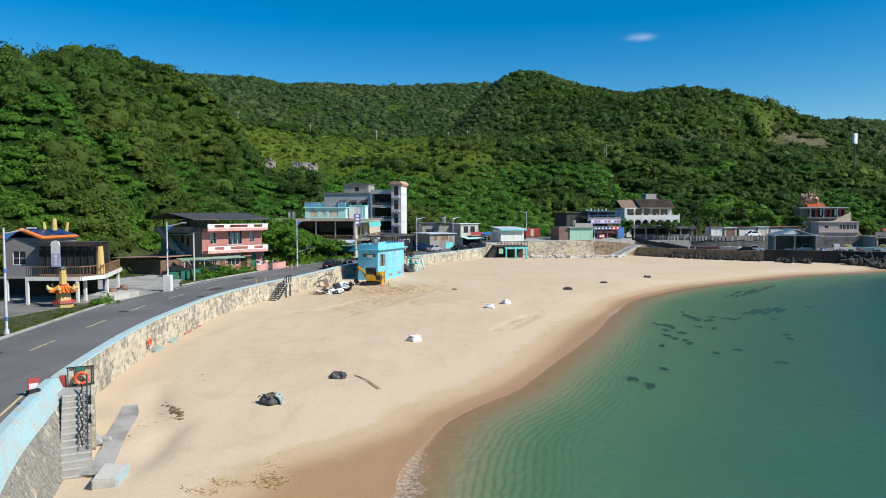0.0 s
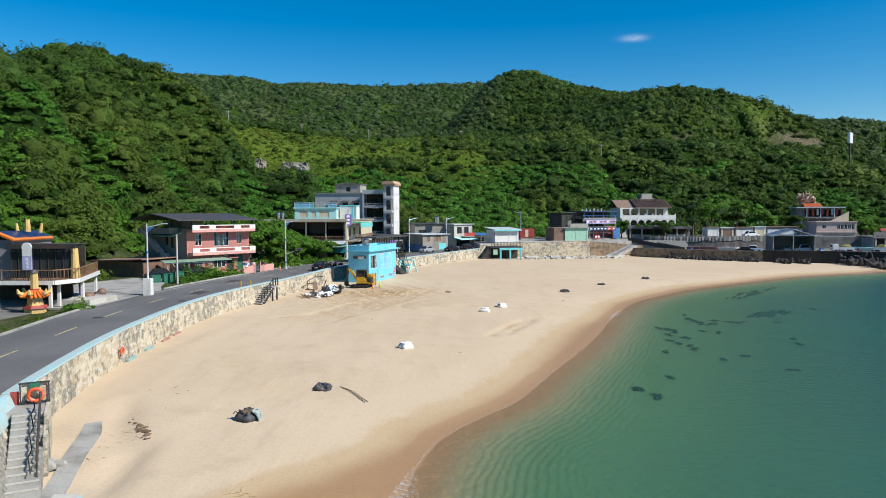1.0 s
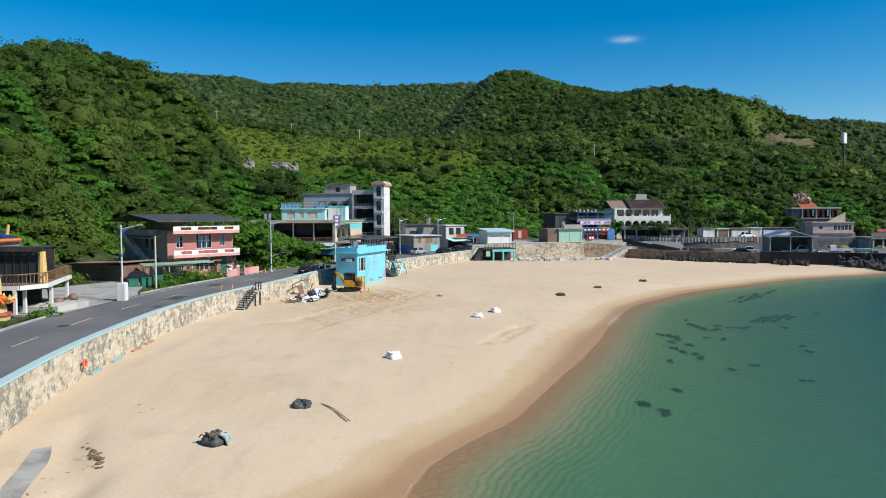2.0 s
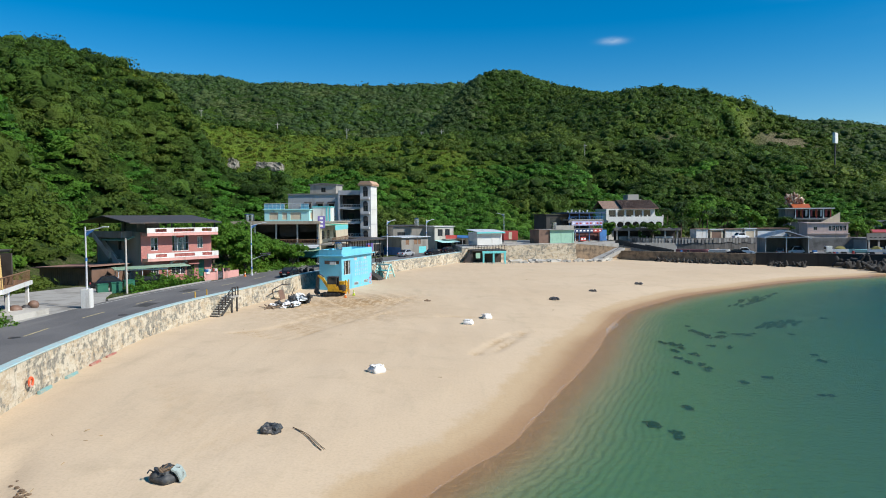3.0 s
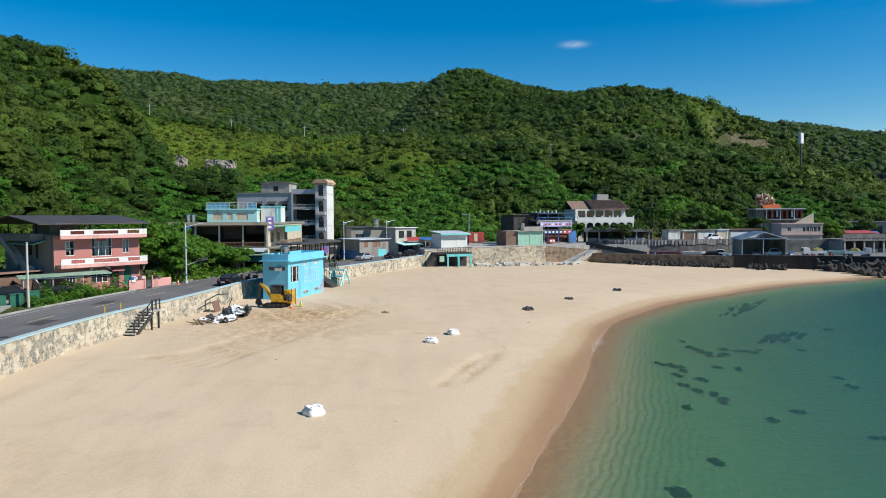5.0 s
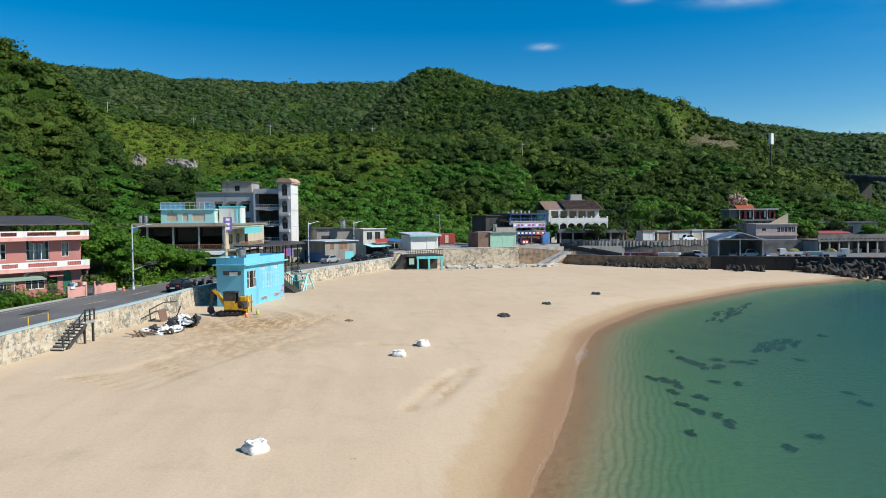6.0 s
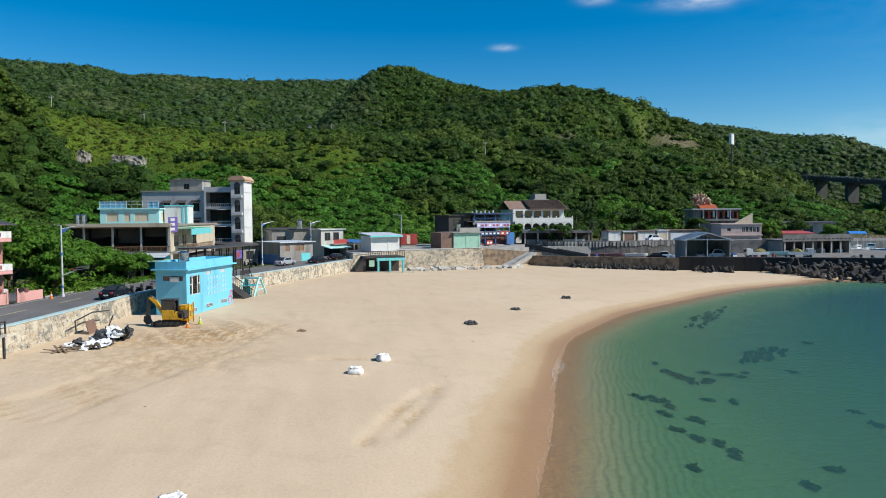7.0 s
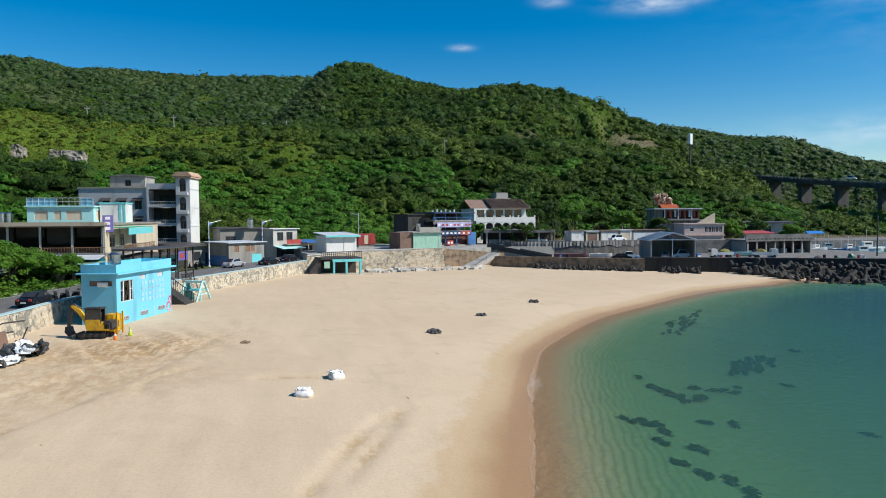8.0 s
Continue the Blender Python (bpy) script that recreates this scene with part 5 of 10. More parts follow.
# A dark sheet on the wall paints the shade of the doorway
part("side_door", boxes((6.85, 8.0, -0.03, -0.003, 3.3, 5.3)), ROOM_SHADE, house, "dark sheet standing for an open doorway")
part("door_hood", extrude_profile(bmesh.new(), [(-0.9, 5.35), (-0.004, 5.75), (-0.004, 5.65), (-0.9, 5.25)], 6.7, 8.3), PINK, house, "small pink hood over the doorway", m=Matrix(((0, 1, 0, 0), (1, 0, 0, 0), (0, 0, 1, 0), (0, 0, 0, 1))))
part("hung_cloth", boxes((5.3, 6.5, -0.06, -0.01, 9.15, 9.42)), RED_PAINT, house, "red cloth hung over the upper window")
for h in up_f:
    window(house, h, bars=2 if h[1] - h[0] > 2 else 1, cross=1, pane=CLEAR_GLASS)
for h in left_up:
    window(house, h, bars=1, frame_mat=DARK_METAL, m=left_axes(pd))
for x0, x1, z0, z1 in ((5.0, 5.85, 7.3, 9.4), (5.95, 6.85, 7.3, 9.4), (1.5, 2.0, 7.9, 9.1), (8.7, 9.4, 7.6, 9.1)):
    part("curtain", boxes((x0, x1, 0.15, 0.17, z0, z1)), WHITE, house, "white curtain behind the window")
arch = bmesh.new()
extrude_profile(arch, [(5.5 + 1.4 * math.cos(a), 5.45 + 0.6 * math.sin(a)) for a in np.linspace(math.pi, 0, 11)] + [(5.5 + 1.2 * math.cos(a), 5.4 + 0.45 * math.sin(a)) for a in np.linspace(0, math.pi, 11)], -0.35, -0.01)
part("arch", arch, WHITE, house)
part("floor_slab", boxes((0.2, pw - 0.2, 0.2, pd - 0.2, 6.2, 6.4)), CEMENT_GREY, house)
part("floor_slab", boxes((0.2, pw - 0.2, 0.2, pd - 0.2, 9.8, 10.0)), CEMENT_GREY, house)
for zb in (5.95, 9.45):
    bal = part("balcony", boxes((0.15, pw + 0.25, -1.45, -0.003, zb, zb + 0.42), bevel=0.02), PINK_BAND, house)
    solid = [(0.15, 0.5), (2.05, 3.0), (3.3, 4.1), (7.3, 8.4), (10.0, pw + 0.25)]
    gaps = [(0.5, 2.05), (4.1, 7.3), (8.4, 10.0)]
    part("parapet", boxes((0.15, pw + 0.25, -1.45, -1.3, zb + 0.424, zb + 0.56), (0.15, pw + 0.25, -1.46, -1.29, zb + 0.98, zb + 1.12),
                          *[(a, b, -1.45, -1.3, zb + 0.56, zb + 0.98) for a, b in ((0.15, 1.35), (3.0, 4.1), (7.3, 8.5), (10.1, pw + 0.25))]), WHITE, bal, "white balcony parapet")
    for a, b in ((1.35, 3.0), (4.1, 7.3), (8.5, 10.1)):
        lattice(bal, a, b, -1.42, zb + 0.56, zb + 0.98, int((b - a) / 0.18), RED_LATTICE)
    part("parapet", boxes((pw + 0.1, pw + 0.25, -1.29, -0.003, zb + 0.424, zb + 1.12)), WHITE, bal)
part("roof", gable_roof(pw + 1.3, pd + 1.0, 11.35, 12.35, 0.9, "x"), DARK_METAL, house, "dark corrugated sheet roof", m=pose(-1.7, -1.2, 0))
for x, y in ((0.3, -1.0), (4.0, -1.0), (7.6, -1.0), (pw, -1.0), (0.3, 5), (pw, 5), (0.3, pd - 0.4), (pw, pd - 0.4), (5, pd - 0.4)):
    part("roof_post", boxes((x - 0.07, x + 0.07, y - 0.07, y + 0.07, 9.87 if y < 0 else 10.0, 11.3 if y < 0 else 11.5)), IRON, house)
part("roof_room", boxes((1.0, 4.4, 3.0, 7.5, 10.0, 11.6)), CEMENT_GREY, house)
part("side_terrace", boxes((-1.5, -0.005, 2.5, 12.5, 9.2, 10.1)), CEMENT_GREY, house, "grey rendered side terrace parapet")
part("awning", extrude_profile(bmesh.new(), [(-1.6, 8.9), (0, 9.4), (0, 9.3), (-1.6, 8.8)], 1.5, 8.5), GREEN_METAL, house, "faded green sheet awning")
for i in range(16):
    part("stair_step", boxes((-1.25, -0.01, 1.0 + 0.30 * i, 1.32 + 0.30 * i, 3.1, 3.3 + 0.19 * i)), CONCRETE_LIGHT, house)
part("stair_rail", extrude_profile(bmesh.new(), [(0.9, 3.3), (5.9, 6.4), (5.9, 7.2), (0.9, 4.1)], 0, 0.1), CONCRETE_LIGHT, house, m=pose(-1.26, 0, 0, 0, 0, 90))
for i in range(16):
    part("stair_step", boxes((-1.45, -0.2, 6.4 + 0.30 * i, 6.72 + 0.30 * i, 6.3 + 0.185 * i, 6.48 + 0.185 * i)), CONCRETE_LIGHT, house)
part("stair_rail", extrude_profile(bmesh.new(), [(6.2, 6.2), (11.2, 9.3), (11.2, 10.1), (6.2, 7.1)], 0, 0.1), CONCRETE_LIGHT, house, m=pose(-1.46, 0, 0, 0, 0, 90))
fence = thing("pink_garden_wall", between((-30.9, 114.6), (-27.5, 120.4)), "low pink garden wall beside the road", "garden wall")
part("wall", boxes((0, 2.4, 0, 0.18, 2.9, 4.3), (3.6, 6.6, 0, 0.18, 2.9, 4.2), (2.3, 2.5, -0.05, 0.23, 2.9, 4.6), (3.5, 3.7, -0.05, 0.23, 2.9, 4.6)), PINK_BAND, fence)
part("letterbox", boxes((0.3, 0.9, -0.12, -0.003, 4.0, 4.7)), WHITE, fence)
part("gate", boxes((2.5, 3.5, 0.05, 0.1, 3.1, 4.2)), STEEL, fence)
for k, (mat, x, z) in enumerate(((WHITE, 1.0, 4.3), (RED_PAINT, 1.6, 4.3), (WHITE, 2.1, 4.3), (BLACK, 3.9, 4.2), (BLUE_PAINT, 0.5, 4.3), (BROWN, 4.6, 4.2), (DARK_METAL, 1.3, 4.3))):
    solo("basket", tubes(((0, 0, 0), (0, 0, 0.35), 0.28, 0.34), n=10), mat, "plastic basket standing on the pink garden wall", "basket", "baskets", m=between((-30.9, 114.6), (-27.5, 120.4)) @ pose(x, 0.09, z))

# low brown shed, green canopy, bins
A, B = (-52.5, 112.0), (-43.6, 108.2)
shed = thing("brown_shed", between(A, B), "low brown sheet-metal shed with a rusty roof", "shed")
shell(shed, span(A, B), 8.0, 2.8, 5.3, BROWN, ((2.0, 7.4, 2.9, 4.7),), (), ())
part("door", boxes((2.05, 7.35, 0.08, 0.14, 2.9, 4.65)), BROWN, shed)
for k in range(24):
    part("board", boxes((0.1 + 0.4 * k, 0.42 + 0.4 * k, -0.03, -0.003, 2.85, 5.2)), BROWN, shed)
part("roof", extrude_profile(bmesh.new(), [(-0.5, 5.35), (span(A, B) + 0.5, 5.75), (span(A, B) + 0.5, 5.6), (-0.5, 5.2)], -0.8, 8.4), surface("rusty_roof", (0.30, 0.17, 0.13), (0.20, 0.11, 0.08), 0.7), shed, "rusty brown sheet roof")
canopy = thing("green_canopy", between((-39.6, 106.5), (-34.2, 109.5)), "pale green sheet canopy on slim posts", "canopy")
cl = span((-39.6, 106.5), (-34.2, 109.5))
part("roof", extrude_profile(bmesh.new(), [(-0.3, 5.35), (cl + 3.0, 5.55), (cl + 3.0, 5.45), (-0.3, 5.25)], -0.3, 4.5), GREEN_METAL, canopy)
for x in (0.2, cl / 2, cl):
    for y in (0, 4.2):
        part("post", tubes(((x, y, 2.9), (x, y, 5.4), 0.05)), GALV, canopy)
part("beam", boxes((0, cl, -0.05, 0.05, 5.12, 5.24)), GALV, canopy)
for k, (x, y, s) in enumerate(((-38.0, 98.8, 1.0), (-36.7, 99.6, 1.1), (-35.6, 100.6, 1.25))):
    bin_ = thing("rubbish_bin", pose(x, y, 3.0, 0, 0, 35), "green metal rubbish container beside the road", "bin", "green bins")
    part("body", boxes((-0.6, 0.6, -0.5, 0.5, 0, 1.1 * s), bevel=0.03), GREEN_PAINT, bin_)
    part("lid", boxes((-0.63, 0.63, -0.53, 0.53, 1.105 * s, 1.2 * s), bevel=0.02), GREEN_PAINT, bin_)

# restaurant on the left with a deck on posts
shop = thing("deck_restaurant", pose(-46.7, 76.0, 0, 0, 0, 0), "grey two-level restaurant with navy tiled gate roof and timber deck", "restaurant")
SHOP_GREY = surface("grey_shop_render", (0.235, 0.22, 0.225), (0.16, 0.15, 0.15), 0.85, 0.4, 0.4, streak=True)
shell(shop, 3.9, 7.0, 5.6, 9.7, SHOP_GREY, ((0.85, 2.25, 6.85, 8.3),), (), ())
window(shop, (0.85, 2.25, 6.85, 8.3), bars=1, cross=1)
part("roof", gable_roof(3.9, 7.0, 9.7, 10.55, 0.3, "y", 0.18), NAVY_TILE, shop, "navy glazed tile roof")
ridge_cap = bmesh.new()
for k in range(19):
    u = k / 18
    x = -0.3 + 4.5 * u
    z = 9.72 + 0.9 * (1 - abs(2 * u - 1))
    tube(ridge_cap, (x, -0.42, z - 0.05), (x, 0.15, z + 0.02), 0.13, n=8)
part("tile_edge", ridge_cap, ORANGE, shop, "orange roll-tile gable edge")
part("tile_edge", tubes(*[((4.28, 0.1 + 0.3 * k, 9.62), (4.0, 0.1 + 0.3 * k, 9.8), 0.13) for k in range(23)]), ORANGE, shop, "orange roll-tile eave")
part("ridge_ornament", tubes(((3.0, 4.2, 10.4), (3.0, 4.2, 11.7), 0.32, 0.24), ((2.1, 3.9, 10.5), (2.0, 3.9, 11.3), 0.2, 0.13), ((4.1, 4.6, 10.3), (4.3, 4.6, 11.3), 0.2, 0.13)), ORNAMENT_YELLOW, shop, "yellow ridge ornament")
deck = part("deck", prism(bmesh.new(), [(4.35, -3.25), (9.75, -3.25), (10.85, -0.8), (8.0, 8.9), (3.95, 8.9), (3.95, -0.05), (4.35, -0.05)], 5.72, 5.92), WOOD, shop, "brown timber deck")
part("deck_edge", boxes((4.2, 9.8, -3.42, -3.26, 5.5, 5.9)), WHITE, deck)
part("deck_edge", boxes((0, 2.75, -0.16, 0.0, 5.5, 5.9)), WHITE, deck, m=pose(9.8, -3.3, 0, 0, 0, 66))
part("deck_edge", boxes((0, 10.1, -0.16, 0.0, 5.5, 5.9)), WHITE, deck, m=pose(10.92, -0.8, 0, 0, 0, 106.4))
part("floor", boxes((-6.0, 3.9, -0.4, -0.02, 5.45, 5.62)), CEMENT_GREY, shop)
for x, y, z0 in ((4.35, -3.3, 2.9), (9.45, -3.3, 3.3), (9.45, -1.8, 3.3), (10.0, 1.6, 2.9), (7.9, 8.5, 2.9), (0.3, -0.2, 2.9)):
    part("deck_post", boxes((x - 0.13, x + 0.13, y - 0.13, y + 0.13, z0, 5.5)), WHITE, shop)
for k in range(26):
    x = 4.3 + 5.45 * k / 25
    part("baluster", boxes((x - 0.02, x + 0.02, -3.36, -3.32, 5.92, 6.85)), IRON, shop)
part("deck_rail", boxes((4.25, 9.8, -3.4, -3.3, 6.85, 6.94)), WOOD, shop)
for side_rail, L in ((pose(9.75, -3.3, 0, 0, 0, 66), 2.7), (pose(10.85, -0.8, 0, 0, 0, 106.4), 10.0)):
    for k in range(int(L / 0.4) + 1):
        part("baluster", boxes((0.4 * k - 0.02, 0.4 * k + 0.02, -0.02, 0.02, 5.92, 6.85)), WOOD, shop, m=side_rail)
    part("deck_rail", boxes((0, L, -0.05, 0.05, 6.85, 6.94)), WOOD, shop, m=side_rail)
# the dark glass room on the deck below an iron pergola
for k in range(7):
    part("rafter", boxes((4.0 + 0.95 * k, 4.1 + 0.95 * k, -0.9, 2.6, 9.0, 9.2)), IRON, shop)
part("fascia", boxes((3.95, 10.7, -0.95, -0.8, 8.85, 9.3)), IRON, shop)
part("pergola_sheet", boxes((3.95, 10.0, -0.7, 2.6, 9.21, 9.27)), DARK_METAL, shop)
part("column", tubes(((10.3, -0.3, 5.92), (10.3, -0.3, 8.85), 0.46, 0.30), n=10), ORNAMENT_YELLOW, shop, "yellow plaster column")
part("glass_front", boxes((4.0, 9.9, -0.44, -0.4, 5.92, 8.85)), GLASS, shop)
for k in range(9):
    part("mullion", boxes((4.0 + 0.74 * k, 4.05 + 0.74 * k, -0.52, -0.45, 5.92, 8.85)), IRON, shop)
part("back_wall", boxes((4.0, 9.3, 3.6, 3.8, 5.92, 8.85)), ROOM_SHADE, shop)
# Dark sheet painting the shade of the open space below the deck
part("under_deck_shade", boxes((-6.0, 8.0, 3.4, 3.6, 2.9, 5.45)), ROOM_SHADE, shop)
part("under_side_wall", boxes((-6.0, -5.8, -0.3, 3.4, 2.9, 5.45)), CEMENT_GREY, shop)
board = solo("menu_board", boxes((-0.48, 0.48, -0.06, 0.06, 0, 2.3), bevel=0.05), LILAC, "upright lilac and white sign board on the deck edge", "sign board", m=pose(-39.3, 72.55, 6.9, 0, 0, 0))
part("panel", tubes(((0, -0.08, 2.2), (0, 0.08, 2.2), 0.46), n=20), WHITE, board, "white rounded sign head")
part("panel", boxes((-0.42, 0.42, -0.07, -0.061, 1.35, 2.1)), WHITE, board)
for k in range(3):
    part("text_bar", boxes((-0.12, 0.12, -0.076, -0.062, 0.2 + 0.36 * k, 0.45 + 0.36 * k)), WHITE, board)
part("leg", boxes((-0.06, 0.06, 0.065, 0.12, -1.0, 0.5)), IRON, board)
pagoda = thing("stone_lantern", pose(-38.0, 71.4, 2.95, 0, 0, 12), "yellow and orange tiled pagoda lantern beside the road", "lantern")
part("plinth", tubes(((0, 0, 0), (0, 0, 0.5), 0.95, 0.9), n=6), ORNAMENT_YELLOW, pagoda)
part("plinth_band", tubes(((0, 0, 0.5), (0, 0, 0.78), 1.08, 1.0), n=6), RED_PAINT, pagoda)
part("lower_shaft", tubes(((0, 0, 0.78), (0, 0, 1.5), 0.72, 0.62), n=6), ORNAMENT_YELLOW, pagoda)
part("tiled_eave", tubes(((0, 0, 1.55), (0, 0, 2.15), 1.2, 0.45), n=6), ORANGE, pagoda, "orange tiled lantern eave")
for k in range(20):
    a = 2 * math.pi * k / 20
    part("roll_tile", tubes(((0.45 * math.cos(a), 0.45 * math.sin(a), 2.18), (1.25 * math.cos(a), 1.25 * math.sin(a), 1.62), 0.07, 0.09), n=6), ORANGE, pagoda)
for k in range(6):
    a = math.pi * (k / 3 + 1 / 6)
    c, s = math.cos(a), math.sin(a)
    part("upturned_corner", tubes(((0.9 * c, 0.9 * s, 1.85), (1.3 * c, 1.3 * s, 1.95), 0.16, 0.2), ((1.3 * c, 1.3 * s, 1.95), (1.42 * c, 1.42 * s, 2.35), 0.2, 0.07), n=7), ORNAMENT_YELLOW, pagoda)
part("upper_shaft", tubes(((0, 0, 2.15), (0, 0, 3.85), 0.36, 0.33), n=8), ORNAMENT_YELLOW, pagoda)
part("shaft_band", tubes(((0, 0, 2.15), (0, 0, 2.35), 0.42, 0.42), n=8), RED_PAINT, pagoda)
part("cap", tubes(((0, 0, 3.85), (0, 0, 4.1), 0.45, 0.3), n=8), DARK_METAL, pagoda)
for x, y, r, h, mat, lab in ((-34.6, 78.6, 0.6, 1.0, BROWN, "brown glazed jar by the forecourt"), (-35.5, 83.2, 0.5, 0.9, BROWN, "brown glazed jar by the forecourt"), (-34.7, 80.4, 0.45, 0.8, DARK_METAL, "dark glazed jar by the forecourt")):
    bm = bmesh.new()
    bmesh.ops.create_uvsphere(bm, u_segments=14, v_segments=8, radius=r)
    for v in bm.verts:
        v.co.z = v.co.z * h * 0.5 / r + h / 2
    solo("glazed_jar", bm, mat, lab, "jar", "glazed jars", smooth=True, m=pose(x - 2.0, y, ROAD_Z))
solo("low_planter", prism(bmesh.new(), [(-34.6, 74.8), (-34.2, 79.8), (-37.6, 80.2), (-38.4, 75.2)], 2.9, 3.75), CONCRETE_LIGHT, "low white planter wall by the forecourt", "planter", kind="structure")
mural = solo("carved_post", tubes(((0, 0, 0), (0, 0, 1.2), 0.26, 0.2), ((0, 0, 1.2), (0, 0, 2.6), 0.2, 0.3), n=10), PURPLE, "purple carved post under the deck", "post", m=pose(-37.9, 79.6, 3.0))

SCREEN_BROWN = surface("brown_screen", (0.050, 0.036, 0.026), (0.028, 0.022, 0.018), 0.7)
# restaurant with the broad flat roof
A, B = (-35.0, 148.0), (-19.6, 147.2)
rest = thing("restaurant", between(A, B), "open-fronted restaurant under a broad flat roof", "restaurant")
rwid, rdep = span(A, B), 34.0
part("roof", boxes((-0.95, rwid + 0.2, -0.9, rdep, 10.75, 11.05)), surface("roof_brown_grey", (0.28, 0.24, 0.20), (0.17, 0.15, 0.13), 0.8), rest, "brown-grey flat roof")
part("roof_edge", boxes((-1.0, rwid + 0.25, -1.02, -0.904, 10.66, 11.2)), surface("tan_roof_edge", (0.44, 0.37, 0.28), (0.26, 0.21, 0.16), 0.7, streak=True), rest)
part("upper_floor", boxes((-1.0, rwid, 0, rdep - 2, 6.6, 6.95)), CONCRETE, rest)
part("room_back", boxes((-1.0, rwid, 7.0, 7.2, 6.95, 10.74)), ROOM_SHADE, rest)
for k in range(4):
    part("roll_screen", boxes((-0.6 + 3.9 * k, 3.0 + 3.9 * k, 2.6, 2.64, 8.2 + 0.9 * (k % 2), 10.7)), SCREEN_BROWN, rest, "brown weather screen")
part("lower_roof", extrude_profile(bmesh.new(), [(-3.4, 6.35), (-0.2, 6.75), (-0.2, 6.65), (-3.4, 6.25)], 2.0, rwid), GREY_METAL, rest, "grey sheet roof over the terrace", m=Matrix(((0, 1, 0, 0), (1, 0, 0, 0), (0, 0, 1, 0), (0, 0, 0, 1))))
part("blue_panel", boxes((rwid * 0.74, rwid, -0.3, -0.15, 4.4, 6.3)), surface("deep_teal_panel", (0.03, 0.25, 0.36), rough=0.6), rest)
part("room_back", boxes((-1.0, rwid, 4.0, 4.2, 2.9, 6.59)), ROOM_SHADE, rest)
part("side_wall", wall_panel(rdep - 2, 2.9, 10.74, 0.2, [(2.0, 5.0, 7.6, 9.4), (7.5, 10.0, 7.6, 9.4), (14, 17, 7.6, 9.4)]), CREAM, rest, m=pose(rwid, 0, 0, 0, 0, 90))
for h in ((2.0, 5.0, 7.6, 9.4), (7.5, 10.0, 7.6, 9.4), (14, 17, 7.6, 9.4)):
    window(rest, h, bars=1, frame_mat=CREAM, m=pose(rwid, 0, 0, 0, 0, 90))
part("balcony", boxes((rwid + 0.005, rwid + 2.2, 1.0, 20, 6.6, 6.85)), CONCRETE, rest)
for k in range(34):
    part("baluster", boxes((rwid + 2.1, rwid + 2.16, 1.2 + 0.55 * k, 1.26 + 0.55 * k, 6.854, 7.85)), WOOD, rest)
part("balcony_rail", boxes((rwid + 2.08, rwid + 2.18, 1.1, 20, 7.85, 7.95)), WOOD, rest)
for k in range(5):
    x = -0.8 + (rwid + 0.6) * k / 4
    part("column", boxes((x - 0.12, x + 0.12, 0.0, 0.24, 6.95, 10.74)), CONCRETE_LIGHT, rest)
    part("column", boxes((x - 0.18, x + 0.18, 0.1, 0.46, 2.9, 6.59)), CONCRETE_LIGHT, rest)
part("parapet", boxes((-1.0, rwid * 0.3, -0.14, -0.02, 6.6, 7.5)), CEMENT_GREY, rest)
part("ceiling_beam", boxes(*[(-0.9, rwid, 0.6 + 1.5 * k, 0.72 + 1.5 * k, 10.45, 10.745) for k in range(4)]), BROWN, rest)
for k in range(7):
    part("dining_table", boxes((0.4 + 2.1 * k, 1.6 + 2.1 * k, 1.0, 1.7, 7.62, 7.68), (0.95 + 2.1 * k, 1.05 + 2.1 * k, 1.3, 1.4, 6.955, 7.62)), WOOD, rest)
part("rail", boxes((rwid * 0.3, rwid, -0.1, -0.04, 7.7, 7.78), *[(rwid * 0.3 + 0.35 * k, rwid * 0.3 + 0.05 + 0.35 * k, -0.1, -0.04, 6.96, 7.7) for k in range(30)]), WOOD, rest)
part("ground_canopy", extrude_profile(bmesh.new(), [(0.0, 5.6), (rwid, 5.9), (rwid, 5.8), (0.0, 5.5)], -5.5, -0.3), GREEN_METAL, rest, "pale green awning over the terrace")
part("ground_canopy", boxes((0.0, rwid * 0.8, -6.2, -5.55, 5.15, 5.5)), WHITE, rest)
for x in (0.4, 6, 11):
    part("canopy_post", boxes((x - 0.06, x + 0.06, -5.5, -5.38, 2.9, 5.5)), WHITE, rest)
part("logo_panel", tubes(((4.0, -6.28, 5.0), (4.0, -6.22, 5.0), 0.7), n=3), PINK, rest, "pink and white triangular panel")
up = thing("rooftop_rooms", between(A, B) @ pose(2.9, 7.6, 11.05) @ Matrix.Diagonal((0.81, 1, 1, 1)), "pale turquoise rooftop rooms with blue-screened railing", "rooftop rooms")
shell(up, 11.0, 8.0, 0, 2.3, TEAL_PALE, [(1.2, 3.4, 0.4, 1.8), (4.4, 5.6, 0.4, 1.8), (6.4, 9.0, 0.4, 1.8)], (), [(1, 3, 0.4, 1.8), (4, 6, 0.4, 1.8)])
for h in ((1.2, 3.4, 0.4, 1.8), (4.4, 5.6, 0.4, 1.8), (6.4, 9.0, 0.4, 1.8)):
    part("shutter", boxes((h[0], h[1], 0.08, 0.12, h[2], h[3])), CREAM, up)
for h in ((1, 3, 0.4, 1.8), (4, 6, 0.4, 1.8)):
    part("shutter", boxes((h[0], h[1], 0.08, 0.12, h[2], h[3])), CREAM, up, m=right_axes(11.0))
part("roof", boxes((-0.3, 11.3, -0.3, 8.3, 2.304, 2.5)), TEAL_PALE, up)
part("screen", boxes((0, 5.0, 0.0, 0.06, 2.5, 3.5), (9, 11, 0.0, 0.06, 2.5, 3.5)), surface("blue_screen", (0.18, 0.45, 0.62), rough=0.4), up, "blue sheet screen on the rooftop railing")
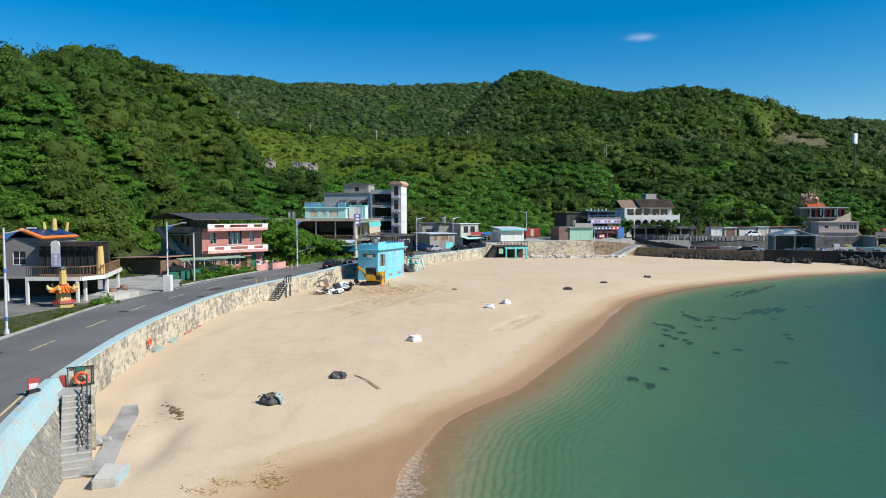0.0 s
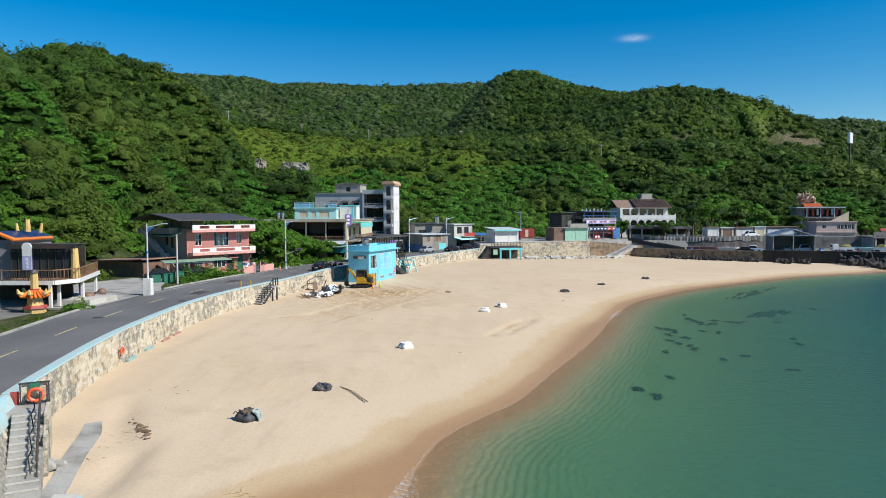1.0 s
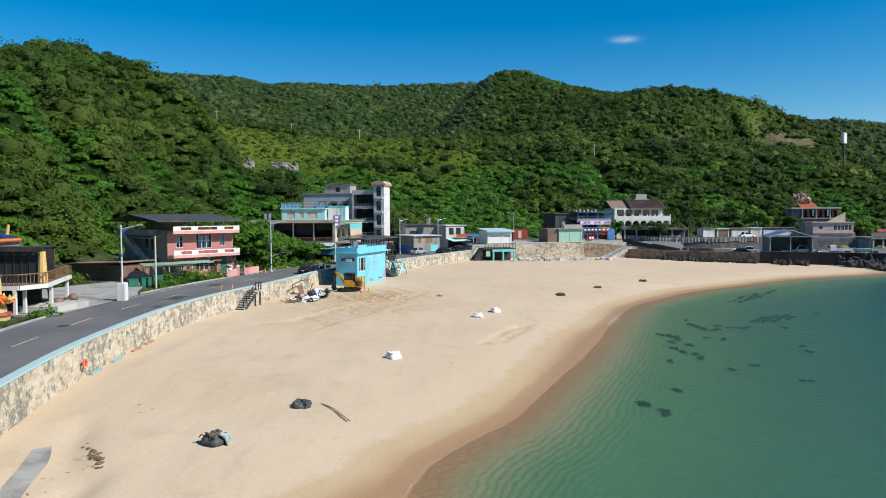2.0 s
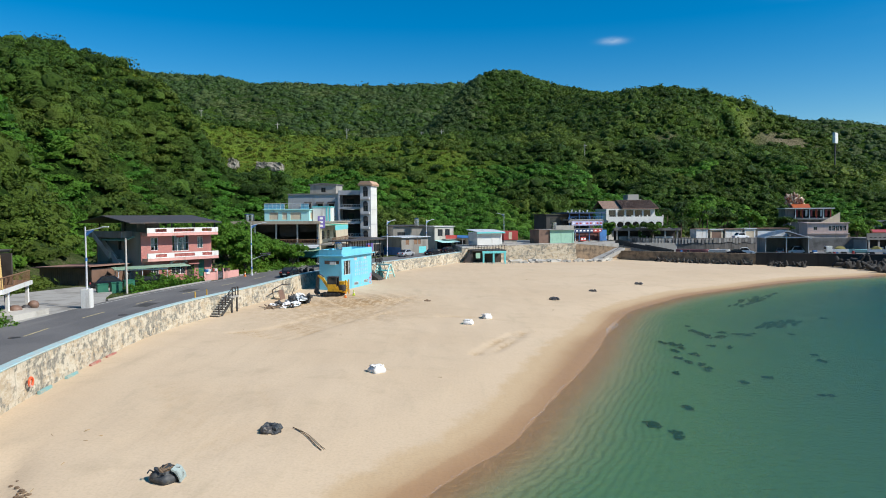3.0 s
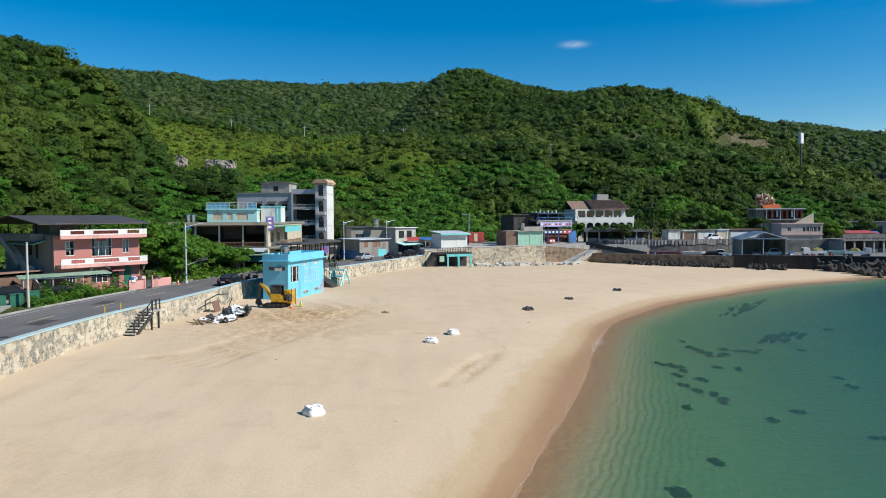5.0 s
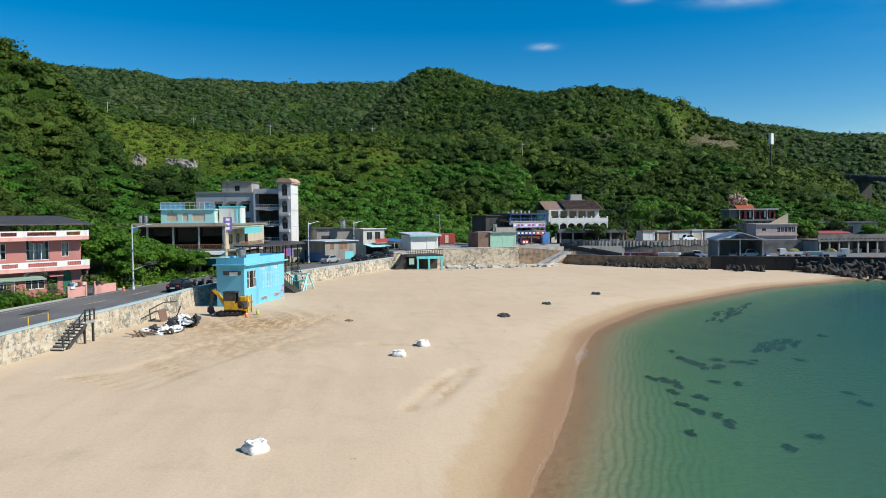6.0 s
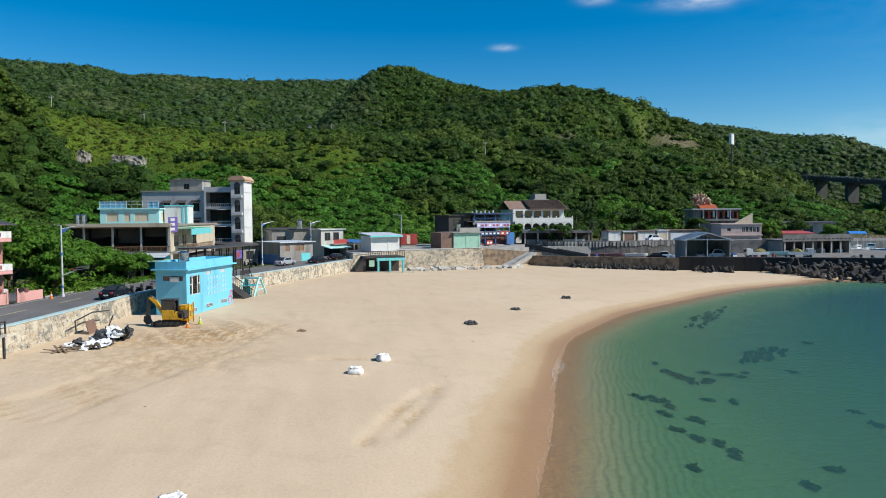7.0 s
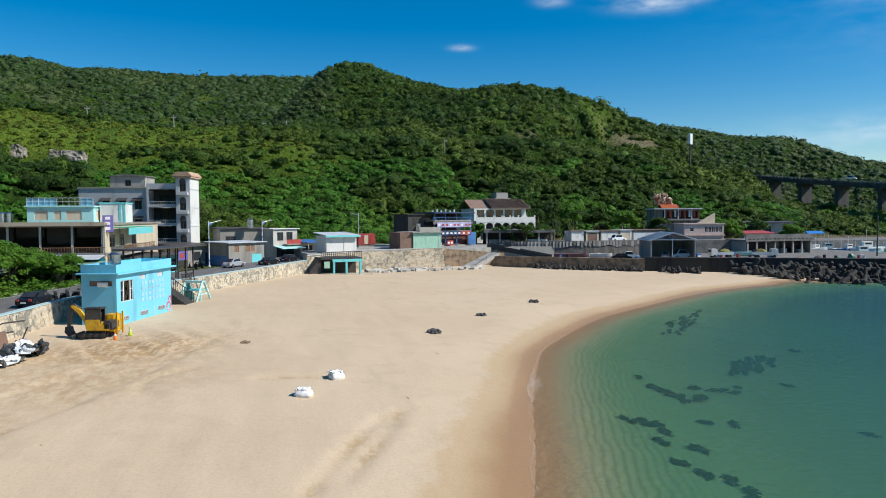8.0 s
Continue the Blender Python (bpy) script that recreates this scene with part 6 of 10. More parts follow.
for k in range(12):
    part("rail_post", tubes(((k, -0.1, 2.5), (k, -0.1, 3.6), 0.03), n=6), GALV, up)
part("rail", tubes(((0, -0.1, 3.6), (11, -0.1, 3.6), 0.03), ((0, -0.1, 3.1), (11, -0.1, 3.1), 0.025), n=6), GALV, up)
white_room = thing("stair_room", between(A, B) @ pose(12.0, 10.0, 11.05), "white rooftop stair room with turquoise trim", "stair room")
part("wall", boxes((0, 3.6, 0, 4.0, 0, 2.8)), WHITE, white_room)
part("trim", boxes((-0.1, 3.7, -0.1, 4.1, 2.804, 3.0), (2.7, 3.0, -0.05, -0.003, 0, 2.8), (3.3, 3.6, -0.05, -0.003, 0, 2.8)), TEAL, white_room)
aw = thing("awning", between(A, B) @ pose(rwid + 0.25, 3, 10.3, 0, 0, 90), "green and turquoise striped awning over the balcony", "awning")
part("cloth", extrude_profile(bmesh.new(), [(-1.5, 0.15), (13, 0.15), (13, 0.05), (-1.5, 0.05)], -2.4, -0.01), surface("green_awning", (0.04, 0.42, 0.28), rough=0.6), aw)
part("valance", boxes((-1.5, 13, -2.45, -2.41, -0.9, 0.0)), TEAL, aw)
for x, z in ((-1.0, 0.9), (-0.1, 1.0)):
    bm = tubes(((0, 0, 0), (0, 0, 1.4), 0.55), ((0, 0, 1.4), (0, 0, 1.6), 0.55, 0.2), n=14)
    solo("water_tank", bm, STEEL, "stainless steel water tank on the flat roof", "water tank", "steel water tanks", smooth=False, m=between(A, B) @ pose(x, 9, 11.06))

# grey four-storey building with a stair tower
A, B = (-34.6, 194.0), (-12.2, 189.2)
grey = thing("grey_apartment_block", between(A, B), "pale grey tiled four-storey block with a stair tower", "apartment block")
gw = span(A, B)
body_w = 13.5
wins = [(4.6, 6.0, 13.6, 15.4), (7.8, 9.2, 13.6, 15.4), (10.8, 12.2, 13.4, 15.4), (7.2, 9.2, 10.2, 11.8), (10.8, 12.2, 10.0, 11.8), (3.0, 4.4, 10.0, 11.8)]
shell(grey, body_w, 12.0, 3.0, 17.5, TILE_GREY, wins, (), ())
for h in wins:
    window(grey, h, bars=1, frame_mat=DARK_METAL)
    part("hood", extrude_profile(bmesh.new(), [(-0.75, h[3] - 0.25), (-0.003, h[3] + 0.3), (-0.003, h[3] + 0.2), (-0.75, h[3] - 0.33)], h[0] - 0.3, h[1] + 0.3), DARK_METAL, grey, "small dark window hood", m=Matrix(((0, 1, 0, 0), (1, 0, 0, 0), (0, 0, 1, 0), (0, 0, 0, 1))))
part("roof", boxes((-0.2, body_w + 0.1, -0.2, 12.2, 17.504, 17.75)), CONCRETE, grey)
bx0, bx1 = body_w, gw - 3.8
for k, z in enumerate((3.0, 6.6, 10.2, 13.8, 17.3)):
    fl = part("balcony_floor", boxes((bx0 + 0.005, bx1, -0.9, 6, z, z + 0.22)), TILE_GREY, grey)
    if k < 4:
        part("rail", boxes((bx0 + 0.1, bx1, -0.88, -0.8, z + 1.05, z + 1.15), (bx0 + 0.1, bx1, -0.88, -0.8, z + 0.25, z + 0.55), *[(bx0 + 0.1 + 0.42 * i, bx0 + 0.16 + 0.42 * i, -0.86, -0.82, z + 0.55, z + 1.05) for i in range(int((bx1 - bx0) / 0.42))]), TILE_GREY if k % 2 else WHITE, fl)
        part("room_back", boxes((bx0 + 0.005, bx1, 2.6, 2.8, z + 0.225, z + 3.5 if k < 3 else 17.29)), ROOM_SHADE, grey)
        part("screen", boxes((bx0 + 1.2, bx0 + 3.0, 2.5, 2.58, z + 0.3, z + 2.5)), GLASS, grey)
part("pier", boxes((bx0 + 0.006, bx0 + 0.4, -0.95, -0.905, 3.0, 18.0)), TILE_GREY, grey)
part("top_rail", boxes((bx0, bx1, -0.9, -0.75, 17.525, 18.4)), TILE_GREY, grey)
tx0 = bx1
twin = [(0.75, 1.95, 6.0 + 3.6 * k, 8.0 + 3.6 * k) for k in range(4)]
tower = part("stair_tower", wall_panel(2.7, 3.0, 19.4, 0.2, [(a, b, c, d) for a, b, c, d in twin if d < 19.3]), TILE_GREY, grey, m=pose(tx0 + 0.2, -1.3, 0))
# White in place of grey tile puts the sunlight into this side
part("tower_wall", wall_panel(5.2, 3.0, 19.4, 0.2), WHITE, tower, "tower side wall, whitened for the sun on it", m=pose(2.7, 0.005, 0, 0, 0, 90))
part("tower_wall", wall_panel(5.2, 3.0, 19.4, 0.2), TILE_GREY, tower, m=pose(0, 5.205, 0, 0, 0, -90))
part("tower_wall", wall_panel(2.7, 3.0, 19.4, 0.2), TILE_GREY, tower, m=pose(2.7, 5.41, 0, 0, 0, 180))
for k in range(4):
    part("ledge_line", boxes((2.701, 2.76, 0.0, 5.2, 6.4 + 3.6 * k, 6.52 + 3.6 * k)), TILE_GREY, tower)
for h in twin:
    if h[3] < 19.3:
        window(tower, h, bars=1, frame_mat=DARK_METAL, cross=1)
        part("arch_head", tubes(((1.35, -0.05, h[3] - 0.1), (1.35, 0.03, h[3] - 0.1), 0.62), n=16), DARK_METAL, tower)
    part("balconette", boxes((0.25, 2.45, -0.7, -0.003, h[2] - 0.7, h[2] - 0.1)), TILE_GREY, tower)
cap = bmesh.new()
for (x0, x1, y0, y1, z) in ((-0.35, 3.05, -0.35, 5.7, 19.41), (-0.45, 3.15, -0.45, 5.8, 19.7)):
    box(cap, x0, x1, y0, y1, z, z + 0.25)
extrude_profile(cap, [(-0.4, 19.96), (0.2, 20.6), (2.5, 20.6), (3.1, 19.96)], -0.4, 5.75)
part("tower_cap", cap, surface("terracotta_cap", (0.50, 0.33, 0.22), (0.36, 0.24, 0.17), 0.8), tower, "terracotta cap on the tower")
pent = part("rooftop_room", wall_panel(7.0, 17.75, 20.1, 0.2, [(3.0, 4.2, 18.2, 19.4)]), CONCRETE, grey, "bare grey concrete rooftop room", m=pose(3.9, 5, 0))
window(pent, (3.0, 4.2, 18.2, 19.4), frame_mat=DARK_METAL)
part("roof", extrude_profile(bmesh.new(), [(-0.3, 20.104), (7.3, 20.104), (7.3, 20.25), (3.5, 20.62), (-0.3, 20.25)], -0.3, 5.3), CONCRETE_MID, pent)
part("wall", wall_panel(4.8, 17.75, 20.1, 0.2), CONCRETE, pent, m=pose(7.0, 0.2, 0, 0, 0, 90))
part("wall", wall_panel(4.8, 17.75, 20.1, 0.2), CONCRETE, pent, m=pose(0, 5.0, 0, 0, 0, -90))

# row of low shops along the road


def low_shop(name, a, b, depth, z0, z1, wall, roof, label, holes=(), roof_over=0.6, slope=0.3, fill=None, category="shop", group=""):
    ob = thing(name, between(a, b), label, category, group)
    w = span(a, b)
    shell(ob, w, depth, z0, z1, wall, holes, (), ())
    part("roof", extrude_profile(bmesh.new(), [(-roof_over, z1 + 0.02), (depth + 0.4, z1 + 0.02 + slope), (depth + 0.4, z1 + 0.16 + slope), (-roof_over, z1 + 0.16)], -0.4, w + 0.4), roof, ob,
         m=Matrix(((0, 1, 0, 0), (1, 0, 0, 0), (0, 0, 1, 0), (0, 0, 0, 1))))
    for h in holes:
        if fill is None:
            window(ob, h, bars=max(1, int((h[1] - h[0]) / 1.2)), frame_mat=DARK_METAL)
        else:
            part("shutter", boxes((h[0], h[1], 0.07, 0.12, h[2], h[3])), fill, ob)
    return ob, w


blue_shop, w = low_shop("blue_shop", (-18.6, 153.0), (-12.6, 164.0), 7, 3.0, 5.9, TEAL, DARK_METAL, "teal-fronted low shop with a dark flat roof", [(0.8, 3.5, 3.2, 5.2), (4.5, 8, 3.2, 5.2), (9, 12, 3.2, 5.2)], 1.6, 0.2)
part("sign", boxes((10.2, 12.6, -1.9, -1.75, 5.0, 6.4)), PURPLE, blue_shop, "purple and red printed shop sign")
part("sign_panel", boxes((10.5, 11.4, -1.92, -1.905, 5.3, 6.1)), RED_PAINT, blue_shop)
for x in (0.5, 4, 8, 12.5):
    part("post", boxes((x - 0.06, x + 0.06, -1.4, -1.28, 3.0, 5.9)), DARK_METAL, blue_shop)
low_shop("long_shop", (-12.5, 176.0), (-7.5, 182.0), 10, 3.0, 6.6, CEMENT_GREY, DARK_METAL, "long grey shop with a dark sheet roof", [(1.0, 3.0, 4.0, 5.6), (4.2, 7.2, 3.1, 5.4)], 0.8)
gshed, w = low_shop("grey_shed", (-5.4, 174.6), (0.6, 179.6), 7, 3.1, 7.1, CEMENT_GREY, GREY_METAL, "grey rendered shed with a teal door and shutters", [(1.2, 2.2, 5.5, 6.7), (3.6, 4.6, 5.5, 6.7), (4.8, 5.6, 5.5, 6.7), (5.0, 7.2, 3.2, 5.0)], 0.5, 0.1, WOOD)
part("door", boxes((5.0, 7.2, -0.03, -0.003, 3.2, 5.0)), TEAL, gshed, "bright teal door")
part("dado", boxes((-0.03, -0.003, 0.3, 6.8, 3.1, 4.9)), BLUE_PAINT, gshed, "blue painted lower side wall")
wh2, w = low_shop("white_shop_house", (2.2, 189.5), (7.0, 193.5), 7, 3.3, 9.3, CONCRETE_LIGHT, WHITE, "small white two-storey shop house with a red balcony rail", [(1, 2.6, 7.0, 8.7), (3.4, 5.0, 7.0, 8.7), (0.8, 5.4, 3.5, 5.6)], 0.4, 0.0)
part("balcony", boxes((2.4, 6.2, -1.4, -0.003, 6.1, 6.3)), CONCRETE, wh2)
part("rail", boxes((2.4, 6.2, -1.4, -1.34, 6.31, 7.2)), RED_PAINT, wh2)
part("awning", extrude_profile(bmesh.new(), [(-2.8, 5.5), (0, 6.0), (0, 5.9), (-2.8, 5.4)], 0, 6.2), TEAL_PALE, wh2, m=Matrix(((0, 1, 0, 0), (1, 0, 0, 0), (0, 0, 1, 0), (0, 0, 0, 1))))
solo("water_tank", tubes(((0, 0, 0), (0, 0, 1.7), 0.6), ((0, 0, 1.7), (0, 0, 1.95), 0.6, 0.2), n=14), STEEL, "stainless steel water tank on a dark roof", "water tank", "steel water tanks", m=pose(-2.2, 190, 9.6))
low_shop("dark_roofed_store", (-8.0, 190.0), (1.0, 192.5), 8, 3.2, 9.4, CEMENT_GREY, DARK_METAL, "tall dark-roofed store behind the shops", [(1, 3, 6, 8)], 0.4, 0.2)
# This shop's openings are filled with the painted room shade
blue2, w = low_shop("blue_awning_shop", (7.6, 193.0), (13.6, 199.5), 6, 3.6, 6.4, CREAM, BLUE_PAINT, "small shop with a blue awning roof", [(0.6, 3.8, 3.7, 5.8), (4.8, 8.2, 3.7, 5.8)], 2.2, 0.3, ROOM_SHADE)
for x in (0.3, 3, 6, 8.6):
    part("post", boxes((x - 0.06, x + 0.06, -2.0, -1.88, 3.4, 6.2)), WHITE, blue2)
wshop, w = low_shop("white_shutter_shop", (12.4, 183.9), (18.5, 186.1), 5.5, 4.7, 8.0, WHITE, GREY_METAL, "white shop with closed roller shutters and a teal-edged roof", [(0.5, 3.7, 4.9, 7.2), (4.1, 6.0, 4.9, 7.2)], 0.7, 0.5, WHITE)
part("eave", boxes((-0.5, w + 0.5, -0.85, -0.72, 7.75, 8.1)), TEAL, wshop, "teal roof edge")
cont = thing("shipping_container", pose(20.9, 205.6, 4.75, 0, 0, 14), "red corrugated shipping container", "container")
part("body", boxes((0, 4.2, 0, 2.4, 0.6, 3.1), bevel=0.04), RED_PAINT, cont)
for k in range(14):
    part("rib", boxes((0.15 + 0.29 * k, 0.27 + 0.29 * k, -0.05, -0.003, 0.75, 2.95)), RED_PAINT, cont)
part("skid", boxes((0.2, 4.0, 0.2, 2.2, 0, 0.595)), CONCRETE, cont)
part("door", boxes((1.5, 2.4, -0.07, -0.051, 0.8, 2.8)), CREAM, cont)
gs, w = low_shop("shutter_house", (31.7, 194.6), (38.2, 196.4), 8, 4.75, 8.2, (GREEN_SHUTTER, BROWN, CEMENT_GREY), CONCRETE, "low house with pale green shutters and a brown side", [(0.4, 3.1, 4.9, 7.5), (3.5, 6.3, 4.9, 7.5)], 0.5, 0.0, GREEN_SHUTTER)
part("side_room", boxes((-3.0, -0.01, 0.3, 6, 4.75, 8.3)), BROWN, gs, "brown sheet-clad side room")
part("parapet", boxes((1.5, w, 0, 0.2, 8.4, 9.4)), CONCRETE, gs)
solo("water_tank", tubes(((0, 0, 0), (0, 0, 1.8), 0.55), n=14), STEEL, "stainless steel water tank on the shutter house", "water tank", "steel water tanks", m=pose(33.2, 197, 8.4))

# blue-roofed terrace restaurant
A, B = (38.6, 204.5), (48.6, 209.0)
tr = thing("terrace_restaurant", between(A, B), "three-level open terrace restaurant with a blue steel roof", "restaurant")
tw = span(A, B)
for k, z in enumerate((4.75, 8.1, 10.6)):
    part("floor", boxes((0, tw, 0, 9, z, z + 0.25)), CONCRETE, tr)
    if k < 2:
        part("room_back", boxes((0.2, tw - 0.2, 4, 4.2, z + 0.255, (8.09, 10.59)[k])), ROOM_SHADE, tr)
for x in (0.1, 3.3, 6.6, tw - 0.1):
    part("post", boxes((x - 0.1, x + 0.1, 0.1, 0.3, 5.0, 12.6)), BLUE_PAINT, tr)
NAVY = surface("navy_paint", (0.022, 0.05, 0.13), (0.015, 0.03, 0.07), 0.55)
part("roof", boxes((-0.6, tw + 0.6, -0.8, 8, 12.45, 12.75)), NAVY, tr, "navy blue steel terrace roof")
part("upper_back", boxes((0.2, tw - 0.2, 4, 4.2, 10.86, 12.44)), ROOM_SHADE, tr)
for k in range(6):
    part("roof_vent", tubes(((1.5 + 1.3 * k, 3, 12.75), (1.5 + 1.3 * k, 3, 13.2 + 0.3 * (k % 2)), 0.22), n=8), GALV, tr)
part("parapet", boxes((-0.6, tw + 0.2, -0.3, -0.15, 9.9, 10.58)), CONCRETE_MID, tr)
part("rail", boxes((-0.6, tw + 0.2, -0.32, -0.26, 11.5, 11.58), *[(-0.6 + 0.9 * k, -0.54 + 0.9 * k, -0.32, -0.26, 10.85, 11.5) for k in range(13)]), BLUE_PAINT, tr)
MAROON = surface("maroon_front", (0.10, 0.035, 0.03), rough=0.7)
part("shop_front", boxes((0.2, tw - 0.3, 1.0, 1.2, 5.0, 8.09)), MAROON, tr, "dark maroon shop front")
for mat, x0, x1, z0, z1, lab in ((LILAC, 0.3, tw - 0.5, 9.2, 10.35, "long pale printed sign board"), (NAVY, 0.2, 7.4, 7.3, 8.3, "dark blue printed sign board"), (RED_PAINT, 7.4, tw - 0.6, 7.3, 8.3, "red printed sign board"), (BLUE_PAINT, tw - 1.4, tw + 0.9, 5.0, 8.0, "plain bright blue panel"), (RED_PAINT, 3.2, 5.0, 5.0, 6.1, "small red sign board")):
    sb = part("sign_board", boxes((x0, x1, -0.62, -0.52, z0, z1)), mat, tr, lab)
    n_bars = 0 if mat is BLUE_PAINT else max(2, int((x1 - x0) / 1.1))
    for i in range(n_bars):
        c = x0 + (i + 0.5) * (x1 - x0) / n_bars
        part("text_bar", boxes((c - 0.32, c + 0.32, -0.64, -0.621, z0 + 0.3 * (z1 - z0), z0 + 0.7 * (z1 - z0))), RED_PAINT if mat is LILAC and i % 3 else WHITE, sb)
low_shop("dark_terrace_house", (32.6, 206.0), (38.2, 207.6), 8, 4.75, 12.2, CONCRETE_DARK, DARK_METAL, "dark grey terrace house behind the shutters", [(1, 3, 9.6, 11.4), (4, 6, 9.6, 11.4)], 0.4, 0.0)

# tiled-roof hotel and the long canopy in front of it
A, B = (52.8, 221.7), (67.5, 223.0)
hotel = thing("tiled_roof_guesthouse", between(A, B), "white guesthouse with brown tiled roof and arcaded balcony", "guesthouse")
hw = span(A, B)
wn_h = [(0.75 + 2.65 * k, 2.85 + 2.65 * k, 10.9, 13.4) for k in range(5)]
shell(hotel, hw, 10, 4.7, 13.8, WHITE, [h for h in wn_h if h[1] < hw - 0.3], (), ())
for h in wn_h:
    if h[1] < hw - 0.3:
        window(hotel, h, bars=1, frame_mat=DARK_METAL, cross=1)
part("balcony", boxes((0, hw + 2.0, -1.6, -0.003, 10.2, 10.55)), WHITE, hotel)
part("balcony_wall", boxes((0, hw + 2.0, -1.6, -1.45, 10.554, 11.5)), WHITE, hotel)
for k in range(8):
    x = 0.2 + (hw + 1.6) * k / 7
    part("pier", boxes((x - 0.16, x + 0.16, -1.6, -1.28, 8.5, 10.195)), WHITE, hotel)
    part("finial", boxes((x - 0.16, x + 0.16, -1.66, -1.4, 11.504, 11.95)), WHITE, hotel)
    if k < 7:
        a = bmesh.new()
        r = (hw + 1.6) / 14 - 0.16
        pts = [(x + 0.16, 10.19)] + [(x + 0.16 + r + r * math.cos(q), 9.2 + 0.85 * math.sin(q)) for q in np.linspace(math.pi, 0, 9)] + [(x + 0.16 + 2 * r, 10.19)]
        extrude_profile(a, pts, -1.55, -1.35)
        part("arch", a, WHITE, hotel)
# Dark sheet over the white wall paints the shade under the arches
part("arcade_shade", boxes((0.2, hw, -0.02, -0.004, 8.5, 10.19)), ROOM_SHADE, hotel)
part("roof", gable_roof(hw * 0.66, 11, 13.9, 16.4, 0.6, "x", 0.2), BROWN_TILE, hotel, "brown clay tile roof", m=pose(hw * 0.34 + 0.2, -0.5, 0))
part("roof", gable_roof(hw * 0.33, 9, 13.9, 16.2, 0.4, "x", 0.2), BROWN_TILE, hotel, m=pose(-0.4, 1.0, 0))
tile_rows = bmesh.new()
for i in range(46):
    x = hw * 0.34 - 0.3 + i * 0.3
    if x < hw + 0.6:
        tube(tile_rows, (x, -1.05, 13.98), (x, 4.9, 16.46), 0.09, n=5)
part("roll_tiles", tile_rows, BROWN_TILE, hotel)
part("roof_room", boxes((hw * 0.62, hw * 0.85, 7, 11, 15.0, 18.2), (hw * 0.58, hw * 0.9, 6.6, 11.4, 16.4, 16.7)), CONCRETE, hotel)
A, B = (53.4, 213.5), (70.4, 211.6)
arc = thing("harbour_arcade", between(A, B), "long low harbour building under a grey concrete canopy", "harbour building")
aw_ = span(A, B)
part("roof", boxes((-0.5, aw_ + 0.5, -1.2, 7, 7.6, 8.3)), CONCRETE_MID, arc)
part("room_back", boxes((0, aw_, 3.0, 3.2, 4.75, 7.89)), ROOM_SHADE, arc)
for k in range(6):
    x = 0.3 + (aw_ - 0.6) * k / 5
    part("column", boxes((x - 0.2, x + 0.2, -0.8, -0.4, 4.75, 7.89)), CONCRETE, arc)
part("counter", boxes((1, 9, 0.4, 1.0, 4.75, 5.9)), CONCRETE, arc)
part("counter", boxes((11, 16, 0.4, 1.0, 4.75, 5.9)), WHITE, arc)
for k in range(24):
    part("rail_post", boxes((0.1 + 0.7 * k, 0.16 + 0.7 * k, -1.1, -1.04, 8.3, 9.1)), IRON, arc)
part("rail", boxes((0, aw_, -1.12, -1.02, 9.1, 9.18)), IRON, arc)


def lumpy_heap(rx, ry, rz, seed):
    bm = bmesh.new()
    bmesh.ops.create_icosphere(bm, subdivisions=2, radius=1.0)
    for v in bm.verts:
        k = 1 + 0.3 * noise.fractal(v.co * 1.4 + Vector((seed, 2.0 * seed, -seed)), 1.0, 2.0, 3)
        v.co = Vector((v.co.x * rx * k, v.co.y * ry * k, max(v.co.z * rz * k, 0.0)))
    return bm


def strip_rail(line, z0, z1, half):
    bm = bmesh.new()
    rows = []
    for i, (x, y) in enumerate(line):
        q = line[min(i + 1, len(line) - 1)] - line[max(i - 1, 0)]
        nrm = Vector((q[1], -q[0], 0)).normalized() * half
        rows.append([bm.verts.new(Vector((x, y, z)) + nrm * o) for o, z in ((1, z0), (1, z1), (-1, z1), (-1, z0))])
    for a, b in zip(rows, rows[1:]):
        for i in range(4):
            bm.faces.new((a[i], a[(i + 1) % 4], b[(i + 1) % 4], b[i]))
    bm.faces.new(rows[0]), bm.faces.new(rows[-1])
    bmesh.ops.recalc_face_normals(bm, faces=bm.faces[:])
    return bm


# curved retaining wall and the garages above it
ret_line = curve_points([(52.5, 204.0), (56.5, 199.0), (64, 196.4), (74, 195.0), (90, 197.5), (104, 203)], 1.5)
bm = bmesh.new()
rows = []
for i, (x, y) in enumerate(ret_line):
    q = ret_line[min(i + 1, len(ret_line) - 1)] - ret_line[max(i - 1, 0)]
    nrm = Vector((q[1], -q[0], 0)).normalized()
    zt = 4.8 + 0.7 * min(1, i / 12)
    rows.append([bm.verts.new(Vector((x, y, z)) + nrm * o) for o, z in ((0.25, 2.0), (0.15, zt), (-0.25, zt), (-0.25, 2.0))])
for a, b in zip(rows, rows[1:]):
    for i in range(4):
        bm.faces.new((a[i], a[(i + 1) % 4], b[(i + 1) % 4], b[i]))
bmesh.ops.recalc_face_normals(bm, faces=bm.faces[:])
retain = solo("retaining_wall", bm, surface("streaked_retaining_wall", (0.150, 0.143, 0.132), (0.030, 0.029, 0.027), 0.9, 1.1, 0.75, bump=0.5, streak=True), "streaked grey retaining wall with a picket parapet", "retaining wall", kind="structure")
for (x, y), (x2, y2) in zip(ret_line[2:-1], ret_line[3:]):
    for f in (0.0, 0.5):
        px_, py_ = x + (x2 - x) * f, y + (y2 - y) * f
        part("picket", boxes((px_ - 0.31, px_ + 0.31, py_ - 0.34, py_ + 0.1, 4.7 + 0.25 * math.sin(9 * px_), 5.85)), CONCRETE if int(px_ * 1.7) % 3 else CONCRETE_MID, retain)
part("coping", strip_rail(ret_line[2:], 5.85, 6.0, 0.3), CONCRETE_MID, retain)
